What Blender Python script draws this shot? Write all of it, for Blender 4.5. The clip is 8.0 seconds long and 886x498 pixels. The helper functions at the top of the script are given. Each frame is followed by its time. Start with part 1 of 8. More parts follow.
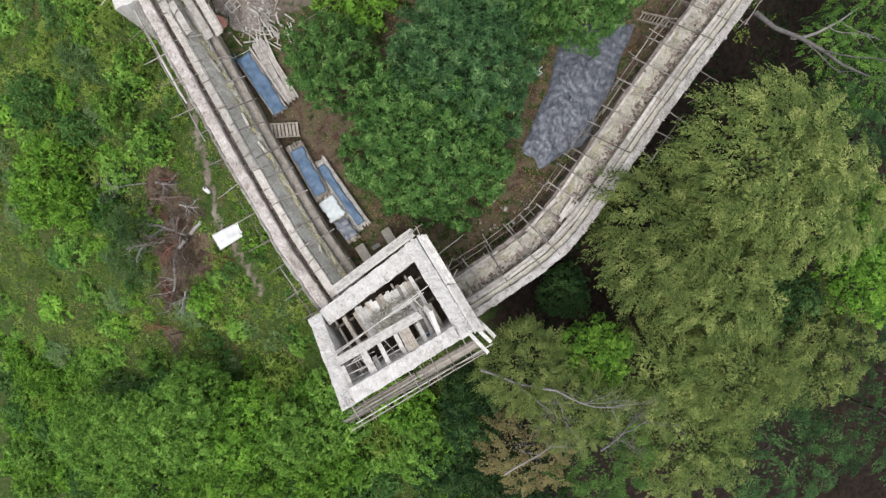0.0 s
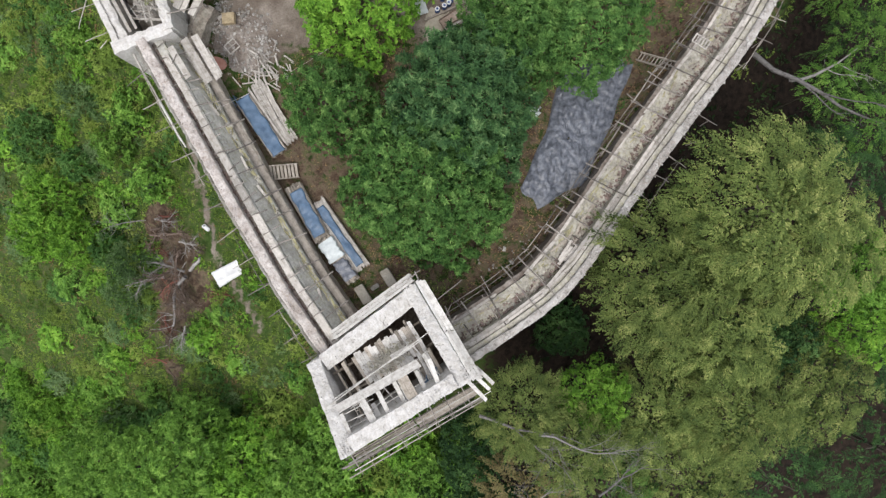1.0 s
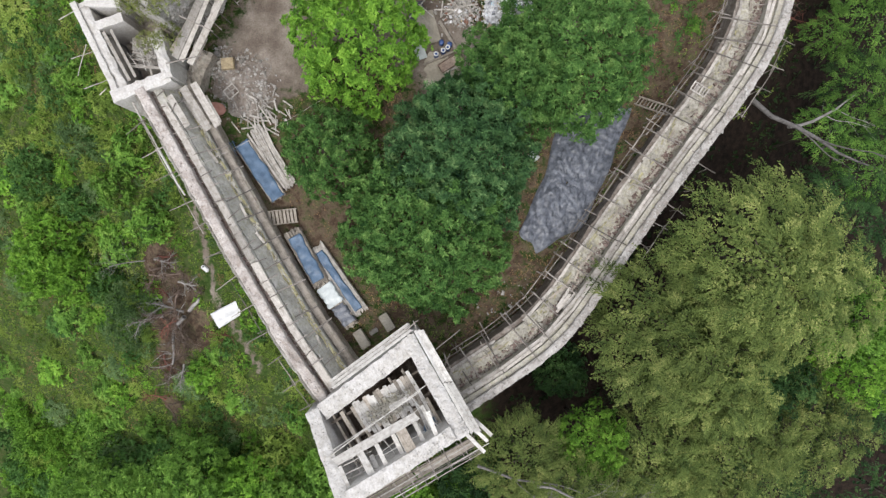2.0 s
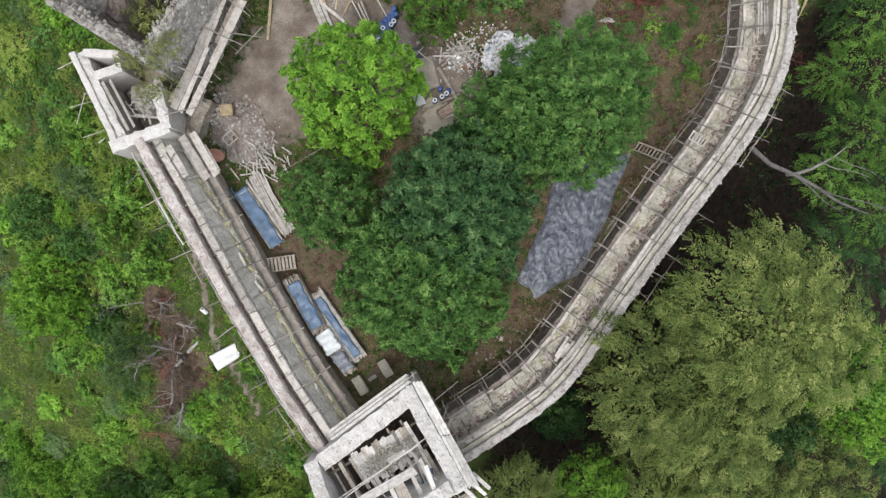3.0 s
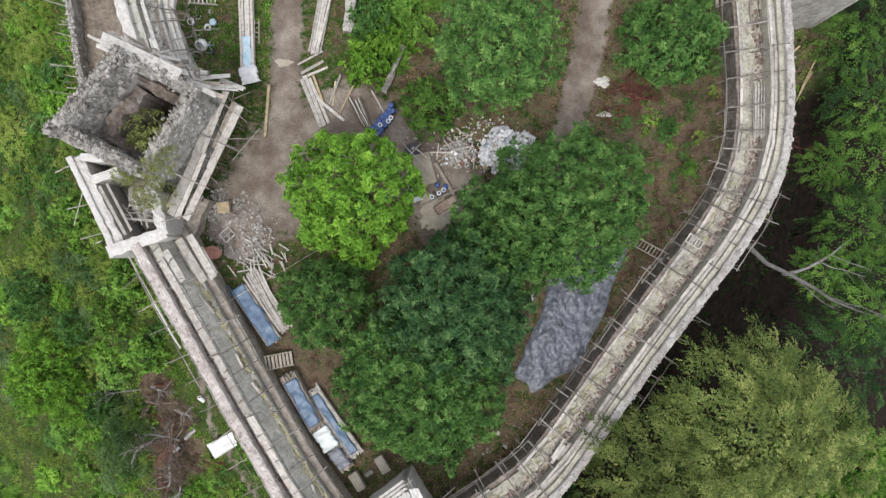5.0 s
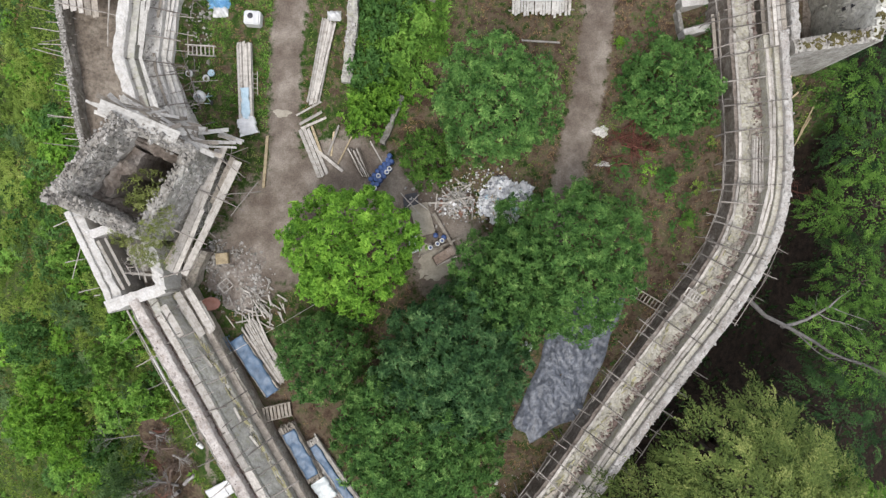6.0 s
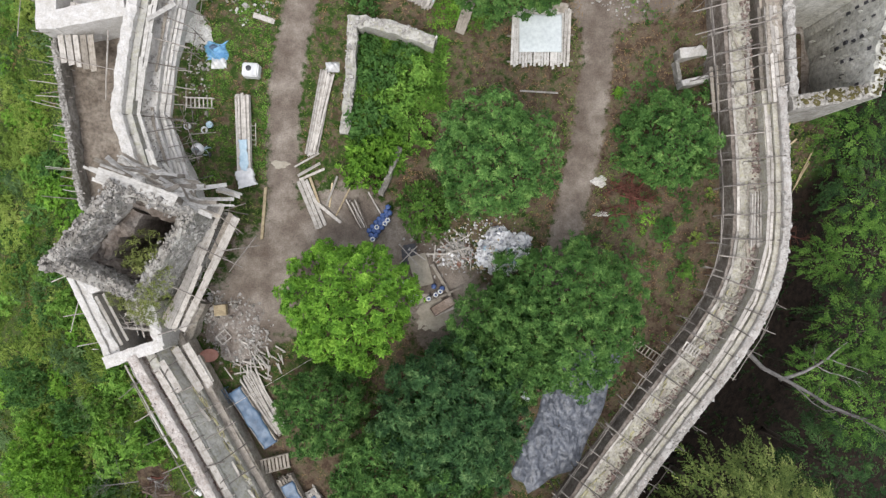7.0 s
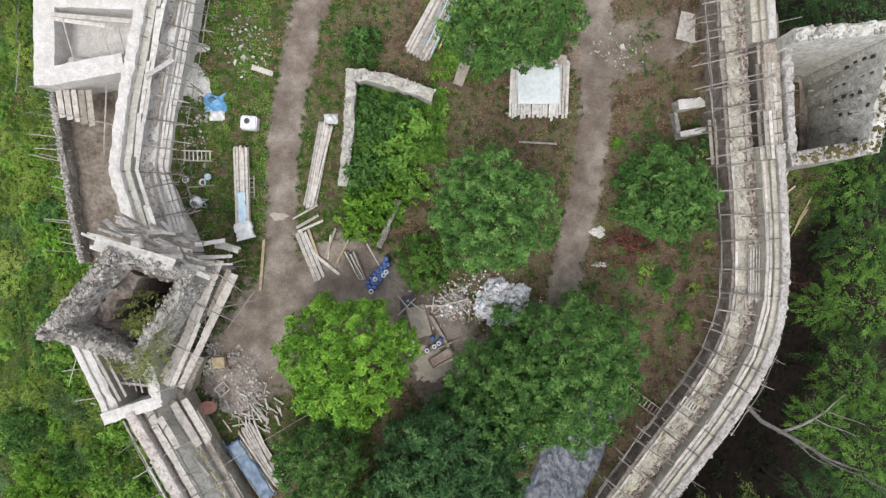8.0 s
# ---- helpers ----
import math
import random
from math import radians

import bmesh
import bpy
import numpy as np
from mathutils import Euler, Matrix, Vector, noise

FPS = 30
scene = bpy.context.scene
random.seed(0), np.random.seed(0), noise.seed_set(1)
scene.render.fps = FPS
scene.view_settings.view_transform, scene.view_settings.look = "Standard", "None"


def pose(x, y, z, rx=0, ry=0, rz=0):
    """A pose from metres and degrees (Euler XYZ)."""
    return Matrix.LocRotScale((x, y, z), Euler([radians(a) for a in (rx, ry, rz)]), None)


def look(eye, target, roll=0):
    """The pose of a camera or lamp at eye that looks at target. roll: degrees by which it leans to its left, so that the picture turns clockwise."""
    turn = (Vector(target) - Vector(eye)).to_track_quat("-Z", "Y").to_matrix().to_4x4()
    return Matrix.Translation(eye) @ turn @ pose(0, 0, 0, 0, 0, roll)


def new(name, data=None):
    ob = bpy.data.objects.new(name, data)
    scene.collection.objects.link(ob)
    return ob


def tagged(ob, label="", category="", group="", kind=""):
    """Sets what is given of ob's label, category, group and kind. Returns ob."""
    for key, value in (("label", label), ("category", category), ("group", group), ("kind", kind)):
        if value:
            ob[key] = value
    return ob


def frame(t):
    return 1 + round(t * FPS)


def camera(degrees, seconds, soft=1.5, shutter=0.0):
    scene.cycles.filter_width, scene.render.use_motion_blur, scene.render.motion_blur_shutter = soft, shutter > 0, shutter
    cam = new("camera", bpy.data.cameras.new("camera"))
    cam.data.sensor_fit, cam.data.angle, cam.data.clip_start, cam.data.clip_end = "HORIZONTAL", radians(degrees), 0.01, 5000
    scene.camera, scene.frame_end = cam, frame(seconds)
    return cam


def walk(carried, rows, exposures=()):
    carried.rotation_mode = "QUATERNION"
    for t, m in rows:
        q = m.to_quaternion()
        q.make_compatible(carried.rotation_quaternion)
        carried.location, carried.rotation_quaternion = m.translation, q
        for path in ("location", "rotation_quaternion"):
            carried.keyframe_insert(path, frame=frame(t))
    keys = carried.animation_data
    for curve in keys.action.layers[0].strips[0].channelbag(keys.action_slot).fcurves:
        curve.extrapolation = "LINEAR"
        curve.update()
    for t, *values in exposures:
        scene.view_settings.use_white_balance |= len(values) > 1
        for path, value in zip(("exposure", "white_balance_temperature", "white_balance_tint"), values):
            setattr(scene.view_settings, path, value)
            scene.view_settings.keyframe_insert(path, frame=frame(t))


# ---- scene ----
cam = camera(70.0, 8.0, 1.4)
METRES, EYE, TILT, LEAN, TURN = 30.0, 49.0, -90.0, 0.0, 0.0
ROWS = [
    (0.0, 0.0, 0.0, 0.0, 0.0, 0.0, -0.0),
    (0.5, 0.002, -0.0016, 0.0518, 0.02, -0.03, -0.01),
    (1.0, 0.004, -0.0029, 0.1065, 0.03, -0.04, -0.01),
    (1.5, 0.0059, -0.0043, 0.1633, 0.04, -0.05, -0.03),
    (3.0, 0.0117, -0.0065, 0.3444, 0.06, -0.11, -0.11),
    (3.5, 0.0134, -0.0071, 0.4031, 0.07, -0.13, -0.13),
    (4.0, 0.0154, -0.0075, 0.4677, 0.06, -0.18, -0.14),
    (4.5, 0.0174, -0.0076, 0.5321, 0.07, -0.19, -0.15),
    (6.0, 0.0227, -0.0071, 0.7313, 0.06, -0.29, -0.21),
    (6.5, 0.0243, -0.0068, 0.7984, 0.04, -0.32, -0.21),
    (7.0, 0.0261, -0.0064, 0.8654, 0.04, -0.33, -0.22),
    (7.5, 0.0279, -0.006, 0.9325, 0.05, -0.32, -0.21),
    (8.0, 0.0296, -0.0054, 0.9995, 0.04, -0.32, -0.21),
]
walk(cam, [(t, pose(0, 0, EYE, TILT, LEAN, TURN) @ pose(METRES * x, METRES * y, METRES * z, 90 + pitch, roll, yaw)) for t, x, y, z, yaw, pitch, roll in ROWS])

# ---- sky and light: a bright overcast day ----
SUN_EL, SUN_AZ = 62.0, 200.0
world = bpy.data.worlds.new("overcast_sky")
scene.world = world
world.use_nodes = True
wn = world.node_tree
sky = wn.nodes.new("ShaderNodeTexSky")
sky.sky_type, sky.sun_disc = "NISHITA", False
sky.sun_elevation, sky.sun_rotation = radians(SUN_EL), radians(SUN_AZ)
sky.air_density, sky.dust_density, sky.ozone_density = 1.0, 2.0, 1.0
cloud = wn.nodes.new("ShaderNodeMix")
cloud.data_type = "RGBA"
cloud.inputs[0].default_value = 0.8
cloud.inputs[7].default_value = (6.45, 6.5, 7.0, 1)
wn.links.new(sky.outputs[0], cloud.inputs[6])
wn.links.new(cloud.outputs[2], wn.nodes["Background"].inputs[0])
wn.nodes["Background"].inputs[1].default_value = 0.115
sun = new("sun", bpy.data.lights.new("sun", "SUN"))
sun.data.energy, sun.data.angle, sun.data.color = 1.3, radians(24), (1.0, 0.97, 0.93)
az, el = radians(SUN_AZ), radians(SUN_EL)
toward = Vector((math.sin(az) * math.cos(el), math.cos(az) * math.cos(el), math.sin(el)))
sun.matrix_world = look(toward * 90, (0, 0, 0))
scene.view_settings.exposure = 0.77

# ---- materials ----
def ramp_node(nt, stops):
    r = nt.nodes.new("ShaderNodeValToRGB")
    els = r.color_ramp.elements
    while len(els) < len(stops):
        els.new(0.5)
    for e, (p, c) in zip(els, stops):
        e.position, e.color = p, (*c, 1)
    return r


def noise_node(nt, vec, scale, detail=5, rough=0.6):
    n = nt.nodes.new("ShaderNodeTexNoise")
    n.inputs["Scale"].default_value, n.inputs["Detail"].default_value, n.inputs["Roughness"].default_value = scale, detail, rough
    nt.links.new(vec, n.inputs["Vector"])
    return n


def mix_node(nt, a, b, fac, blend="MIX"):
    m = nt.nodes.new("ShaderNodeMix")
    m.data_type, m.blend_type = "RGBA", blend
    for sock, v in ((m.inputs[0], fac), (m.inputs[6], a), (m.inputs[7], b)):
        if isinstance(v, (int, float)):
            sock.default_value = v
        elif isinstance(v, tuple):
            sock.default_value = (*v, 1)
        else:
            nt.links.new(v, sock)
    return m.outputs[2]


def start_mat(name, rough=0.85, metal=0.0):
    m = bpy.data.materials.new(name)
    m.use_nodes = True
    nt = m.node_tree
    p = nt.nodes["Principled BSDF"]
    p.inputs["Roughness"].default_value, p.inputs["Metallic"].default_value = rough, metal
    p.inputs["Specular IOR Level"].default_value = 0.1
    return m, nt, p


def bump_to(nt, p, height, strength, dist=0.03):
    b = nt.nodes.new("ShaderNodeBump")
    b.inputs["Strength"].default_value, b.inputs["Distance"].default_value = strength, dist
    nt.links.new(height, b.inputs["Height"])
    nt.links.new(b.outputs[0], p.inputs["Normal"])


def vary(nt, color, amount, sock):
    """Brightness that differs from piece to piece."""
    h = nt.nodes.new("ShaderNodeHueSaturation")
    mr = nt.nodes.new("ShaderNodeMapRange")
    mr.inputs[3].default_value, mr.inputs[4].default_value = 1 - amount, 1 + amount
    nt.links.new(sock, mr.inputs[0])
    nt.links.new(mr.outputs[0], h.inputs["Value"])
    nt.links.new(color, h.inputs["Color"])
    return h.outputs[0]


def stone_mat(name, dark, mid, light, big=0.35, fine=7.0, rough=0.9, bump=0.6, island=0.0, stain=None, stain_amount=0.0, dirt=0.45):
    """Masonry, plaster, concrete, earth: two scales of mottling and a relief."""
    m, nt, p = start_mat(name, rough)
    pos = nt.nodes.new("ShaderNodeNewGeometry")
    a = noise_node(nt, pos.outputs["Position"], big, 6, 0.65)
    b = noise_node(nt, pos.outputs["Position"], fine, 6, 0.7)
    r1 = ramp_node(nt, [(0.3, dark), (0.5, mid), (0.68, light)])
    nt.links.new(a.outputs[0], r1.inputs[0])
    r2 = ramp_node(nt, [(0.36, (dirt, dirt, dirt)), (0.56, (1, 1, 1))])
    nt.links.new(b.outputs[0], r2.inputs[0])
    col = mix_node(nt, r1.outputs[0], r2.outputs[0], 0.75, "MULTIPLY")
    if stain:
        c = noise_node(nt, pos.outputs["Position"], big * 2.7, 7, 0.75)
        r3 = ramp_node(nt, [(0.5, (0, 0, 0)), (0.62, (1, 1, 1))])
        nt.links.new(c.outputs[0], r3.inputs[0])
        mu = nt.nodes.new("ShaderNodeMath")
        mu.operation = "MULTIPLY"
        mu.inputs[1].default_value = stain_amount
        nt.links.new(r3.outputs[0], mu.inputs[0])
        col = mix_node(nt, col, stain, mu.outputs[0])
    if island:
        col = vary(nt, col, island, pos.outputs["Random Per Island"])
    nt.links.new(col, p.inputs["Base Color"])
    bump_to(nt, p, b.outputs[0], bump, 0.06)
    return m


def wood_mat(name, dark, light, rand=0.35, rough=0.8):
    """Sawn boards: grain along the board's own x axis, each board a little different."""
    m, nt, p = start_mat(name, rough)
    tc = nt.nodes.new("ShaderNodeTexCoord")
    info = nt.nodes.new("ShaderNodeObjectInfo")
    mp = nt.nodes.new("ShaderNodeMapping")
    mp.inputs["Scale"].default_value = (2.5, 5.0, 1.0)
    add = nt.nodes.new("ShaderNodeVectorMath")
    add.operation = "MULTIPLY_ADD"
    add.inputs[1].default_value = (37.0, 91.0, 13.0)
    nt.links.new(info.outputs["Random"], add.inputs[0])
    nt.links.new(tc.outputs["Object"], add.inputs[2])
    nt.links.new(add.outputs[0], mp.inputs[0])
    a = noise_node(nt, mp.outputs[0], 1.6, 6, 0.7)
    pos = nt.nodes.new("ShaderNodeNewGeometry")
    b = noise_node(nt, pos.outputs["Position"], 3.0, 5, 0.7)
    r = ramp_node(nt, [(0.3, dark), (0.7, light)])
    nt.links.new(a.outputs[0], r.inputs[0])
    r2 = ramp_node(nt, [(0.35, (0.55, 0.53, 0.5)), (0.55, (1, 1, 1))])
    nt.links.new(b.outputs[0], r2.inputs[0])
    col = mix_node(nt, r.outputs[0], r2.outputs[0], 0.8, "MULTIPLY")
    col = vary(nt, col, rand, info.outputs["Random"])
    nt.links.new(col, p.inputs["Base Color"])
    bump_to(nt, p, a.outputs[0], 0.4, 0.02)
    return m


def leaf_mat(name, dark, mid, light, patch=0.35, trans=0.1):
    """Leaves: each leaf its own green, with larger patches of lighter and darker growth."""
    m, nt, p = start_mat(name, 0.6)
    geo = nt.nodes.new("ShaderNodeNewGeometry")
    info = nt.nodes.new("ShaderNodeObjectInfo")
    r = ramp_node(nt, [(0.0, dark), (0.5, mid), (1.0, light)])
    n = noise_node(nt, geo.outputs["Position"], patch, 3, 0.6)
    mm = nt.nodes.new("ShaderNodeMath")
    mm.operation = "MULTIPLY_ADD"
    mm.inputs[1].default_value, mm.inputs[2].default_value = 2.6, -0.95
    nt.links.new(n.outputs[0], mm.inputs[0])
    av = nt.nodes.new("ShaderNodeMath")
    av.operation = "MULTIPLY_ADD"
    av.inputs[1].default_value = 0.3
    half = nt.nodes.new("ShaderNodeMath")
    half.operation = "MULTIPLY"
    half.inputs[1].default_value = 0.7
    nt.links.new(mm.outputs[0], half.inputs[0])
    nt.links.new(geo.outputs["Random Per Island"], av.inputs[0])
    nt.links.new(half.outputs[0], av.inputs[2])
    nt.links.new(av.outputs[0], r.inputs[0])
    col = vary(nt, r.outputs[0], 0.16, info.outputs["Random"])
    nt.links.new(col, p.inputs["Base Color"])
    t = nt.nodes.new("ShaderNodeBsdfTranslucent")
    nt.links.new(col, t.inputs[0])
    mx = nt.nodes.new("ShaderNodeMixShader")
    mx.inputs[0].default_value = trans
    nt.links.new(p.outputs[0], mx.inputs[1])
    nt.links.new(t.outputs[0], mx.inputs[2])
    nt.links.new(mx.outputs[0], nt.nodes["Material Output"].inputs[0])
    return m


def sheet_mat(name, dark, light, rough=0.35, scale=2.0, bump=0.3):
    m, nt, p = start_mat(name, rough)
    pos = nt.nodes.new("ShaderNodeNewGeometry")
    a = noise_node(nt, pos.outputs["Position"], scale, 6, 0.65)
    r = ramp_node(nt, [(0.35, dark), (0.62, light)])
    nt.links.new(a.outputs[0], r.inputs[0])
    nt.links.new(r.outputs[0], p.inputs["Base Color"])
    p.inputs["Specular IOR Level"].default_value = 0.5
    bump_to(nt, p, a.outputs[0], bump, 0.05)
    return m


M_LIME = stone_mat("limed_masonry", (0.3, 0.275, 0.25), (0.42, 0.395, 0.365), (0.56, 0.54, 0.51), 0.55, 7.0, stain=(0.25, 0.21, 0.175), stain_amount=0.5, dirt=0.7, bump=0.4)
M_PARAPET = stone_mat("stained_lime_coping", (0.34, 0.3, 0.27), (0.49, 0.445, 0.41), (0.63, 0.59, 0.555), 1.1, 8.0, stain=(0.27, 0.215, 0.175), stain_amount=0.5, dirt=0.6, bump=0.6)
M_WALK = stone_mat("beige_walkway_mortar", (0.31, 0.29, 0.245), (0.43, 0.405, 0.345), (0.54, 0.51, 0.44), 0.9, 6.0, stain=(0.34, 0.32, 0.19), stain_amount=0.5, dirt=0.55)
M_REDRUB = stone_mat("reddish_brown_rubble", (0.15, 0.105, 0.09), (0.24, 0.18, 0.155), (0.36, 0.3, 0.265), 1.3, 6.0, island=0.3)
M_PALEWALK = stone_mat("pale_walkway_mortar", (0.34, 0.33, 0.295), (0.46, 0.445, 0.4), (0.58, 0.56, 0.515), 0.8, 5.0, stain=(0.33, 0.32, 0.22), stain_amount=0.6, dirt=0.6)
M_CHANNEL = stone_mat("brown_rubble_fill", (0.2, 0.17, 0.145), (0.3, 0.265, 0.225), (0.42, 0.38, 0.33), 1.3, 6.0, stain=(0.12, 0.08, 0.06), stain_amount=0.6)
M_WHITE = stone_mat("white_limewash", (0.48, 0.46, 0.425), (0.58, 0.56, 0.53), (0.65, 0.635, 0.61), 1.7, 9.0, stain=(0.38, 0.345, 0.285), stain_amount=0.5, dirt=0.72, bump=0.6)
M_MORTAR = stone_mat("grey_mortar", (0.27, 0.238, 0.195), (0.39, 0.352, 0.295), (0.51, 0.47, 0.405), 0.7, 5.0, stain=(0.2, 0.14, 0.115), stain_amount=0.55)
M_RUBBLE = stone_mat("rubble_stone", (0.22, 0.2, 0.175), (0.32, 0.3, 0.27), (0.45, 0.43, 0.4), 1.2, 6.0, island=0.3)
M_OLD = stone_mat("weathered_stone_wall", (0.17, 0.16, 0.14), (0.29, 0.275, 0.245), (0.44, 0.425, 0.395), 0.55, 3.0, bump=0.9, stain=(0.1, 0.085, 0.06), stain_amount=0.6)
M_PALESTONE = stone_mat("pale_rubble_stone", (0.31, 0.29, 0.26), (0.42, 0.4, 0.37), (0.54, 0.52, 0.49), 1.4, 6.0, island=0.2)
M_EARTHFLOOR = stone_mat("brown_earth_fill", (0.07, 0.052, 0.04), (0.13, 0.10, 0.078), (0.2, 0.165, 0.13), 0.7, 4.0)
M_BAYFLOOR = stone_mat("trodden_brown_earth", (0.13, 0.105, 0.08), (0.215, 0.18, 0.145), (0.31, 0.27, 0.22), 0.7, 4.0)
M_CONCRETE = stone_mat("poured_concrete", (0.27, 0.245, 0.2), (0.36, 0.332, 0.275), (0.45, 0.415, 0.35), 0.5, 6.0, dirt=0.65, bump=0.3, stain=(0.22, 0.17, 0.135), stain_amount=0.4)
M_SAND = stone_mat("pale_sand", (0.42, 0.4, 0.36), (0.55, 0.53, 0.48), (0.66, 0.64, 0.6), 1.0, 8.0)
M_WOOD = wood_mat("weathered_board", (0.22, 0.19, 0.155), (0.42, 0.38, 0.325))
M_PALEWOOD = wood_mat("pale_board", (0.34, 0.31, 0.275), (0.55, 0.52, 0.475), 0.28)
M_FRESHWOOD = wood_mat("fresh_sawn_board", (0.42, 0.33, 0.2), (0.6, 0.5, 0.34), 0.25)
M_DARKWOOD = wood_mat("dark_beam", (0.09, 0.075, 0.06), (0.2, 0.17, 0.14))
M_POLE = wood_mat("scaffold_pole_grey", (0.17, 0.15, 0.13), (0.36, 0.33, 0.3), 0.5)
M_INNER = wood_mat("brown_grey_plank", (0.28, 0.245, 0.205), (0.45, 0.405, 0.355), 0.2)
M_WHITEWOOD = wood_mat("lime_splashed_board", (0.44, 0.42, 0.385), (0.66, 0.64, 0.6), 0.2)
M_STRAW = wood_mat("yellowish_lath", (0.27, 0.25, 0.13), (0.43, 0.4, 0.25), 0.3)
M_BARK = wood_mat("bark", (0.06, 0.05, 0.04), (0.14, 0.12, 0.1))
M_DEADBARK = wood_mat("dead_grey_bark", (0.19, 0.175, 0.165), (0.38, 0.365, 0.345))
M_GREYLIMB = wood_mat("weathered_grey_limb", (0.13, 0.12, 0.115), (0.27, 0.26, 0.245))
M_REDBRUSH = wood_mat("red_brown_brushwood", (0.09, 0.035, 0.025), (0.24, 0.11, 0.085))
M_BLUE = sheet_mat("blue_tarpaulin", (0.045, 0.088, 0.15), (0.098, 0.16, 0.245), 0.4, 1.8, 0.6)
M_GREY = sheet_mat("grey_tarpaulin", (0.06, 0.066, 0.08), (0.165, 0.18, 0.21), 0.36, 2.6, 0.8)
M_SILVER = sheet_mat("clear_plastic_sheet", (0.47, 0.51, 0.51), (0.58, 0.62, 0.61), 0.3, 3.5)
M_WHITEPL = sheet_mat("white_plastic", (0.52, 0.52, 0.52), (0.68, 0.68, 0.67), 0.4, 2.0, 0.1)
M_DRUM = sheet_mat("blue_drum_plastic", (0.02, 0.05, 0.16), (0.04, 0.09, 0.25), 0.4, 3.0, 0.1)
M_RUST = sheet_mat("rusty_steel", (0.16, 0.07, 0.045), (0.3, 0.16, 0.11), 0.8, 5.0)
M_DARK = sheet_mat("dark_rubber_and_hole_shade", (0.03, 0.03, 0.035), (0.06, 0.06, 0.07), 0.6, 4.0)
M_RED = sheet_mat("dull_red_clay", (0.32, 0.15, 0.11), (0.42, 0.22, 0.17), 0.8, 2.0)
M_SKYBLUE = sheet_mat("bright_blue_cloth", (0.07, 0.22, 0.42), (0.2, 0.42, 0.62), 0.45, 2.5)
M_CYAN = sheet_mat("faded_cyan_paint", (0.3, 0.45, 0.54), (0.5, 0.62, 0.68), 0.5, 2.0)

M_EASTSTONE = stone_mat("pale_weathered_stone", (0.27, 0.25, 0.22), (0.42, 0.4, 0.36), (0.56, 0.54, 0.5), 0.6, 3.0, bump=0.8, stain=(0.16, 0.14, 0.11), stain_amount=0.5)
M_EARTHRUBBLE = stone_mat("rubbly_earth", (0.15, 0.12, 0.1), (0.24, 0.205, 0.175), (0.36, 0.325, 0.29), 1.3, 5.0)
M_MOSS = stone_mat("olive_moss", (0.05, 0.045, 0.018), (0.1, 0.088, 0.036), (0.16, 0.135, 0.06), 1.5, 9.0)
M_TOWERFACE = stone_mat("pale_tower_lining", (0.46, 0.45, 0.4), (0.6, 0.59, 0.535), (0.7, 0.69, 0.64), 0.8, 3.5, bump=0.8, stain=(0.3, 0.29, 0.22), stain_amount=0.45)
# wood-floor leaves darkened to hold the deep shade under the trees
L_SHADED = leaf_mat("leaf_shaded_green", (0.012, 0.03, 0.01), (0.028, 0.058, 0.018), (0.06, 0.1, 0.03), 0.6)
L_BRIGHT = leaf_mat("leaf_bright_green", (0.048, 0.125, 0.018), (0.155, 0.315, 0.038), (0.33, 0.53, 0.085), 0.9)
L_WALNUT = leaf_mat("leaf_dark_walnut", (0.016, 0.05, 0.02), (0.086, 0.186, 0.066), (0.31, 0.46, 0.18), 1.1)
L_YARD = leaf_mat("leaf_yard_green", (0.02, 0.06, 0.016), (0.1, 0.21, 0.052), (0.31, 0.47, 0.14), 1.0)
L_SLOPE = leaf_mat("leaf_slope_green", (0.05, 0.12, 0.022), (0.155, 0.3, 0.05), (0.34, 0.52, 0.115), 0.8)
L_MID = leaf_mat("leaf_mid_green", (0.032, 0.085, 0.022), (0.085, 0.185, 0.045), (0.2, 0.34, 0.1), 0.8)
L_OLIVE = leaf_mat("leaf_olive_spray", (0.042, 0.072, 0.02), (0.145, 0.192, 0.052), (0.39, 0.41, 0.145), 0.7)
L_WISP = leaf_mat("leaf_wispy_olive", (0.1, 0.13, 0.035), (0.22, 0.25, 0.08), (0.4, 0.42, 0.16), 0.9)
L_FOREST = leaf_mat("leaf_forest_green", (0.012, 0.034, 0.014), (0.045, 0.1, 0.03), (0.15, 0.25, 0.075), 0.5)
L_SPRAY = leaf_mat("leaf_fresh_spray", (0.022, 0.06, 0.015), (0.085, 0.165, 0.036), (0.22, 0.35, 0.085), 0.5)
L_SPRAYBRIGHT = leaf_mat("leaf_young_green", (0.028, 0.07, 0.015), (0.11, 0.225, 0.04), (0.28, 0.44, 0.09), 0.8)
L_WILLOW = leaf_mat("leaf_grey_green", (0.04, 0.08, 0.03), (0.13, 0.215, 0.08), (0.3, 0.4, 0.18))
L_BROWN = leaf_mat("leaf_dying_brown", (0.11, 0.09, 0.04), (0.21, 0.18, 0.08), (0.22, 0.25, 0.085), 0.8)
L_GRASS = leaf_mat("grass_green", (0.085, 0.145, 0.028), (0.215, 0.31, 0.06), (0.41, 0.46, 0.135), 0.3)
L_DRY = leaf_mat("grass_dry", (0.16, 0.105, 0.055), (0.29, 0.195, 0.1), (0.4, 0.3, 0.17), 0.3)

# ---- building helpers ----
rng = np.random.default_rng(7)


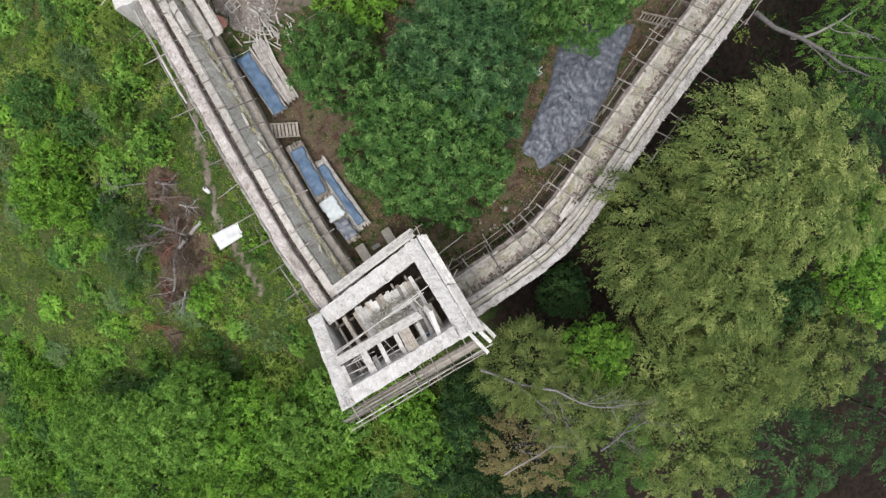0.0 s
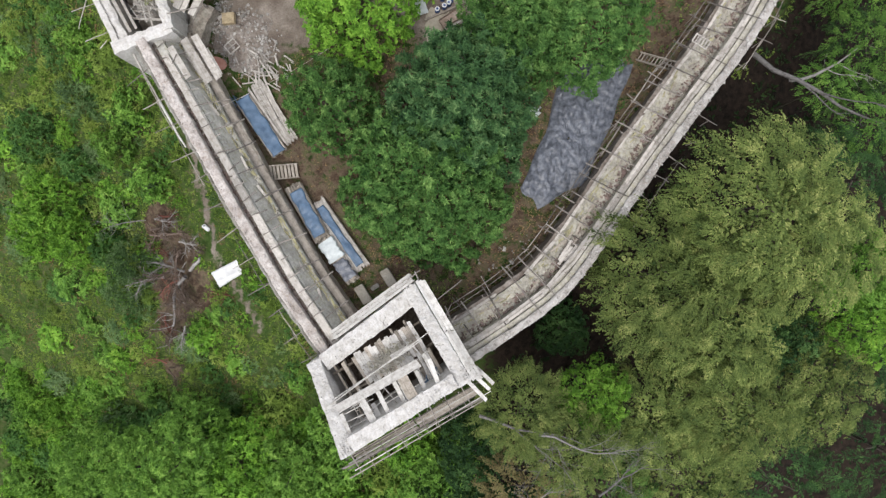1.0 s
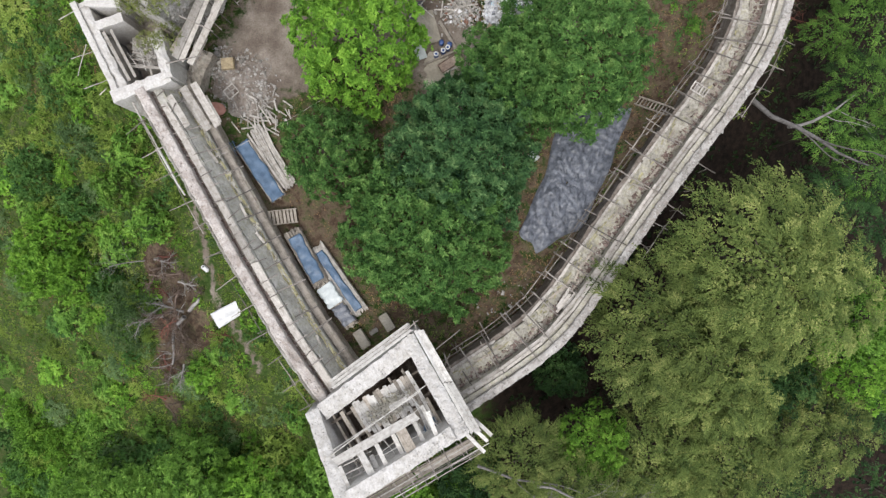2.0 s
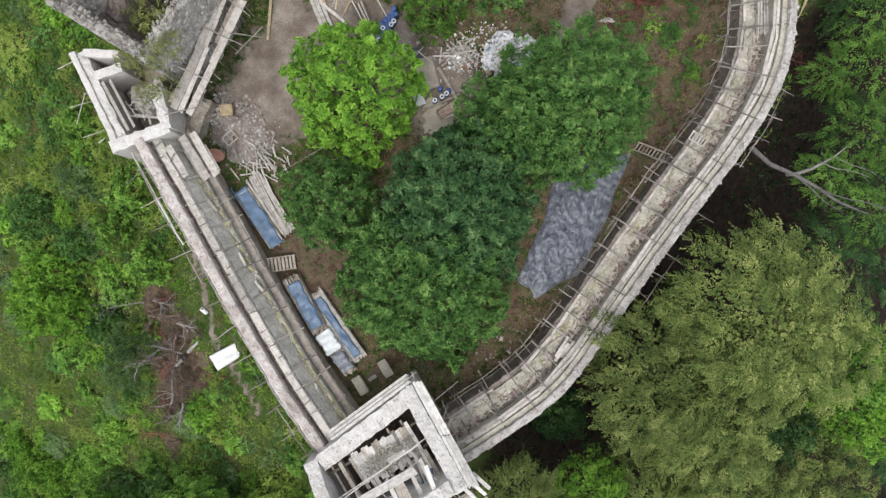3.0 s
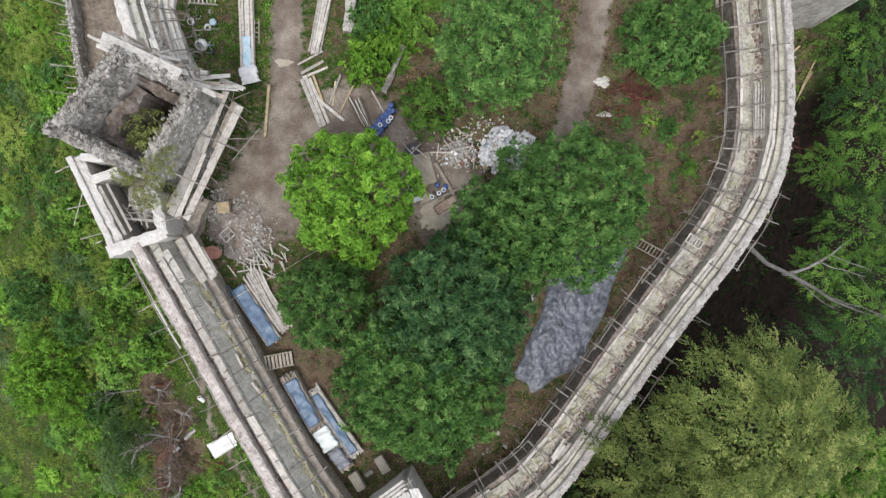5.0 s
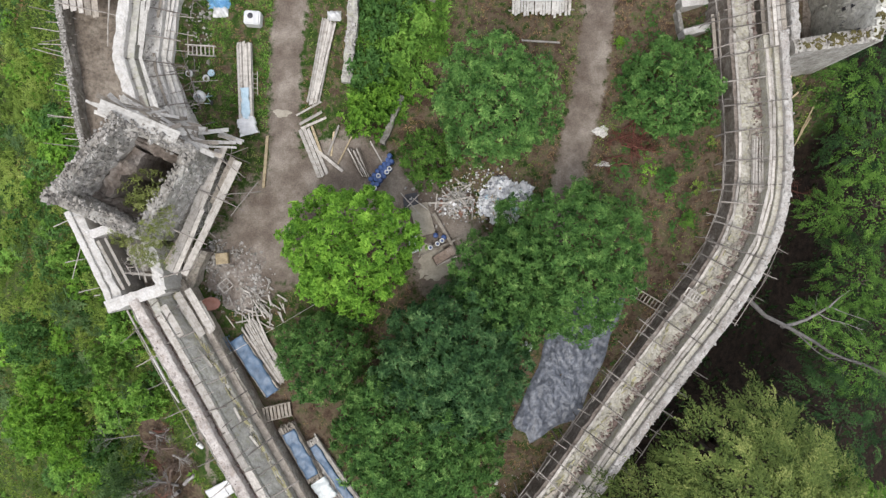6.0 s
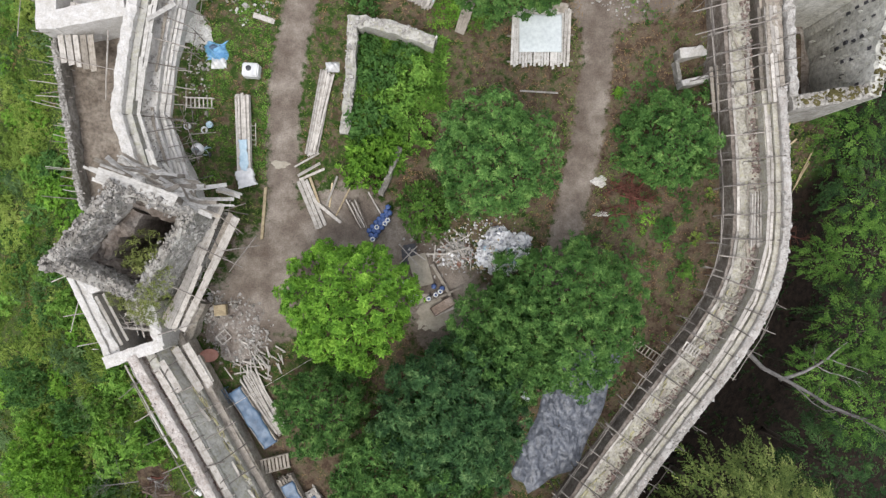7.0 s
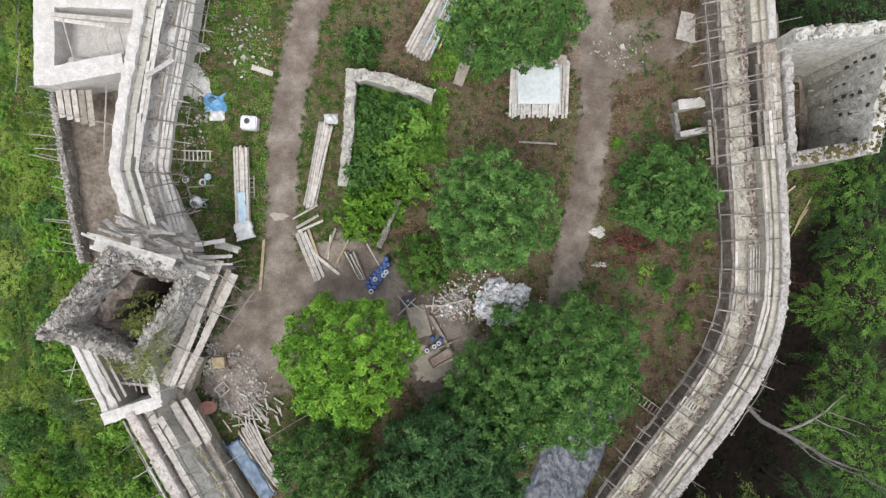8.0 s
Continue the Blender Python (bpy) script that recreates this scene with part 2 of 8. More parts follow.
def mesh_of(name, verts, faces, material=None, smooth=False):
    """A mesh from numpy vertices and faces that all have the same number of corners."""
    verts, faces = np.asarray(verts, np.float32), np.asarray(faces, np.int32)
    me = bpy.data.meshes.new(name)
    k = faces.shape[1]
    me.vertices.add(len(verts))
    me.vertices.foreach_set("co", verts.ravel())
    me.loops.add(faces.size)
    me.loops.foreach_set("vertex_index", faces.ravel())
    me.polygons.add(len(faces))
    me.polygons.foreach_set("loop_start", np.arange(0, faces.size, k, dtype=np.int32))
    me.polygons.foreach_set("loop_total", np.full(len(faces), k, np.int32))
    me.polygons.foreach_set("use_smooth", np.full(len(faces), smooth))
    me.update(calc_edges=True)
    if material:
        me.materials.append(material)
    return me


def part(name, me, parent=None, label="", m=None, kind=""):
    ob = new(name, me)
    if parent:
        ob.parent = parent
    if m is not None:
        ob.matrix_basis = m
    return tagged(ob, label, kind=kind)


def thing(name, label, category, group="", at=(0, 0, 0), kind=""):
    ob = new(name)
    ob.empty_display_size = 0.3
    ob.location = at
    return tagged(ob, label, category, group, kind)


BOX_F = np.array([(0, 3, 2, 1), (4, 5, 6, 7), (0, 1, 5, 4), (1, 2, 6, 5), (2, 3, 7, 6), (3, 0, 4, 7)])


def board_mesh(name, material, seed):
    """One board: length 1 along x, width 1, thickness 1, with skewed sawn ends and a slight cup; scaled by its object."""
    r = np.random.default_rng(seed)
    xs = np.array([-0.5, -0.17, 0.17, 0.5])
    v, f = [], []
    for i, x in enumerate(xs):
        sk = r.uniform(-0.012, 0.012)
        up = r.uniform(-0.12, 0.12)
        w = 0.5 * r.uniform(0.93, 1.0)
        end = 0.96 if i in (0, 3) else 1.0
        v += [(x - sk, -w * end, -0.5 + up), (x + sk, w * end, -0.5 + up), (x + sk, w * end, 0.5 + up), (x - sk, -w * end, 0.5 + up)]
    for i in range(3):
        a = 4 * i
        for j in range(4):
            k = (j + 1) % 4
            f.append((a + j, a + k, a + 4 + k, a + 4 + j))
    f += [(3, 2, 1, 0), (12, 13, 14, 15)]
    return mesh_of(name, v, f, material)


def pole_mesh(name, material, seed, sides=6):
    """One round pole of length 1 and diameter 1 along x, slightly crooked."""
    r = np.random.default_rng(seed)
    v, f = [], []
    for i, x in enumerate((-0.5, -0.1, 0.25, 0.5)):
        dy, dz = r.uniform(-0.25, 0.25, 2) if 0 < i < 3 else (0, 0)
        rad = 0.5 - 0.06 * i
        for j in range(sides):
            a = 2 * math.pi * j / sides
            v.append((x, rad * math.cos(a) + dy, rad * math.sin(a) + dz))
    for i in range(3):
        for j in range(sides):
            k = (j + 1) % sides
            f.append((i * sides + j, i * sides + k, (i + 1) * sides + k, (i + 1) * sides + j))
    for base, sg in ((0, -1), (3 * sides, 1)):
        for a, b, c, d in ((0, 1, 2, 3), (0, 3, 4, 5)):
            q = (base + a, base + b, base + c, base + d)
            f.append(q if sg > 0 else q[::-1])
    return mesh_of(name, v, f, material)


BOARDS, POLES = {}, {}


def board_for(material):
    if material.name not in BOARDS:
        BOARDS[material.name] = [board_mesh("board", material, s) for s in range(4)]
    return BOARDS[material.name][int(rng.integers(4))]


def pole_for(material):
    if material.name not in POLES:
        POLES[material.name] = [pole_mesh("pole", material, s) for s in range(4)]
    return POLES[material.name][int(rng.integers(4))]


def between(p0, p1, w, th, up=(0, 0, 1), roll=0.0):
    """The pose that lays a unit piece from p0 to p1."""
    a, b = Vector(p0), Vector(p1)
    x = (b - a)
    ln = max(x.length, 1e-4)
    x = x / ln
    y = Vector(up).cross(x)
    if y.length < 1e-4:
        y = Vector((0, 1, 0)).cross(x)
    y.normalize()
    z = x.cross(y)
    m = Matrix((x, y, z)).transposed().to_4x4()
    return Matrix.Translation((a + b) / 2) @ m @ Matrix.Rotation(roll, 4, "X") @ Matrix.Diagonal((ln, w, th, 1))


def local(parent, m):
    return Matrix.Translation(-Vector(parent.location)) @ m


def board(parent, p0, p1, w=0.22, th=0.05, material=None, name="plank", label=""):
    return part(name, board_for(material or M_WOOD), parent, label, local(parent, between(p0, p1, w, th)))


def pole(parent, p0, p1, d=0.09, material=None, name="pole", label=""):
    return part(name, pole_for(material or M_POLE), parent, label, local(parent, between(p0, p1, d, d)))


def resample(line, step):
    pts = np.array(line, float)
    seg = np.linalg.norm(np.diff(pts[:, :2], axis=0), axis=1)
    s = np.concatenate([[0], np.cumsum(seg)])
    n = max(2, int(s[-1] / step) + 1)
    t = np.linspace(0, s[-1], n)
    return np.stack([np.interp(t, s, pts[:, i]) for i in range(pts.shape[1])], 1), t


def rounded(line, times=2):
    pts = np.array(line, float)
    for _ in range(times):
        a, b = pts[:-1], pts[1:]
        q = np.stack([0.75 * a + 0.25 * b, 0.25 * a + 0.75 * b], 1).reshape(-1, pts.shape[1])
        pts = np.concatenate([pts[:1], q, pts[-1:]])
    return pts


def side_of(pts, sign):
    """Unit vectors square to a plan line, towards its right (sign 1) or left (-1)."""
    d = np.gradient(pts[:, :2], axis=0)
    d /= np.linalg.norm(d, axis=1)[:, None]
    return np.stack([d[:, 1], -d[:, 0]], 1) * sign


def fbm(x, y, z=0.0, octaves=3):
    return noise.fractal(Vector((x, y, z)), 1.0, 2.0, octaves)


def wall_run(name, line, sign, d0, d1, material, bottom, parent=None, step=0.3, across=3, rough=0.05, edge=0.05, label="", tilt=0.0):
    """A length of wall between the distances d0 and d1 from its outer line; the line's third number is its top. Top and edges uneven."""
    pts, s = resample(line, step)
    nrm = side_of(pts, sign)
    n, rows = len(pts), []
    us = np.linspace(0, 1, across + 1)
    for i in range(n):
        x, y, z = pts[i]
        e0 = edge * fbm(x * 1.3, y * 1.3, 3.1)
        e1 = edge * fbm(x * 1.3, y * 1.3, 9.7)
        a, b = d0 + e0, d1 + e1
        low = bottom(x, y) if callable(bottom) else bottom
        row = [(x + nrm[i, 0] * a, y + nrm[i, 1] * a, low)]
        for u in us:
            d = a + (b - a) * u
            px, py = x + nrm[i, 0] * d, y + nrm[i, 1] * d
            pz = z + rough * fbm(px * 2.2, py * 2.2, 1.7, 4) - (rough * 0.6 if u in (0.0, 1.0) else 0)
            pz -= tilt * u
            row.append((px, py, pz))
        row.append((x + nrm[i, 0] * b, y + nrm[i, 1] * b, low))
        rows.append(row)
    k = across + 3
    v = np.array(rows).reshape(-1, 3)
    f = []
    for i in range(n - 1):
        for j in range(k - 1):
            q = (i * k + j, (i + 1) * k + j, (i + 1) * k + j + 1, i * k + j + 1)
            f.append(q if sign < 0 else q[::-1])
    for base, flip in ((0, False), ((n - 1) * k, True)):
        for j in range(1, k - 2):
            q = (base, base + j, base + j + 1, base + k - 1)
            f.append(q if flip else q[::-1])
    return part(name, mesh_of(name, v, f, material), parent, label)


STONE_V = np.array([(-1, -1, -1), (1, -1, -1), (1, 1, -1), (-1, 1, -1), (-0.8, -0.8, 1), (0.8, -0.8, 1), (0.8, 0.8, 1), (-0.8, 0.8, 1)]) * 0.5


def stones_mesh(name, centres, sizes, material, seed=1):
    """Many uneven stones in one mesh."""
    r = np.random.default_rng(seed)
    n = len(centres)
    centres, sizes = np.asarray(centres, float), np.asarray(sizes, float).reshape(n, -1)
    v = np.repeat(STONE_V[None], n, 0) + r.uniform(-0.16, 0.16, (n, 8, 3))
    v *= sizes[:, None, :] if sizes.shape[1] == 3 else sizes[:, None, :1]
    a = r.uniform(0, 6.28, n)
    c, s = np.cos(a)[:, None], np.sin(a)[:, None]
    x, y = v[..., 0] * c - v[..., 1] * s, v[..., 0] * s + v[..., 1] * c
    tilt = r.uniform(-0.35, 0.35, n)[:, None]
    z = v[..., 2] + x * tilt
    v = np.stack([x, y, z], -1) + centres[:, None]
    f = (BOX_F[None] + 8 * np.arange(n)[:, None, None]).reshape(-1, 4)
    return mesh_of(name, v.reshape(-1, 3), f, material)


def grid_sheet(name, fn, nu, nv, material, smooth=True, thick=0.0):
    """A draped sheet: fn(u, v) gives the place for u, v from 0 to 1."""
    v = [fn(i / (nu - 1), j / (nv - 1)) for i in range(nu) for j in range(nv)]
    f = [(i * nv + j, (i + 1) * nv + j, (i + 1) * nv + j + 1, i * nv + j + 1) for i in range(nu - 1) for j in range(nv - 1)]
    if thick:
        n = len(v)
        v = v + [(x, y, z - thick) for x, y, z in v]
        f = f + [tuple(n + k for k in q[::-1]) for q in f]
        rim = [i * nv for i in range(nu)] + [(nu - 1) * nv + j for j in range(1, nv)] + [i * nv + nv - 1 for i in range(nu - 2, -1, -1)] + [j for j in range(nv - 2, 0, -1)]
        for a, b in zip(rim, rim[1:] + rim[:1]):
            f.append((b, a, n + a, n + b))
    return mesh_of(name, v, f, material, smooth)


def block_mesh(name, size, material, bevel=0.04):
    """A block standing on z 0 with rounded edges."""
    bm = bmesh.new()
    bmesh.ops.create_cube(bm, size=1)
    bmesh.ops.scale(bm, vec=size, verts=bm.verts)
    bmesh.ops.translate(bm, vec=(0, 0, size[2] / 2), verts=bm.verts)
    if bevel:
        bmesh.ops.bevel(bm, geom=bm.edges[:], offset=bevel, segments=2, affect="EDGES")
    me = bpy.data.meshes.new(name)
    bm.to_mesh(me)
    bm.free()
    me.materials.append(material)
    return me


def turned(name, profile, material, sides=16, smooth=True):
    """A turned solid from (radius, height) pairs."""
    v, f = [], []
    for r, z in profile:
        for j in range(sides):
            a = 2 * math.pi * j / sides
            v.append((r * math.cos(a), r * math.sin(a), z))
    for i in range(len(profile) - 1):
        for j in range(sides):
            k = (j + 1) % sides
            f.append((i * sides + j, i * sides + k, (i + 1) * sides + k, (i + 1) * sides + j))
    return mesh_of(name, v, f, material, smooth)

# ---- the plan: outer lines of the castle wall (x, y, top) ----
WEST = [(-8.6, -5.2, 3.9), (-11.94, -0.36, 4.0), (-15.43, 5.67, 4.1), (-19.45, 12.9, 4.2), (-22.05, 17.6, 4.4)]
EAST = [(1.6, -5.4, 3.9), (6.27, -2.37, 3.9), (9.2, -0.1, 3.8), (11.4, 2.8, 3.6), (15.11, 8.28, 3.8), (18.73, 13.3, 4.1), (22.14, 17.72, 4.1), (24.7, 22.1, 4.1), (25.6, 26.2, 4.1), (25.45, 31.0, 4.4), (25.0, 36.0, 4.6), (24.3, 44.0, 4.8), (23.6, 53.0, 4.9)]
NORTHWEST = [(-20.7, 28.5, 4.6), (-22.77, 35.1, 4.6), (-22.3, 39.5, 4.6), (-20.88, 47.5, 4.5), (-19.9, 53.0, 4.5)]
EAST_ROUND = rounded(EAST, 2)
OUTLINE = np.array([(-8.6, -5.2), (-15.43, 5.67), (-22.05, 17.6), (-26.0, 22.4), (-23.5, 26.0), (-26.5, 31.0), (-28.2, 41.0), (-28.6, 56.0), (24.0, 56.0), (24.3, 44.0),
                    (31.0, 44.5), (31.0, 36.8), (25.2, 36.0), (25.5, 26.2), (22.14, 17.7), (15.1, 8.3), (9.2, -0.1), (2.2, -5.5), (-6.3, -10.4)])


def wall_distance(x, y):
    """Metres outside the castle's outline (negative inside), for arrays."""
    p = np.stack([np.ravel(x), np.ravel(y)], 1).astype(float)
    best, inside = np.full(len(p), 1e9), np.zeros(len(p), bool)
    for a, b in zip(OUTLINE, np.roll(OUTLINE, -1, axis=0)):
        ab = b - a
        t = np.clip(((p - a) @ ab) / (ab @ ab), 0, 1)
        best = np.minimum(best, np.linalg.norm(p - a - t[:, None] * ab, axis=1))
        cross = ((a[1] > p[:, 1]) != (b[1] > p[:, 1])) & (p[:, 0] < (b[0] - a[0]) * (p[:, 1] - a[1]) / (b[1] - a[1] + 1e-12) + a[0])
        inside ^= cross
    return np.where(inside, -best, best).reshape(np.shape(x))


def smooth01(v, a, b):
    t = np.clip((np.asarray(v, float) - a) / (b - a), 0, 1)
    return t * t * (3 - 2 * t)


def ripple(x, y):
    return 0.10 * np.sin(x * 0.9 + 1.3 * np.sin(y * 0.5)) + 0.08 * np.sin(y * 1.3 + np.sin(x * 0.8) * 1.7) + 0.05 * np.sin(x * 2.3 - y * 1.9)


def ground_z(x, y):
    """Height of the ground: a gently tilted yard inside the walls, a hillside that falls away outside."""
    x, y = np.asarray(x, float), np.asarray(y, float)
    d = wall_distance(x, y)
    yard = -0.62 - 0.052 * np.clip(x, -12, 26) + 0.35 * ripple(x, y) - 1.5 * smooth01(-x, 21.0, 23.5)
    yard = yard + 1.9 * smooth01(d, -6.0, -3.3) * smooth01(x, 9, 17) * (1 - smooth01(x, 24.2, 25.2))
    yard = yard + 1.7 * smooth01(-x, 17.7, 19.3) * smooth01(y, 30, 33)
    east = smooth01(x, -5, 5)
    foot = -2.5 * (1 - east) - 4.5 * east
    south = smooth01(-y, -4, 14) * (1 - east)
    slope = 0.44 + 0.14 * south + 0.12 * east
    far = np.minimum(d, 42) * slope + np.maximum(d - 42, 0) * 0.12
    hill = foot - far + 1.6 * ripple(x * 0.6, y * 0.6) * smooth01(d, 0.5, 6)
    hill = np.maximum(hill, -60 + 6 * np.sin(x * 0.01) * np.sin(y * 0.013))
    w = smooth01(d, -1.6, -0.2)
    return yard * (1 - w) + hill * w


def near_line(x, y, line, half):
    """How far inside a strip round a plan line a place is (1 on the line, 0 past half)."""
    p = np.stack([x.ravel(), y.ravel()], 1)
    best = np.full(len(p), 1e9)
    ln = np.array(line, float)
    for a, b in zip(ln[:-1], ln[1:]):
        ab = b - a
        t = np.clip(((p - a) @ ab) / (ab @ ab), 0, 1)
        best = np.minimum(best, np.linalg.norm(p - a - t[:, None] * ab, axis=1))
    return (1 - smooth01(best, half * 0.3, half * 1.5)).reshape(x.shape)


BRUSH = [(-24.6, 5.4, 2.0), (-22.9, 2.8, 2.3), (-21.6, -0.4, 2.3), (-23.9, -0.6, 2.3), (-24.6, -3.4, 2.0), (-25.8, -8.2, 1.3)]


def brush_gap(x, y):
    """Metres outside the patches of dead brush on the western slope."""
    return np.minimum.reduce([np.hypot(x - a, y - b) - c for a, b, c in BRUSH])


TRACK_A = [(-9.0, 50.0), (-9.9, 47.5), (-11.6, 38.4), (-11.7, 32.6), (-11.9, 25.0), (-11.0, 20.0)]
TRACK_B = [(9.6, 23.0), (10.7, 28.0), (12.3, 35.0), (13.0, 41.0), (13.0, 50.0)]
COURT = [(-14.5, 20.5), (-12.5, 24.0), (-7.0, 27.5), (-1.0, 23.5), (1.5, 20.5)]
FOOTPATH = [(-24.5, 22.0), (-21.0, 13.0), (-19.6, 5.5), (-19.0, 2.2), (-15.5, -3.5)]

axis_x = np.concatenate([-np.geomspace(2600, 62, 26), np.arange(-60, 56, 0.55), np.geomspace(57, 2600, 26)])
axis_y = np.concatenate([-np.geomspace(2600, 42, 26), np.arange(-40, 72, 0.55), np.geomspace(73, 2600, 26)])
GX, GY = np.meshgrid(axis_x, axis_y, indexing="ij")
GZ = ground_z(GX, GY)
GD = wall_distance(GX, GY)
nx, ny = GX.shape
idx = np.arange(nx * ny).reshape(nx, ny)
quads = np.stack([idx[:-1, :-1], idx[1:, :-1], idx[1:, 1:], idx[:-1, 1:]], -1).reshape(-1, 4)

m_ground, nt, p = start_mat("hillside_ground", 0.95)
geo = nt.nodes.new("ShaderNodeNewGeometry")
cov = nt.nodes.new("ShaderNodeAttribute")
cov.attribute_name = "cover"
sep = nt.nodes.new("ShaderNodeSeparateColor")
nt.links.new(cov.outputs["Color"], sep.inputs[0])
n_big = noise_node(nt, geo.outputs["Position"], 0.45, 6, 0.65)
n_mid = noise_node(nt, geo.outputs["Position"], 1.7, 6, 0.7)
n_fine = noise_node(nt, geo.outputs["Position"], 9.0, 5, 0.75)
grass = ramp_node(nt, [(0.3, (0.018, 0.04, 0.01)), (0.47, (0.048, 0.085, 0.018)), (0.6, (0.085, 0.1, 0.038)), (0.74, (0.2, 0.15, 0.09))])
nt.links.new(n_mid.outputs[0], grass.inputs[0])
n_soil = noise_node(nt, geo.outputs["Position"], 1.1, 8, 0.78)
earth = ramp_node(nt, [(0.3, (0.042, 0.028, 0.019)), (0.44, (0.095, 0.064, 0.044)), (0.53, (0.165, 0.123, 0.086)), (0.6, (0.1, 0.105, 0.045)), (0.72, (0.27, 0.22, 0.155))])
nt.links.new(n_soil.outputs[0], earth.inputs[0])
dirt = ramp_node(nt, [(0.3, (0.132, 0.103, 0.081)), (0.48, (0.205, 0.169, 0.138)), (0.66, (0.34, 0.296, 0.248))])
nt.links.new(n_big.outputs[0], dirt.inputs[0])
# leaf litter, its colour taken near black for the shade below the canopy
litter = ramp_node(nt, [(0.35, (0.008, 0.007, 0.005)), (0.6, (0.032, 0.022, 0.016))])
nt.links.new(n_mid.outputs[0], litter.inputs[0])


def edge_of(channel, soft=0.5):
    """A cover weight whose edge is broken up by the soil's own pattern."""
    a = nt.nodes.new("ShaderNodeMath")
    a.operation = "MULTIPLY_ADD"
    a.inputs[1].default_value, a.inputs[2].default_value = soft * 2, -soft
    nt.links.new(n_mid.outputs[0], a.inputs[0])
    b = nt.nodes.new("ShaderNodeMath")
    b.operation = "ADD"
    nt.links.new(a.outputs[0], b.inputs[0])
    nt.links.new(sep.outputs[channel], b.inputs[1])
    c = nt.nodes.new("ShaderNodeMapRange")
    c.inputs[1].default_value, c.inputs[2].default_value = 0.35, 0.65
    nt.links.new(b.outputs[0], c.inputs[0])
    return c.outputs[0]


col = mix_node(nt, grass.outputs[0], earth.outputs[0], edge_of(1, 1.3))
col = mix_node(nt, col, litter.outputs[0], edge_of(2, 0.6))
col = mix_node(nt, col, dirt.outputs[0], edge_of(0, 0.9))
fine = ramp_node(nt, [(0.3, (0.5, 0.5, 0.5)), (0.6, (1, 1, 1))])
nt.links.new(n_fine.outputs[0], fine.inputs[0])
col = mix_node(nt, col, fine.outputs[0], 0.8, "MULTIPLY")
nt.links.new(col, p.inputs["Base Color"])
bump_to(nt, p, n_fine.outputs[0], 0.8, 0.08)

ground_me = mesh_of("ground", np.stack([GX, GY, GZ], -1).reshape(-1, 3), quads, m_ground, True)
bare = np.maximum.reduce([near_line(GX, GY, TRACK_A, 1.35), near_line(GX, GY, TRACK_B, 1.35), near_line(GX, GY, COURT, 3.6), 0.8 * near_line(GX, GY, FOOTPATH, 0.36),
                          near_line(GX, GY, [(13, 45), (18, 46.5)], 2.4)])
inner = GD < -0.5
soil = np.where(inner, 0.42 + 0.2 * smooth01(GX, -10, -2) + 0.16 * smooth01(GX, 8, 18), -0.25 + 0.7 * (1 - smooth01(GD, 0.5, 4)))
brush = 1 - smooth01(brush_gap(GX, GY), -1.0, 0.6)
soil = np.maximum(soil, brush * 1.1)
soil = np.where(inner, np.maximum(soil, 0.75 * smooth01(-GX, 4, 8) * (1 - smooth01(GY, 13, 18))), soil)
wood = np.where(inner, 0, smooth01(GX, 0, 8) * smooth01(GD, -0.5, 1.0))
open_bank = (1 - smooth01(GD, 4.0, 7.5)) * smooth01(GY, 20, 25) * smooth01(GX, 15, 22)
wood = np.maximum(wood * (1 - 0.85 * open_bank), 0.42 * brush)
soil = np.maximum(soil, np.where(inner, 0, 0.55 * open_bank))
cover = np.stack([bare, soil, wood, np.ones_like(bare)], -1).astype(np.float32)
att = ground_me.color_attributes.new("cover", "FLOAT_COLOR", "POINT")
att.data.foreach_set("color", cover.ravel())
tagged(part("ground", ground_me), "sloping hillside ground with a dirt yard and grass", "ground", kind="structure")


GZ_KNOWN = {}


def gz(x, y):
    key = (round(float(x), 2), round(float(y), 2))
    if key not in GZ_KNOWN:
        GZ_KNOWN[key] = float(ground_z(np.array([x]), np.array([y]))[0])
    return GZ_KNOWN[key]

# ---- curtain walls ----
def low(x, y):
    return gz(x, y) - 1.2


def lowered(line, dz):
    a = np.array(line, float).copy()
    a[:, 2] += dz
    return a


def place_on(line, sign, s, d):
    """A place s metres along a wall's outer line and d metres in from it, with the wall's top there."""
    pts, t = resample(line, 0.2)
    nrm = side_of(pts, sign)
    i = int(np.clip(np.searchsorted(t, s), 0, len(t) - 1))
    return pts[i, 0] + nrm[i, 0] * d, pts[i, 1] + nrm[i, 1] * d, pts[i, 2]


def length_of(line):
    return float(np.linalg.norm(np.diff(np.array(line)[:, :2], axis=0), axis=1).sum())


def top_stones(parent, line, sign, d0, d1, per_m, size, material, seed, dz=0.0, name="rubble", s0=0.0, s1=1e9):
    r = np.random.default_rng(seed)
    pts, t = resample(line, 0.2)
    nrm = side_of(pts, sign)
    n = int(min(length_of(line), s1 - s0) * per_m)
    s = r.uniform(s0, min(s1, t[-1]), n)
    i = np.clip(np.searchsorted(t, s), 0, len(t) - 1)
    d = r.uniform(d0, d1, n)
    c = np.stack([pts[i, 0] + nrm[i, 0] * d, pts[i, 1] + nrm[i, 1] * d, pts[i, 2] + dz + r.uniform(-0.03, 0.05, n)], 1)
    sz = size * r.lognormal(0, 0.35, (n, 1)) * r.uniform(0.7, 1.3, (n, 3))
    sz[:, 2] *= 0.6
    return part(name, stones_mesh(name, c, sz, material, seed), parent, kind="stuff")


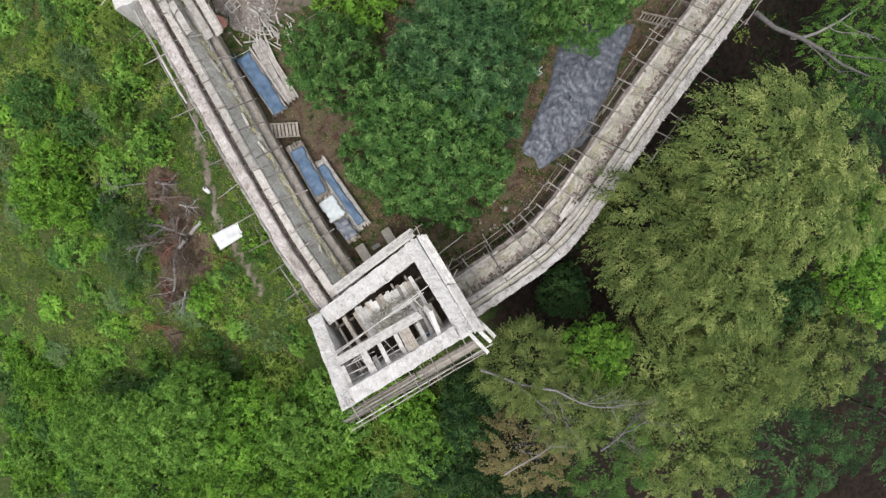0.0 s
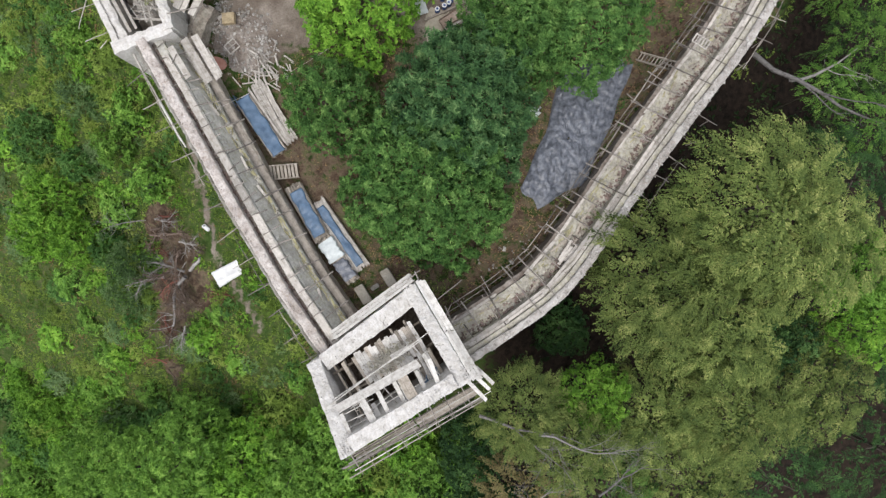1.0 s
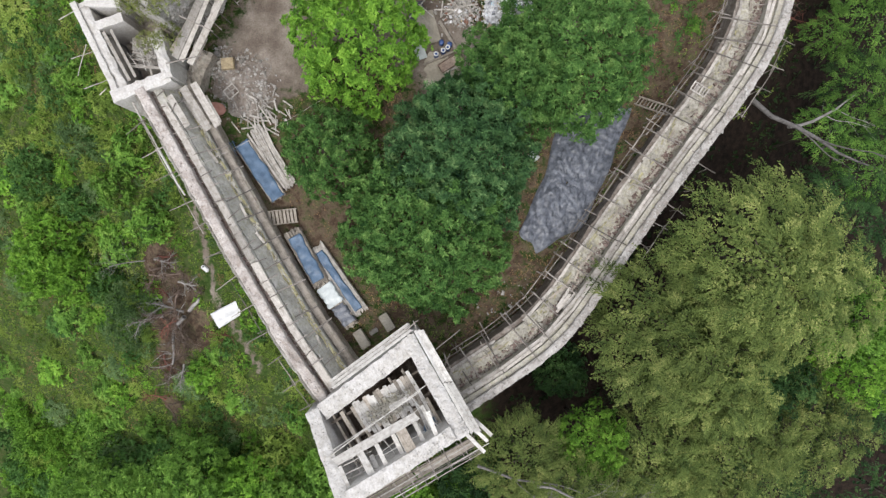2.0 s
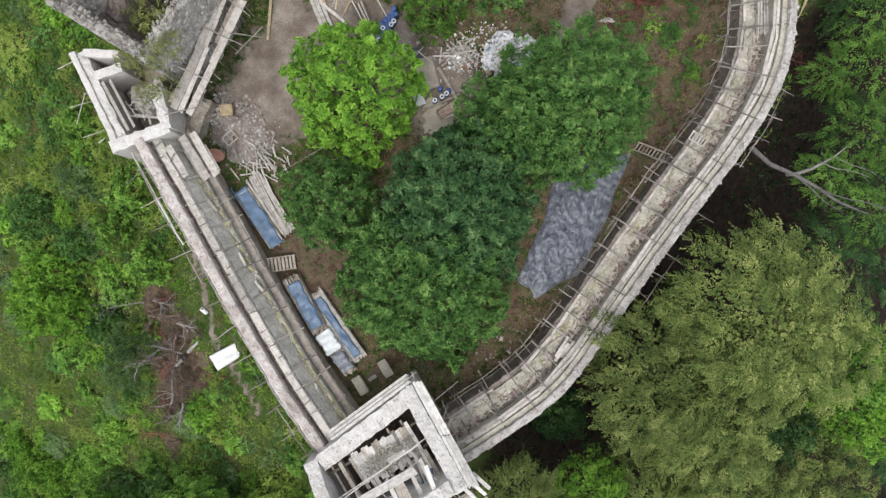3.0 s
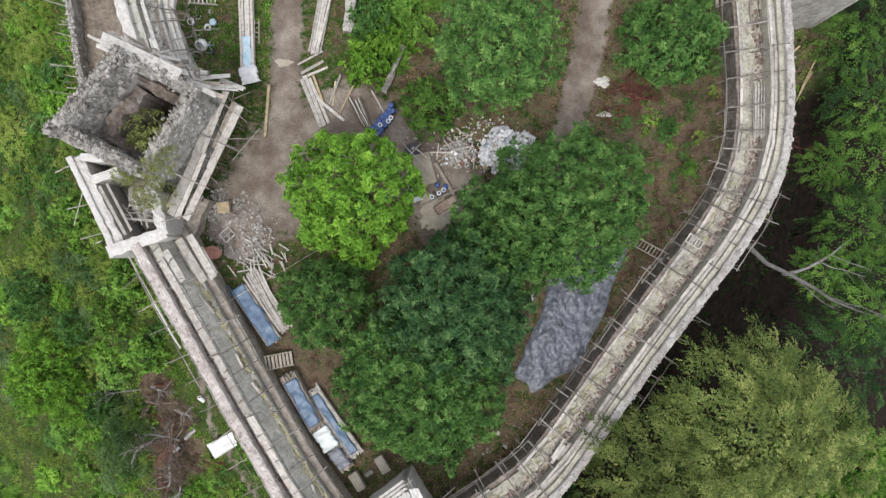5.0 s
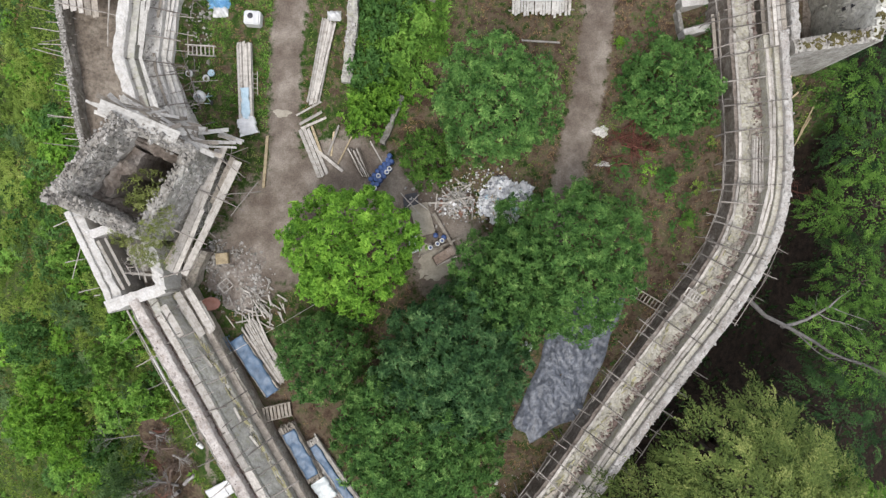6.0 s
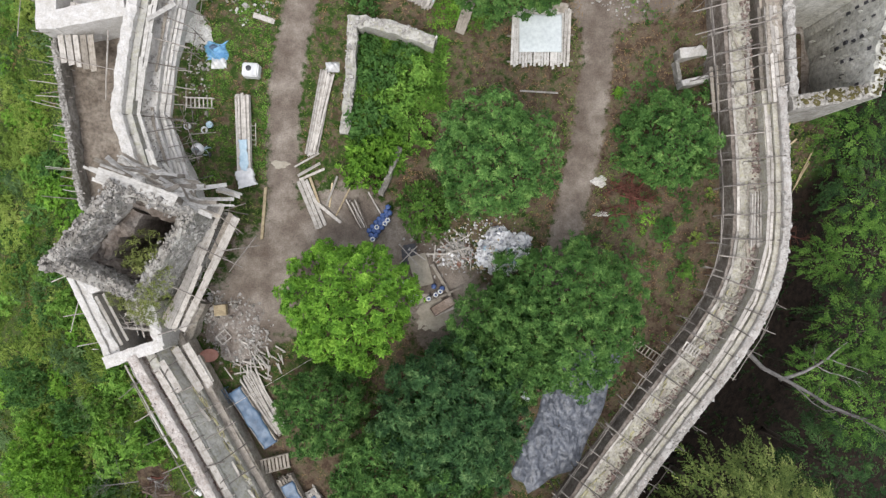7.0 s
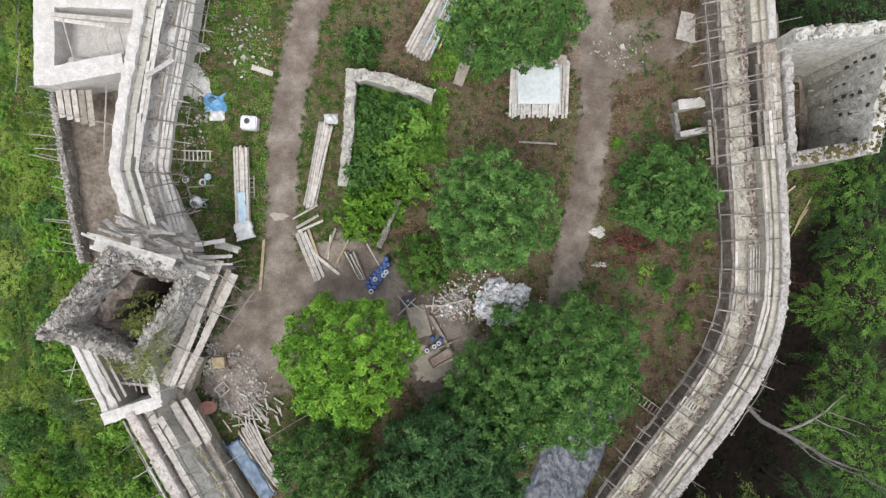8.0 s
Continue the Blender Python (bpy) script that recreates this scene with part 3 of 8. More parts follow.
wall_west = thing("wall_west", "long limed stone curtain wall with a sunken walkway", "castle wall", kind="structure")
wall_run("outer_course", lowered(WEST, -0.45), 1, 0.08, 0.4, M_OLD, low, wall_west, rough=0.12, edge=0.1)
wall_run("parapet", WEST, 1, 0.41, 1.14, M_PARAPET, low, wall_west, rough=0.1, edge=0.06, across=6, step=0.2)
wall_run("gutter", lowered(WEST, -0.75), 1, 1.15, 1.44, M_CHANNEL, low, wall_west, rough=0.1, edge=0.02)
wall_run("bench", lowered(WEST, -0.56), 1, 1.45, 2.05, M_PALEWALK, low, wall_west, rough=0.05, edge=0.04)
# slope added to catch more sky light than the upright bench face would
wall_run("fill", lowered(WEST, -0.8), 1, 2.06, 2.72, M_PALEWALK, low, wall_west, rough=0.12, edge=0.04, across=6, tilt=1.1)
wall_run("walkway", lowered(WEST, -1.95), 1, 2.73, 3.06, M_PALEWALK, low, wall_west, rough=0.12, edge=0.03, across=4)
wall_run("inner_ledge", lowered(WEST, -2.6), 1, 3.07, 3.7, M_MORTAR, low, wall_west, rough=0.06)
top_stones(wall_west, WEST, 1, 0.45, 1.12, 16, 0.09, M_PARAPET, 3, -0.01)
top_stones(wall_west, WEST, 1, 1.16, 1.42, 10, 0.12, M_REDRUB, 14, -0.72)
top_stones(wall_west, WEST, 1, 2.7, 3.04, 12, 0.11, M_WALK, 4, -1.93)
top_stones(wall_west, WEST, 1, 2.7, 3.04, 4, 0.1, M_RUBBLE, 24, -1.92)
wall_run("landing", [(-19.75, 18.7, 1.5), (-18.5, 21.9, 1.4)], 1, 0.0, 1.35, M_MORTAR, -1.5, wall_west, rough=0.25, edge=0.2, across=5)

wall_east = thing("wall_east", "curved stone curtain wall with rubble core and pale coping", "castle wall", kind="structure")
EAST_LOWER = np.array([q for q in EAST_ROUND if q[1] < 37.2])
EAST_UPPER = np.array([q for q in resample(EAST_ROUND, 0.4)[0] if q[1] > 44.6])
for stretch in (EAST_LOWER, EAST_UPPER):
    wall_run("parapet", stretch, -1, 0.0, 0.56, M_LIME, low, wall_east, rough=0.11, edge=0.07, across=5, step=0.2)
    wall_run("slab", lowered(stretch, -0.36), -1, 0.57, 0.92, M_WALK, low, wall_east, rough=0.04, edge=0.02, across=3)
    wall_run("bench", lowered(stretch, -0.66), -1, 0.93, 1.44, M_WALK, low, wall_east, rough=0.05, edge=0.03, across=3)
wall_run("walkway", lowered(EAST_ROUND, -1.6), -1, 1.45, 2.9, M_WALK, low, wall_east, rough=0.16, edge=0.05, across=6)
wall_run("inner_ledge", lowered(EAST_ROUND, -1.85), -1, 2.91, 3.3, M_EARTHRUBBLE, low, wall_east, rough=0.08, edge=0.08)
top_stones(wall_east, EAST_LOWER, -1, 0.02, 0.54, 18, 0.09, M_PALESTONE, 5, -0.01)
top_stones(wall_east, EAST_ROUND, -1, 1.5, 2.1, 20, 0.13, M_REDRUB, 6, -1.56)
top_stones(wall_east, EAST_ROUND, -1, 1.5, 2.85, 22, 0.1, M_WALK, 9, -1.56)

wall_northwest = thing("wall_northwest", "white limed curtain wall with a stepped boarded walkway", "castle wall", kind="structure")
wall_run("parapet", NORTHWEST, 1, 0.0, 0.78, M_WHITE, low, wall_northwest, rough=0.12, edge=0.08, across=5, step=0.2)
wall_run("bench", lowered(NORTHWEST, -0.5), 1, 0.79, 1.3, M_PALEWALK, low, wall_northwest, rough=0.05, edge=0.02)
wall_run("walkway", lowered(NORTHWEST, -1.8), 1, 1.31, 2.4, M_WHITE, low, wall_northwest, rough=0.06, across=4)
wall_run("inner_ledge", lowered(NORTHWEST, -2.4), 1, 2.41, 3.15, M_WHITE, low, wall_northwest, rough=0.06)
top_stones(wall_northwest, NORTHWEST, 1, 1.5, 2.35, 14, 0.12, M_PALESTONE, 7, -1.78)


# ---- south-west corner tower ----
def quad_walls(owner, corners, thick, material, bottom, rough=0.06, edge=0.06, step=0.3):
    """Four walls round a plan quadrilateral, given clockwise from above, tops running from corner to corner."""
    for i in range(4):
        a, b = Vector(corners[i]), Vector(corners[(i + 1) % 4])
        th = thick[i]
        d = (b - a).xy.normalized().to_3d()
        if i % 2:
            a, b = a + d * thick[i - 1], b - d * thick[(i + 1) % 4]
        wall_run("wall", [tuple(a), tuple(b)], OUT_SIGN, 0, th, material, bottom, owner, step=step, rough=rough, edge=edge, across=4)


OUT_SIGN = -1
T1W, T1S, T1E, T1N = (-9.4, -4.9, 5.0), (-6.45, -10.4, 8.5), (2.0, -5.45, 7.6), (-1.9, 0.75, 5.0)
tower_sw = thing("corner_tower", "roofless limewashed corner tower with plank decks inside", "tower", at=(-4, -5, 0))
OFF = Vector(tower_sw.location)


def under(owner, obs):
    for o in obs:
        o.matrix_basis = local(owner, o.matrix_basis)


before = set(bpy.data.objects)
quad_walls(tower_sw, [T1W, T1S, T1E, T1N], [1.0, 1.0, 0.95, 1.25], M_WHITE, -9.0, rough=0.1, edge=0.06, step=0.2)
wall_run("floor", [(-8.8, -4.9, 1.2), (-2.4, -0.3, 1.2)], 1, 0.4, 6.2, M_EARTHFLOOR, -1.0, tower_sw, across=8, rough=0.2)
under(tower_sw, [o for o in bpy.data.objects if o not in before and o.parent == tower_sw])


# ---- north-west ruined tower ----
T2W, T2S, T2E, T2N = (-23.0, 24.7, 12.1), (-18.9, 22.2, 8.6), (-15.2, 28.1, 8.4), (-19.0, 29.8, 11.7)
ruined_tower = thing("ruined_tower", "hollow weathered stone tower with a broken rim", "tower", at=(-19, 26, 0))
before = set(bpy.data.objects)
quad_walls(ruined_tower, [T2W, T2S, T2E, T2N], [0.7, 0.75, 0.7, 0.7], M_EASTSTONE, -3.0, rough=0.25, edge=0.16)
quad_walls(ruined_tower, [(-22.1, 24.95, 8.9), (-19.0, 23.1, 6.6), (-16.1, 27.7, 6.2), (-18.95, 28.95, 8.6)], [0.8, 0.75, 0.7, 1.0], M_EARTHRUBBLE, -3.0, rough=0.5, edge=0.35)
under(ruined_tower, [o for o in bpy.data.objects if o not in before and o.parent == ruined_tower])

# ---- boards and scaffolding on the walls ----
def pt(line, sign, s, d, dz):
    x, y, z = place_on(line, sign, s, d)
    return (x, y, z + dz)


def boards_along(owner, line, sign, d0, d1, dz, seed, width=0.24, length=(2.2, 4.2), gap=0.1, s0=0.3, s1=1e9, material=None, lift=0.0, jitter=0.03):
    """Rows of boards laid end to end along a wall."""
    r = np.random.default_rng(seed)
    end = min(s1, length_of(line) - 0.3)
    for k in range(max(1, int((d1 - d0) / (width + 0.02)))):
        d = d0 + width / 2 + k * (width + 0.02)
        s = s0 + r.uniform(0, 0.8)
        while s < end - 0.8:
            ln = min(r.uniform(*length), end - s)
            if r.uniform() > gap:
                j = r.normal(0, jitter, 2)
                z = dz + lift * k + r.uniform(0, 0.03)
                board(owner, pt(line, sign, s, d + j[0], z), pt(line, sign, s + ln, d + j[1], z), width * r.uniform(0.85, 1.0), 0.05, material)
            s += ln + 0.02


walk_west = thing("plank_walkway", "grey weathered planks laid along the west wall walk", "walkway", at=(-15, 6, 2))
boards_along(walk_west, WEST, 1, 1.42, 2.06, -0.48, 1, 0.6, (1.8, 3.4), 0.05, material=M_PALEWOOD, s1=25.0)
boards_along(walk_west, WEST, 1, 3.06, 3.74, -2.5, 2, 0.62, (3.0, 4.5), 0.03, material=M_INNER)
boards_along(walk_west, WEST, 1, 2.68, 3.06, -1.88, 3, 0.1, (0.25, 0.7), 0.4, material=M_STRAW, jitter=0.05, s0=1.0)
boards_along(walk_west, WEST, 1, 2.5, 2.95, -1.55, 28, 0.22, (0.8, 1.9), 0.85, material=M_PALEWOOD, jitter=0.2)
for p0, p1, w in [((-18.75, 18.4, 3.15), (-16.9, 15.3, 3.05), 0.62), ((-18.0, 18.7, 3.1), (-16.2, 15.6, 3.0), 0.58), ((-17.2, 17.8, 2.9), (-16.1, 15.9, 2.9), 0.3), ((-19.4, 17.6, 3.9), (-18.1, 15.4, 3.85), 0.5)]:
    board(walk_west, p0, p1, w, 0.06, M_PALEWOOD)

walk_east = thing("plank_walkway", "grey weathered planks laid along the east wall walk", "walkway", at=(18, 15, 2))
boards_along(walk_east, EAST_LOWER, -1, 0.95, 1.47, -0.58, 4, 0.24, (2.8, 4.2), 0.1, material=M_PALEWOOD)
boards_along(walk_east, EAST_ROUND, -1, 2.86, 3.36, -1.75, 5, 0.24, (2.8, 4.2), 0.06, material=M_PALEWOOD)
boards_along(walk_east, EAST_ROUND, -1, 1.5, 2.8, -1.5, 7, 0.18, (0.7, 1.8), 0.88, material=M_WOOD, jitter=0.2)
boards_along(walk_east, EAST_ROUND, -1, 2.3, 2.85, -1.52, 27, 0.09, (0.25, 0.6), 0.85, material=M_STRAW, jitter=0.06, s1=36)
laths = thing("lath_bundle", "bundle of pale pinkish laths lying in the wall channel", "laths", at=(23.6, 28, 2.5))
for k in range(9):
    x, q = 23.2 + 0.1 * k, 0.12 * math.sin(5 * k)
    board(laths, (x, 26.0 + q, 2.9 + 0.03 * (k % 3)), (x + 0.05 * math.sin(3 * k), 29.9 + q, 2.94 + 0.03 * (k % 2)), 0.07, 0.05, M_PALEWOOD, "lath")
for y in (26.6, 27.9, 29.3):
    board(laths, (23.1, y, 2.79), (24.15, y, 2.79), 0.1, 0.14, M_WOOD, "bearer")
boards_along(walk_east, EAST_ROUND, -1, 0.9, 2.3, -1.0, 8, 0.24, (1.5, 2.2), 0.25, s0=10.2, s1=12.6, material=M_PALEWOOD)

walk_nw = thing("plank_walkway", "pale boards laid along the stepped north-west wall walk", "walkway", at=(-20, 40, 2))
boards_along(walk_nw, NORTHWEST, 1, 1.3, 2.0, -0.66, 9, 0.32, (2.5, 4.2), 0.12, material=M_WHITEWOOD, jitter=0.07)
boards_along(walk_nw, NORTHWEST, 1, 2.4, 3.15, -2.28, 10, 0.24, (2.5, 4.2), 0.06, material=M_WHITEWOOD)
boards_along(walk_nw, NORTHWEST, 1, 2.0, 2.4, -1.7, 13, 0.23, (1.8, 3.0), 0.7, material=M_WOOD)
board(walk_nw, (-20.4, 41.9, 4.1), (-18.6, 43.3, 3.6), 0.36, 0.06, M_WHITEWOOD)


def scaffold(owner, line, sign, step, inner, outer, dz, seed, rail_in=None, rail_out=None, up=1.0, s0=0.8, s1=1e9, fall=0.0, thick=0.085):
    """Putlog poles across a wall, with rails and uprights along it where given."""
    r = np.random.default_rng(seed)
    end = min(s1, length_of(line) - 0.4)
    s = s0
    posts = []
    while s < end:
        j = r.normal(0, 0.12, 2)
        reach_in, reach_out = inner + r.uniform(-0.25, 0.35), outer - r.uniform(-0.2, 0.5)
        pole(owner, pt(line, sign, s + j[0], reach_in, dz - fall + r.uniform(-0.05, 0.05)), pt(line, sign, s + j[1], reach_out, dz + r.uniform(-0.02, 0.1)), thick * r.uniform(0.85, 1.2), name="putlog")
        posts.append(s)
        s += step * r.uniform(0.85, 1.15)
    for rail, label in ((rail_in, "rail"), (rail_out, "rail")):
        if rail is None:
            continue
        d, z, below = rail
        for a, b in zip(posts[:-1], posts[1:]):
            if r.uniform() > 0.18:
                over = r.uniform(0.1, 0.5)
                pole(owner, pt(line, sign, a - over, d + r.normal(0, 0.05), z + r.normal(0, 0.05)), pt(line, sign, b + over, d + r.normal(0, 0.05), z + r.normal(0, 0.05)), r.uniform(0.06, 0.09), name=label)
        for a in posts:
            x, y, top = pt(line, sign, a + 0.08, d, z)
            foot = gz(x, y) if below else top - 1.4
            if r.uniform() > 0.25:
                pole(owner, (x, y, foot - 0.1), (x + r.normal(0, 0.08), y + r.normal(0, 0.08), top + r.uniform(0.1, up)), r.uniform(0.07, 0.1), name="upright")
    return posts


sc_west = thing("scaffolding", "grey timber pole scaffolding along the west wall", "scaffolding", at=(-16, 7, 2))
scaffold(sc_west, WEST, 1, 2.1, 4.0, 1.4, -0.38, 11, fall=1.6, thick=0.11)
scaffold(sc_west, WEST, 1, 1.3, 2.5, 1.75, -0.36, 18, s0=1.5, thick=0.085)
scaffold(sc_west, WEST, 1, 2.1, 0.4, -1.3, -0.55, 12, None, (-0.45, -0.7, False), 0.4)
sc_east = thing("scaffolding", "grey timber pole scaffolding along the east wall", "scaffolding", at=(18, 15, 2))
scaffold(sc_east, EAST_ROUND, -1, 1.9, 4.1, 0.3, -0.05, 13, (3.8, -2.4, True), None, 1.6, fall=1.9, thick=0.11)
scaffold(sc_east, EAST_ROUND, -1, 2.7, 4.5, 2.9, -2.1, 29, (4.2, -1.7, True), None, 1.2, s0=2.0, fall=0.3, thick=0.08)
scaffold(sc_east, EAST_ROUND, -1, 2.3, 3.2, 0.9, -0.5, 19, s0=1.6, thick=0.09, fall=1.6)
scaffold(sc_east, EAST_ROUND, -1, 1.7, 0.3, -1.4, -1.3, 14, None, (-1.1, -1.2, False), 0.5, s0=16.5, s1=27)
scaffold(sc_east, EAST_ROUND, -1, 1.9, 0.3, -1.0, -0.9, 15, None, (-0.7, -0.9, False), 0.5, s0=30, s1=36)
sc_nw = thing("scaffolding", "grey timber pole scaffolding along the north-west wall", "scaffolding", at=(-20, 40, 2))
scaffold(sc_nw, NORTHWEST, 1, 1.9, 3.9, 0.6, -0.3, 16, (3.4, -2.0, True), None, 0.8, fall=1.9, thick=0.1)
scaffold(sc_nw, NORTHWEST, 1, 1.4, 4.6, 2.8, -2.1, 36, (4.1, -2.6, True), None, 0.9, s0=1.2, fall=0.5, thick=0.075)

# ---- the corner tower's boards ----
for seed, (a, b, th) in enumerate(((T1W, T1S, 0.95), (T1S, T1E, 0.95), (T1E, T1N, 0.9), (T1N, T1W, 1.2))):
    top_stones(tower_sw, [a, b], OUT_SIGN, 0.05, th, 26, 0.075, M_WHITE, 170 + seed, -0.01, "mortar").location = -OFF
t1_deck = thing("timber_deck", "rough plank deck on beams inside the corner tower", "deck", at=(-4, -4, 4.7))
U1, V1 = Vector((0.855, 0.519, 0)), Vector((0.519, -0.855, 0))
o1 = Vector((-8.0, -5.35, 0))
r = np.random.default_rng(61)
for i in range(21):
    a = 1.2 + 0.27 * i
    e0, e1 = -0.1 + r.uniform(0, 0.4), 2.65 + r.uniform(-0.35, 0.3)
    q0, q1 = o1 + U1 * a + V1 * e0, o1 + U1 * (a + r.normal(0, 0.05)) + V1 * e1
    if i not in (1, 2):
        board(t1_deck, (*q0.xy, 4.75 + r.uniform(0, 0.05)), (*q1.xy, 4.78 + r.uniform(0, 0.05)), 0.285, 0.05, M_WHITEWOOD if r.uniform() < 0.75 else M_WOOD)
for i in range(6):
    q0, q1 = o1 + U1 * (5.5 + 0.27 * i) + V1 * (2.3 + r.uniform(-0.3, 0.2)), o1 + U1 * (5.45 + 0.27 * i) + V1 * (4.2 + r.uniform(-0.3, 0.3))
    board(t1_deck, (*q0.xy, 5.0), (*q1.xy, 5.1), 0.25, 0.05, M_WOOD if i % 2 else M_WHITEWOOD)
for k in (0.45, 2.2):
    board(t1_deck, (*(o1 + U1 * 0.2 + V1 * k).xy, 4.55), (*(o1 + U1 * 7.3 + V1 * k).xy, 4.55), 0.18, 0.2, M_DARKWOOD, "beam")
for a in (0.5, 1.3, 5.2, 6.3):
    board(t1_deck, (*(o1 + U1 * a - V1 * 0.2).xy, 4.35), (*(o1 + U1 * a + V1 * 4.9).xy, 4.9), 0.16, 0.18, M_WOOD, "beam")
t1_form = thing("timber_formwork", "whitish board formwork and props over the tower's south half", "formwork", at=(-4, -6.5, 7.4))
board(t1_form, (-6.86, -7.34, 7.66), (-1.5, -4.28, 7.62), 0.62, 0.07, M_WHITEWOOD, "wide_board")
for p0, p1, w in [((-5.32, -6.6, 7.54), (-4.05, -8.75, 7.9), 0.5), ((-4.29, -5.99, 7.54), (-3.3, -7.85, 7.8), 0.3), ((-2.74, -4.96, 7.52), (-1.55, -7.1, 7.75), 0.75), ((-0.81, -4.1, 7.3), (-0.05, -6.1, 7.5), 0.3),
                  ((-6.6, -7.7, 7.4), (-5.75, -9.3, 7.9), 0.25), ((-3.4, -4.2, 6.2), (-2.2, -3.5, 6.2), 0.4)]:
    board(t1_form, p0, p1, w, 0.06, M_WHITEWOOD if w < 0.7 else M_WOOD)
for p0, p1 in [((-7.4, -7.2, 7.2), (-0.75, -2.25, 7.2)), ((-7.2, -6.9, 6.7), (-1.3, -2.9, 6.7)), ((-6.52, -7.82, 7.2), (-4.5, -6.75, 7.2)), ((-6.25, -8.3, 7.2), (-4.4, -7.4, 7.2)), ((-6.08, -8.7, 7.0), (-4.2, -7.75, 7.0)),
               ((-3.9, -7.3, 6.6), (-1.0, -5.6, 6.6)), ((-3.7, -7.8, 6.6), (-0.8, -6.2, 6.6)), ((-1.4, -6.3, 5.6), (0.5, -5.2, 5.6)), ((-5.6, -6.3, 6.2), (-4.4, -8.7, 6.2)), ((-6.3, -6.9, 6.0), (-5.2, -9.1, 6.0)),
               ((-3.6, -5.2, 6.1), (-2.6, -7.4, 6.1)), ((-1.6, -4.0, 6.1), (-0.6, -6.2, 6.1))]:
    pole(t1_form, p0, p1, 0.1, M_WHITEWOOD, "prop")
for a, b0, b1, w in [(4.0, 2.2, 4.6, 0.3), (4.35, 2.3, 4.7, 0.28), (2.0, 3.3, 4.9, 0.32), (5.6, 2.9, 4.7, 0.3), (6.6, 2.2, 4.0, 0.26)]:
    q0, q1 = o1 + U1 * a + V1 * b0, o1 + U1 * (a - 0.12) + V1 * b1
    board(t1_form, (*q0.xy, 6.9), (*q1.xy, 7.2), w, 0.06, M_WHITEWOOD)
for a0, b0, a1, b1, z in [(0.4, 2.9, 7.0, 2.3, 6.4), (0.5, 3.7, 4.4, 3.4, 6.5), (0.6, 4.4, 6.6, 4.3, 6.6), (3.0, 2.6, 3.4, 4.9, 6.2), (0.9, 2.2, 1.4, 4.8, 6.3), (6.2, 1.5, 6.8, 4.4, 6.3)]:
    pole(t1_form, (*(o1 + U1 * a0 + V1 * b0).xy, z), (*(o1 + U1 * a1 + V1 * b1).xy, z + 0.1), 0.09, M_WHITEWOOD, "prop")
for a, b in [(1.0, 3.1), (2.6, 3.3), (4.2, 3.2), (5.9, 3.0), (1.2, 4.3), (3.4, 4.4), (5.4, 4.4)]:
    q = o1 + U1 * a + V1 * b
    pole(t1_form, (*q.xy, 1.2), (*q.xy, 7.4), 0.12, M_WOOD, "post")
r2 = np.random.default_rng(161)
c = np.array([(*(o1 + U1 * float(a) + V1 * float(b)).xy, 4.86 + 0.16 * float(h)) for a, b, h in zip(r2.normal(4.3, 0.75, 420), r2.normal(1.5, 0.33, 420), r2.uniform(0, 0.5, 420))])
spoil = thing("rubble_heap", "mossy grey rubble and mortar spilled over the tower's deck", "rubble", at=(0, 0, 0))
part("rubble", stones_mesh("rubble", c[:260], r2.lognormal(0, 0.35, (260, 1)) * np.array([[0.12, 0.1, 0.06]]), M_WALK, 161), spoil, kind="stuff")
part("rubble", stones_mesh("rubble", c[260:], r2.lognormal(0, 0.35, (160, 1)) * np.array([[0.12, 0.1, 0.07]]), M_WALK, 162), spoil, kind="stuff")
sheet = thing("folded_tarpaulin", "small folded blue tarpaulin inside the tower", "tarpaulin", at=(-0.75, -5.7, 5.0))
part("cloth", grid_sheet("cloth", lambda u, v: (u * 0.9 - 0.45 + 0.2 * v, v * 1.3 - 0.65, 0.12 + 0.1 * math.sin(7 * u + 5 * v)), 10, 12, M_BLUE, thick=0.05), sheet)
plat = thing("work_platform", "plank work platform hung outside the tower's south wall", "platform", at=(-2, -9, 6))
for k in range(3):
    off = V1 * (0.12 + 0.22 * k)
    s0, e0 = Vector((-6.1 + 0.1 * k, -10.75, 6.35)), Vector((2.2, -6.0, 6.35))
    for m in range(2):
        q0, q1 = s0.lerp(e0, 0.5 * m + 0.01), s0.lerp(e0, 0.5 * m + 0.5)
        board(plat, tuple(q0 + off), tuple(q1 + off + V1 * r.normal(0, 0.05)), 0.23, 0.05, M_WOOD)
for k in range(9):
    q = Vector((-6.1, -10.75, 6.25)).lerp(Vector((2.2, -6.0, 6.25)), k / 8)
    pole(plat, tuple(q - V1 * 0.1), tuple(q + V1 * (0.9 + r.uniform(0, 0.4))), 0.09, M_POLE, "putlog")
for k in range(3):
    pole(plat, tuple(Vector((-6.5, -11.6, 6.6 + 0.3 * k)) - V1 * 0.12 * k), tuple(Vector((2.7, -6.8, 6.6 + 0.3 * k))), 0.08, M_POLE, "rail")
for k, (o, z) in enumerate([(0.25, 6.9), (0.55, 7.0), (0.85, 7.15), (1.15, 7.0), (1.35, 7.3)]):
    a, b = Vector((-6.35, -10.6, z)) + V1 * o, Vector((2.2, -5.6, z)) + V1 * o
    pole(plat, tuple(a + U1 * (0.5 * math.sin(3 * k) - 0.2)), tuple(b + U1 * (0.6 * math.cos(2 * k))), 0.085, M_WHITEWOOD if k % 2 else M_POLE, "rail")
for k in range(9):
    q = Vector((-6.0, -10.35, 7.35)) + U1 * (1.05 * k + 0.2 * math.sin(5 * k))
    pole(plat, tuple(q - V1 * 0.2), tuple(q + V1 * 1.6 + U1 * 0.15 * math.sin(7 * k)), 0.08, M_POLE, "putlog")
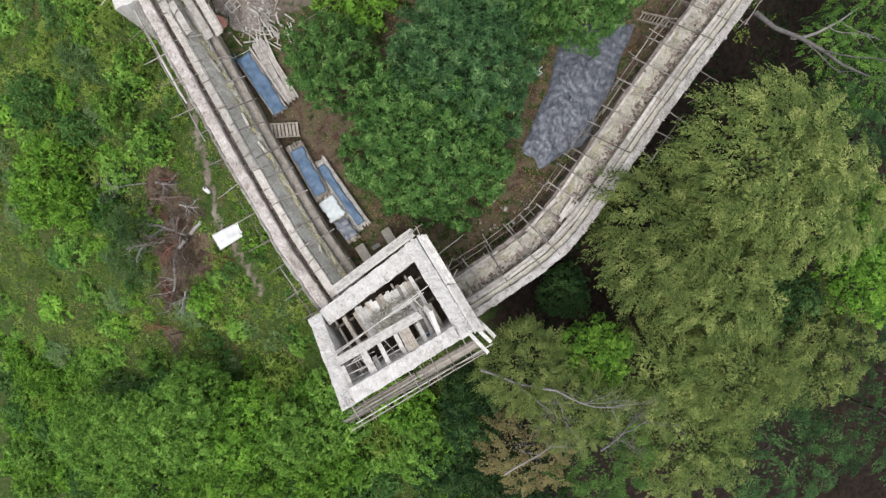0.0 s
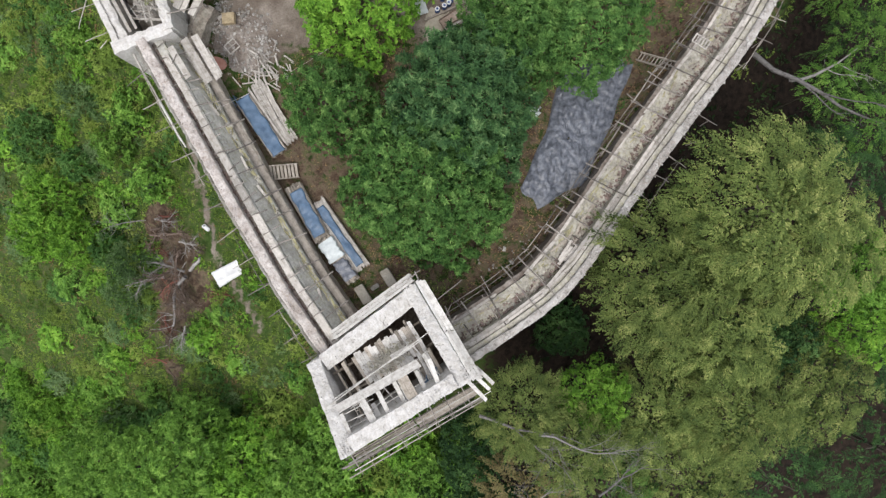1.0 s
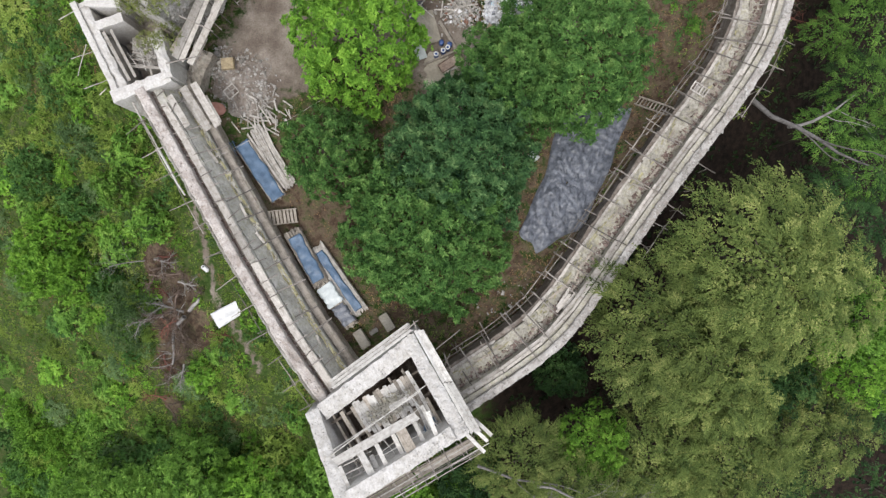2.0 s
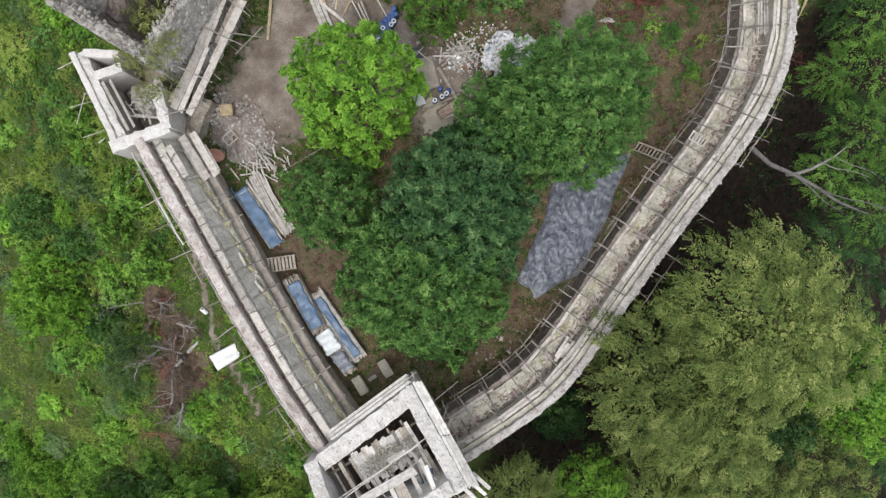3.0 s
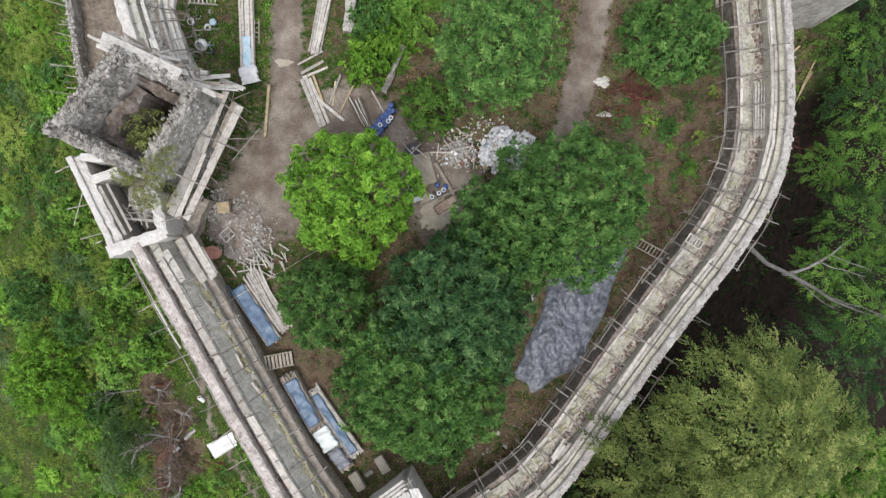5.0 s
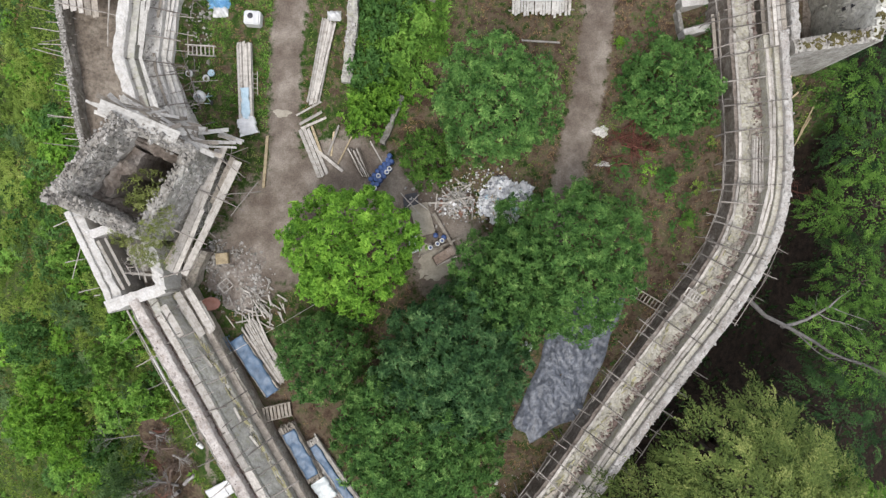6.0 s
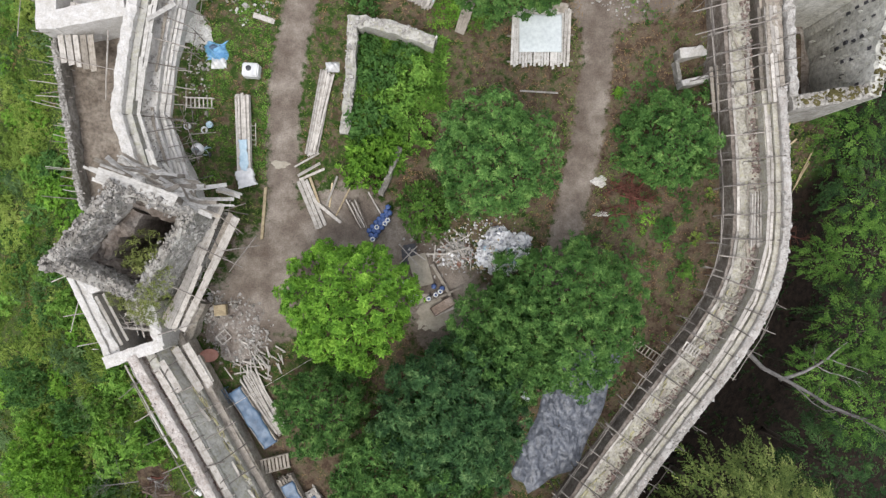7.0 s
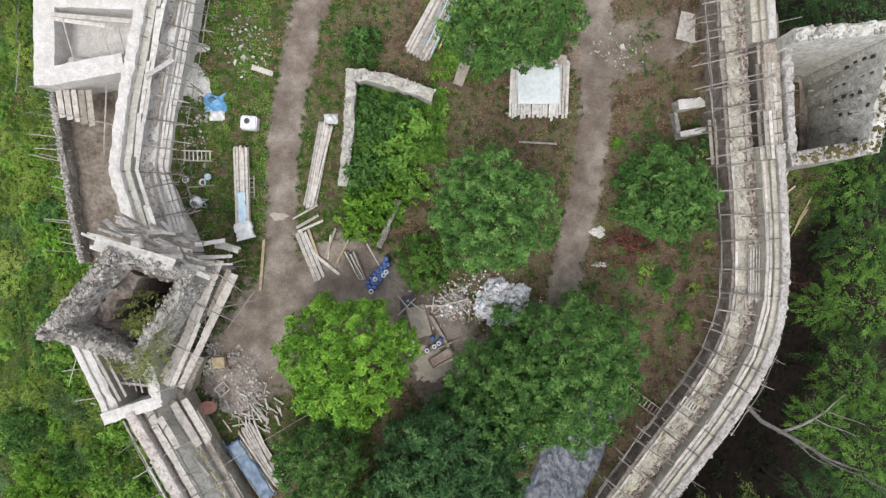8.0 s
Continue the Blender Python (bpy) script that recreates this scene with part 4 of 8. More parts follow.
t1_edge = thing("board_coping", "stacked pale boards along the tower's north and east rims", "boards", at=(-1, 0, 5))
for k in range(3):
    board(t1_edge, (-7.5 - 0.12 * k, -3.1 + 0.2 * k, 4.95 - 0.15 * k), (-2.0 - 0.1 * k, 1.0 + 0.2 * k, 4.95 - 0.15 * k), 0.22, 0.06, M_WHITEWOOD)
for k in range(3):
    a, b = Vector((-1.75 + 0.24 * k, 0.95 + 0.02 * k, 5.0)), Vector((2.15 + 0.24 * k, -5.45 + 0.05 * k, 7.55))
    board(t1_edge, tuple(a), tuple(a.lerp(b, 0.52)), 0.23, 0.06, M_WHITEWOOD if k else M_WHITE)
    board(t1_edge, tuple(a.lerp(b, 0.53)), tuple(b), 0.23, 0.06, M_WHITEWOOD)
for p0, p1 in [((2.0, -5.0, 7.3), (3.2, -6.2, 6.9)), ((2.3, -4.7, 7.0), (3.5, -5.9, 6.6)), ((1.6, -5.4, 7.5), (3.0, -6.9, 7.0))]:
    board(t1_edge, p0, p1, 0.26, 0.05, M_WHITEWOOD)
for p0, p1 in [((-1.9, 1.6, 4.6), (-1.2, 0.2, 4.8)), ((-2.4, 1.0, 5.1), (-1.5, 1.7, 5.1)), ((-0.6, -0.6, 5.2), (1.4, 1.0, 4.8)), ((0.2, -1.6, 5.6), (0.7, -0.6, 5.4)), ((0.4, -2.4, 5.9), (1.0, -1.4, 5.6))]:
    pole(t1_edge, p0, p1, 0.09)

# ---- the ruined tower ----
r = np.random.default_rng(62)
before = set(bpy.data.objects)
for a, b, n, seed in ((T2W, T2S, 130, 1), (T2S, T2E, 150, 2), (T2N, T2E, 110, 3), (T2W, T2N, 190, 4)):
    a, b = Vector(a), Vector(b)
    d = (b - a).xy.normalized()
    inw = Vector((d.y, -d.x)) if seed in (3, 4) else Vector((-d.y, d.x))
    t, o = r.uniform(0, 1, n), r.uniform(-0.05, 0.9, n)
    c = np.array([(*(a.xy + (b - a).xy * float(q) + inw * float(w)), a.z + (b.z - a.z) * q + r.uniform(-0.15, 0.2)) for q, w in zip(t, o)])
    part("rubble", stones_mesh("rubble", c, r.lognormal(0, 0.3, (n, 1)) * np.array([[0.15, 0.13, 0.1]]), M_RUBBLE, seed), ruined_tower, "loose uneven rim rubble", kind="stuff")
for a, b, into, z0, z1, n, seed in ((T2W, T2N, 0.64, 9.2, 11.6, 420, 180), (T2S, T2E, 0.06, -0.5, 8.2, 620, 181), (T2W, T2S, 0.69, 7.4, 9.6, 240, 182)):
    a, b = Vector(a), Vector(b)
    d = (b - a).xy.normalized()
    inw = Vector((d.y, -d.x)) if seed == 180 else Vector((-d.y, d.x))
    c = np.array([(*(a.xy + (b - a).xy * float(q) + inw * into), h) for q, h in zip(r.uniform(0.06, 0.94, n), r.uniform(z0, z1, n))])
    part("masonry", stones_mesh("masonry", c, r.lognormal(0, 0.3, (n, 1)) * np.array([[0.24, 0.2, 0.16]]), M_RUBBLE if seed != 181 else M_PALESTONE, seed), ruined_tower, "rough coursed stone facing", kind="stuff")
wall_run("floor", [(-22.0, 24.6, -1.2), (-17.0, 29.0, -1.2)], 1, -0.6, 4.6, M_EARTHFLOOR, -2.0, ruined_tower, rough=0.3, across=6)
under(ruined_tower, [o for o in bpy.data.objects if o not in before and o.parent == ruined_tower])

t2_boards = thing("loose_boards", "whitish and grey boards heaped on the ruined tower's north rim", "boards", at=(-17, 29, 8))
for k in range(64):
    x, y = r.uniform(-20.4, -14.6), 0.0
    t = (x + 20.2) / 4.8
    y = 30.3 - 1.6 * t + r.uniform(-0.5, 1.5)
    z = max(11.9 - 3.6 * t + r.uniform(-0.3, 0.15) - max(0, y - 29.9 + 1.6 * t) * 3.2, 3.6 - 1.5 * t)
    ln, a = r.uniform(0.9, 2.4), -0.32 + r.normal(0, 0.3)
    board(t2_boards, (x - ln / 2 * math.cos(a), y - ln / 2 * math.sin(a), z + 0.35 * ln / 2), (x + ln / 2 * math.cos(a), y + ln / 2 * math.sin(a), z - 0.35 * ln / 2), r.uniform(0.12, 0.36), 0.05, M_WHITEWOOD if r.uniform() < 0.6 else M_WOOD)
board(t2_boards, (-19.6, 30.1, 12.05), (-16.1, 28.7, 9.3), 0.85, 0.06, M_WHITEWOOD)
t2_ramp = thing("board_ramp", "long boards and poles propped along the ruined tower's east face", "boards", at=(-16, 25, 4))
RAMP = [(-15.25, 28.7, 4.5, -17.0, 24.3, 4.55, 0.42), (-14.85, 28.85, 4.47, -16.6, 24.4, 4.5, 0.36), (-16.75, 24.6, 4.6, -18.7, 20.1, 4.6, 0.46), (-16.4, 24.5, 4.5, -18.3, 19.9, 4.5, 0.34),
        (-13.95, 27.9, 4.2, -16.1, 23.4, 4.2, 0.46), (-15.9, 23.8, 4.1, -17.85, 19.8, 4.1, 0.4), (-17.1, 24.0, 4.35, -19.0, 20.6, 4.4, 0.3), (-14.4, 28.2, 4.0, -15.9, 24.9, 4.0, 0.3)]
for x0, y0, z0, x1, y1, z1, w in RAMP:
    board(t2_ramp, (x0, y0, z0), (x1, y1, z1), w * 1.3, 0.06, M_PALEWOOD if w > 0.32 else M_WOOD)
for p0, p1 in [((-16.9, 26.0, 4.7), (-13.4, 24.35, 4.6)), ((-18.5, 23.1, 4.75), (-16.0, 21.95, 4.6)), ((-16.3, 29.0, 4.9), (-13.4, 26.7, 4.4)), ((-13.0, 26.6, 2.6), (-14.4, 24.0, 4.4)), ((-12.9, 25.9, 2.2), (-14.9, 25.5, 4.4)), ((-19.2, 19.6, 4.9), (-16.7, 20.4, 4.3)), ((-16.5, 21.5, 4.4), (-17.9, 19.4, 3.6))]:
    pole(t2_ramp, p0, p1, 0.1, name="putlog")
for k in range(14):
    t = r.uniform(0, 1)
    c = Vector((-14.6, 28.6, 3.4)).lerp(Vector((-17.6, 21.6, 3.6)), t)
    a = r.uniform(0, 3.1)
    ln = r.uniform(0.6, 1.5)
    pole(t2_ramp, (c.x - math.cos(a) * ln, c.y - math.sin(a) * ln, c.z + r.uniform(-0.6, 0.7)), (c.x + math.cos(a) * ln, c.y + math.sin(a) * ln, c.z + r.uniform(-0.6, 0.7)), 0.08)
for k in range(6):
    c = Vector((-14.7, 28.4, 0)).lerp(Vector((-17.9, 21.5, 0)), k / 5)
    pole(t2_ramp, (c.x + 0.3, c.y - 0.1, gz(c.x, c.y) - 0.1), (c.x, c.y, 4.7), 0.09, name="upright")

# ---- fore-building beside the ruined tower ----
fore = thing("fore_building", "low white concrete cells built onto the curtain wall", "building", at=(-23.5, 20, 0))
before = set(bpy.data.objects)
wall_run("wall", [(-26.55, 24.2, 3.9), (-23.15, 17.2, 3.9)], -1, 0, 0.42, M_WHITE, -5, fore, rough=0.04)
wall_run("wall", [(-26.1, 24.2, 3.75), (-22.75, 17.4, 3.75)], -1, 0, 0.62, M_WHITE, -5, fore, rough=0.12, edge=0.12)
wall_run("wall", [(-25.5, 24.55, 3.9), (-22.9, 24.4, 4.0)], 1, 0, 0.55, M_WHITE, -5, fore, rough=0.05)
wall_run("partition", [(-25.2, 22.75, 3.7), (-22.9, 23.5, 3.8)], 1, -0.1, 0.55, M_WHITE, -3, fore, rough=0.05)
wall_run("cross_wall", [(-23.3, 17.05, 4.1), (-19.0, 18.5, 4.5)], -1, 0, 0.85, M_WHITE, -5, fore, rough=0.1, edge=0.1)
wall_run("pier", [(-20.1, 21.75, 4.9), (-19.2, 18.7, 4.6)], -1, -0.35, 0.35, M_WHITE, -2, fore, rough=0.18, edge=0.2)
wall_run("fill", [(-22.7, 21.4, 2.6), (-20.4, 22.5, 2.8)], 1, -0.6, 1.7, M_EASTSTONE, -3, fore, rough=0.5, edge=0.4, across=6)
wall_run("floor", [(-25.4, 24.0, 0.4), (-22.0, 17.6, 0.4)], -1, 0.2, 4.2, M_MORTAR, -3, fore, rough=0.25, across=6)
under(fore, [o for o in bpy.data.objects if o not in before and o.parent == fore])
fore_b = thing("loose_boards", "white battens lying over the fore-building cells", "boards", at=(-23, 20, 3))
for p0, p1, w in [((-24.2, 22.2, 3.75), (-22.3, 18.7, 3.75), 0.24), ((-23.75, 22.4, 3.6), (-21.95, 19.0, 3.6), 0.2), ((-22.3, 20.9, 3.3), (-20.2, 20.4, 3.4), 0.16), ((-22.5, 19.9, 3.2), (-20.0, 19.7, 3.4), 0.18), ((-21.6, 21.9, 3.3), (-20.9, 19.2, 3.3), 0.14)]:
    board(fore_b, p0, p1, w, 0.06, M_PALEWOOD)
for p0, p1 in [((-27.6, 23.2, 3.4), (-25.4, 24.0, 4.0)), ((-27.2, 20.6, 2.6), (-25.0, 21.0, 3.3)), ((-26.2, 18.4, 2.6), (-24.0, 18.9, 3.4)), ((-25.4, 18.1, 2.0), (-24.3, 18.3, 3.2)), ((-26.3, 21.8, 2.2), (-26.8, 19.4, 2.4))]:
    pole(fore_b, p0, p1, 0.08, M_PALEWOOD)
for k in range(9):
    c, a = (r.uniform(-22.3, -20.5), r.uniform(19.4, 21.6)), r.uniform(0, 3.1)
    pole(fore_b, (c[0] - 0.7 * math.cos(a), c[1] - 0.7 * math.sin(a), 3.0 + r.uniform(-0.5, 0.8)), (c[0] + 0.7 * math.cos(a), c[1] + 0.7 * math.sin(a), 3.0 + r.uniform(-0.5, 0.8)), 0.07)
sticks = thing("stick_heap", "tangle of bleached grey sticks and laths in the cells", "sticks", at=(-21.3, 20.9, 3.2))
for k in range(34):
    c, a = (r.normal(-21.2, 0.55), r.normal(20.9, 0.6)), r.uniform(0, 3.1)
    ln, z = r.uniform(0.5, 1.5), 3.35 + r.uniform(-0.3, 0.4)
    pole(sticks, (c[0] - ln / 2 * math.cos(a), c[1] - ln / 2 * math.sin(a), z), (c[0] + ln / 2 * math.cos(a), c[1] + ln / 2 * math.sin(a), z + r.normal(0, 0.15)), 0.05, M_WHITEWOOD if k % 3 else M_POLE, "stick")
white_rail = thing("white_pole", "long whitewashed pole resting along the wall face", "pole", at=(-20, 13, 3.4))
pole(white_rail, (-22.2, 17.2, 3.5), (-20.4, 13.9, 3.5), 0.16, M_PALEWOOD)
pole(white_rail, (-20.4, 13.9, 3.5), (-18.45, 10.5, 3.45), 0.2, M_WHITE)

# ---- earth-filled bay and white building on the north-west ----
bay = thing("walled_bay", "long earth-floored bay behind a thin stone wall", "building", at=(-25, 35, 0))
before = set(bpy.data.objects)
wall_run("wall", [(-26.2, 28.6, 1.5), (-26.85, 31.6, 1.5), (-27.8, 37.9, 1.7), (-28.1, 41.6, 2.2)], 1, -0.45, 0.0, M_OLD, -6, bay, rough=0.15, edge=0.1, across=3)
wall_run("floor", [(-26.2, 28.6, 0.4), (-26.85, 31.6, 0.4), (-27.8, 37.9, 0.4), (-28.1, 42.0, 0.4)], 1, 0.01, 6.0, M_BAYFLOOR, -3, bay, rough=0.12, across=12)
under(bay, [o for o in bpy.data.objects if o not in before and o.parent == bay])
top_stones(bay, [(-26.2, 28.6, 1.5), (-26.85, 31.6, 1.5), (-27.8, 37.9, 1.7), (-28.1, 41.6, 2.2)], 1, -0.45, 0.0, 22, 0.12, M_PALESTONE, 8, 0.0, "rubble").location = -Vector(bay.location)
bay_b = thing("loose_boards", "white boards bridging the end of the earth-floored bay", "boards", at=(-25, 40, 3))
for k in range(5):
    board(bay_b, (-27.4 + 0.55 * k, 41.3, 2.7), (-27.2 + 0.55 * k, 39.3 - 0.15 * k, 2.5), 0.46 if k != 2 else 0.4, 0.05, M_PALEWOOD if k < 3 else M_WOOD)
pole(bay_b, (-23.6, 41.5, 3.2), (-24.2, 36.6, 2.4), 0.14, M_PALEWOOD, "batten")
pole(bay_b, (-27.6, 39.6, 3.0), (-23.2, 38.7, 2.8), 0.09)
sc_bay = thing("scaffolding", "thin scaffold poles sticking out of the bay wall", "scaffolding", at=(-28, 36, 2))
for k in range(24):
    y = 29.3 + 0.52 * k + r.normal(0, 0.2)
    x = np.interp(y, [28.6, 31.6, 37.9, 41.6], [-25.9, -26.5, -27.45, -27.7]) - 0.5
    pole(sc_bay, (x + 0.4, y, 0.6 + r.uniform(-1.2, 1.0)), (x - r.uniform(1.2, 3.0), y + r.uniform(0.0, 0.9), 0.6 + r.uniform(-1.2, 1.2)), 0.08, M_PALEWOOD if k % 2 else M_POLE)
for k in range(3):
    pole(sc_bay, (-30.2, 41.0 + 3.4 * k, 3.2), (-29.9, 44.6 + 3.4 * k, 3.2), 0.07, name="rail")
    pole(sc_bay, (-29.3, 41.5 + 2.2 * k, 3.0), (-27.8, 41.2 + 2.2 * k, 3.4), 0.07)

white_b = thing("white_building", "roofless whitewashed block with a grey concrete floor", "building", at=(-25, 46, 0))
before = set(bpy.data.objects)
wall_run("wall", [(-28.4, 41.3, 4.0), (-28.5, 54.0, 4.0)], 1, 0, 1.5, M_WHITE, -6, white_b, rough=0.05)
wall_run("wall", [(-26.95, 41.35, 4.0), (-21.9, 42.3, 4.0)], -1, 0, 1.35, M_WHITE, -4, white_b, rough=0.05)
wall_run("wall", [(-26.95, 46.9, 4.0), (-20.9, 46.7, 4.0)], -1, 0, 1.4, M_WHITE, -4, white_b, rough=0.05)
wall_run("floor", [(-27.0, 42.4, 1.9), (-21.0, 43.2, 1.9)], -1, 0, 4.2, M_WHITE, -2, white_b, rough=0.08, across=6)
under(white_b, [o for o in bpy.data.objects if o not in before and o.parent == white_b])
wb = thing("loose_boards", "white beams and boards laid across the white building", "boards", at=(-24, 45, 4))
board(wb, (-27.0, 46.3, 4.1), (-21.2, 45.8, 4.1), 0.34, 0.14, M_PALEWOOD, "beam")
board(wb, (-26.9, 46.0, 4.1), (-23.2, 45.5, 4.1), 0.3, 0.08, M_PALEWOOD)
board(wb, (-26.6, 43.4, 2.8), (-23.2, 42.9, 2.6), 0.6, 0.05, M_PALEWOOD)
for p0, p1 in [((-26.2, 46.0, 4.2), (-26.0, 43.0, 3.0)), ((-23.6, 45.6, 4.2), (-23.4, 42.9, 2.2)), ((-22.3, 45.6, 4.2), (-22.3, 43.6, 3.0))]:
    pole(wb, p0, p1, 0.11, M_PALEWOOD, "prop")

# ---- the east tower, open towards the wall ----
east_tower = thing("east_tower", "open-backed stone tower with putlog holes and mossy rims", "tower", at=(28, 40, 0))
before = set(bpy.data.objects)
wall_run("wall", [(25.6, 35.7, 4.3), (31.7, 36.7, 4.0)], -1, 0, 1.0, M_EASTSTONE, -9, east_tower, rough=0.15, edge=0.12, across=5)
wall_run("wall", [(32.0, 36.75, 4.0), (31.9, 44.6, 6.8)], -1, 0, 0.95, M_TOWERFACE, -10, east_tower, rough=0.25, edge=0.15, across=5)
wall_run("wall", [(31.0, 45.1, 7.2), (24.3, 44.6, 7.0)], -1, 0, 0.9, M_TOWERFACE, -9, east_tower, rough=0.2, edge=0.15, across=5)
wall_run("back_wall", [(25.3, 36.6, 4.5), (24.6, 44.4, 5.0)], 1, 0.0, 0.6, M_PALESTONE, -5, east_tower, rough=0.3, edge=0.12, across=5, step=0.2)
wall_run("floor", [(25.6, 36.4, -3.2), (31.4, 37.2, -3.2)], -1, 0, 8.0, M_EARTHRUBBLE, -6, east_tower, rough=0.3, across=6)
holes = []
for i in range(6):
    for j in range(5):
        holes.append((31.02, 37.7 + 1.15 * i + r.normal(0, 0.08), -0.4 + 1.0 * j + 0.2 * i + r.normal(0, 0.06)))
# dark blocks on the wall face stand for the shade inside the holes
HOLE_SHADE = block_mesh("putlog_hole", (0.16, 0.26, 0.42), M_DARK, 0)
for hx, hy, hz in [h for h in holes if r.uniform() < 0.62]:
    part("putlog_hole", HOLE_SHADE, east_tower, m=Matrix.Translation((hx, hy, hz)))
n = 200
cz = np.column_stack([np.full(n, 31.02), r.uniform(37.6, 44.2, n), r.uniform(-3.4, 5.0, n)])
part("masonry", stones_mesh("masonry", cz, r.lognormal(0, 0.3, (n, 1)) * np.array([[0.03, 0.42, 0.26]]), M_TOWERFACE, 10), east_tower, "coursed uneven masonry", kind="stuff")
under(east_tower, [o for o in bpy.data.objects if o not in before and o.parent == east_tower])
for ln, seed, dz in (([(25.6, 35.7, 4.3), (31.7, 36.7, 4.0)], 21, 0.02), ([(32.0, 36.75, 4.0), (31.9, 44.6, 6.8)], 22, 0.02), ([(31.0, 45.1, 7.2), (24.3, 44.6, 7.0)], 23, 0.02)):
    top_stones(east_tower, ln, -1, 0.0, 0.95, 18, 0.12, M_RUBBLE, seed, dz, "rubble").location = -Vector(east_tower.location)
wall_run("bed", [(25.0, 36.9, 4.3), (24.5, 44.6, 4.5)], -1, 0.0, 1.1, M_MORTAR, -3, wall_east, rough=0.1)
et_b = thing("plank_walkway", "boards laid beside the open back of the east tower", "walkway", at=(24, 41, 3))
for k in range(13):
    x = 21.3 + 0.285 * k
    for m in range(3):
        if r.uniform() > 0.15:
            z = min(1.0 + 0.36 * k, 4.4)
            board(et_b, (x + 0.05 - 0.1 * m, 36.2 + 3.4 * m, z), (x - 0.25 - 0.1 * m, 39.6 + 3.4 * m, z + 0.03), 0.26, 0.05, M_PALEWOOD if k in (3, 5, 6, 9, 10, 11) else M_WOOD)
for k in range(8):
    y = 36.6 + 1.7 * k
    pole(et_b, (19.6 + r.uniform(-0.8, 0.6), y - 0.2, 2.6), (25.4 + r.uniform(-0.4, 0.8), y + 0.9, 5.0), 0.09, name="putlog")

# ---- small masonry porch inside the east wall ----
porch = thing("stone_porch", "small broken masonry porch against the wall foot", "porch", at=(21, 40, -1))
before = set(bpy.data.objects)
wall_run("wall", [(19.2, 41.0, -0.2), (21.3, 41.3, -0.2)], -1, -0.4, 0.4, M_WHITE, -2.5, porch, rough=0.06)
wall_run("wall", [(19.4, 38.7, -0.3), (22.6, 39.4, -0.2)], -1, -0.25, 0.25, M_WHITE, -2.5, porch, rough=0.08)
wall_run("wall", [(19.15, 40.6, -0.7), (19.4, 38.95, -0.7)], -1, -0.15, 0.15, M_OLD, -2.5, porch, rough=0.08)
wall_run("step", [(21.3, 40.2, -0.6), (23.0, 40.6, 0.2)], -1, -0.6, 0.9, M_OLD, -2.5, porch, rough=0.25, edge=0.15)
under(porch, [o for o in bpy.data.objects if o not in before and o.parent == porch])

# single stones that stand proud on the ruined rim and on the east coping
STONES = [stones_mesh("stone", [(0, 0, 0)], [(1.0, 0.8, 0.7)], M_RUBBLE if k < 3 else M_PALESTONE, 40 + k) for k in range(6)]
r = np.random.default_rng(66)


def single_stone(owner, x, y, z, size, kinds):
    m = Matrix.Translation((x, y, z)) @ Matrix.Rotation(r.uniform(0, 6.28), 4, "Z") @ Matrix.Diagonal((size, size * r.uniform(0.7, 1.1), size * 0.8, 1))
    part("stone", STONES[int(r.choice(kinds))], owner, m=local(owner, m))


for a, b, n, seed in ((T2W, T2S, 55, 1), (T2S, T2E, 55, 2), (T2N, T2E, 40, 3), (T2W, T2N, 80, 4)):
    a, b = Vector(a), Vector(b)
    d = (b - a).xy.normalized()
    inw = Vector((d.y, -d.x)) if seed in (3, 4) else Vector((-d.y, d.x))
    for k in range(n):
        q = r.uniform(0, 1)
        c = a.xy + (b - a).xy * q + inw * r.uniform(0.0, 0.62)
        single_stone(ruined_tower, c.x, c.y, a.z + (b.z - a.z) * q + r.uniform(-0.04, 0.08), r.uniform(0.08, 0.17), (0, 1, 2, 0, 1, 3))
for k in range(80):
    x, y, z = place_on(EAST_ROUND, -1, r.uniform(2, 44), r.uniform(0.08, 0.5))
    single_stone(wall_east, x, y, z - 0.02, r.uniform(0.16, 0.34), (3, 4, 5))

# moss on the east tower
r = np.random.default_rng(67)
for ln, n in (([(25.8, 35.75, 4.33), (31.7, 36.7, 4.03)], 90), ([(32.0, 36.8, 4.05), (31.9, 44.6, 6.85)], 80)):
    a, b = Vector(ln[0]), Vector(ln[1])
    dd = (b - a).xy.normalized()
    inw = Vector((-dd.y, dd.x))
    c = np.array([(*(a.xy + (b - a).xy * float(q) + inw * float(w)), a.z + (b.z - a.z) * q) for q, w in zip(np.clip(r.normal(0.3, 0.2, n), 0.02, 0.98) + r.choice([0, 0.4], n), r.uniform(0.1, 0.85, n))])
    mo = part("moss", stones_mesh("moss", c, r.lognormal(0, 0.35, (n, 1)) * np.array([[0.24, 0.18, 0.07]]), M_MOSS, 12), east_tower, "olive moss cushions", kind="stuff")
    mo.location = -Vector(east_tower.location)

# ---- foliage ----
def frames_for(nrm, r):
    """Two unit vectors square to each of the given directions, turned at random."""
    n = len(nrm)
    a = r.normal(size=(n, 3))
    t1 = a - (a * nrm).sum(1)[:, None] * nrm
    t1 /= np.linalg.norm(t1, axis=1)[:, None]
    return t1, np.cross(nrm, t1)


def unit(v):
    return v / np.maximum(np.linalg.norm(v, axis=-1, keepdims=True), 1e-9)


def leaf_quads(base, along, face, length, width):
    """Pointed leaves with a folded midrib: base places, directions, facing, sizes. Returns vertices in fours."""
    side = unit(np.cross(along, face))
    ln, wd = length[:, None], width[:, None]
    mid = base + along * ln * 0.45 + face * wd * 0.25
    return np.stack([base, mid + side * wd * 0.5, base + along * ln - face * ln * 0.12, mid - side * wd * 0.5], 1)


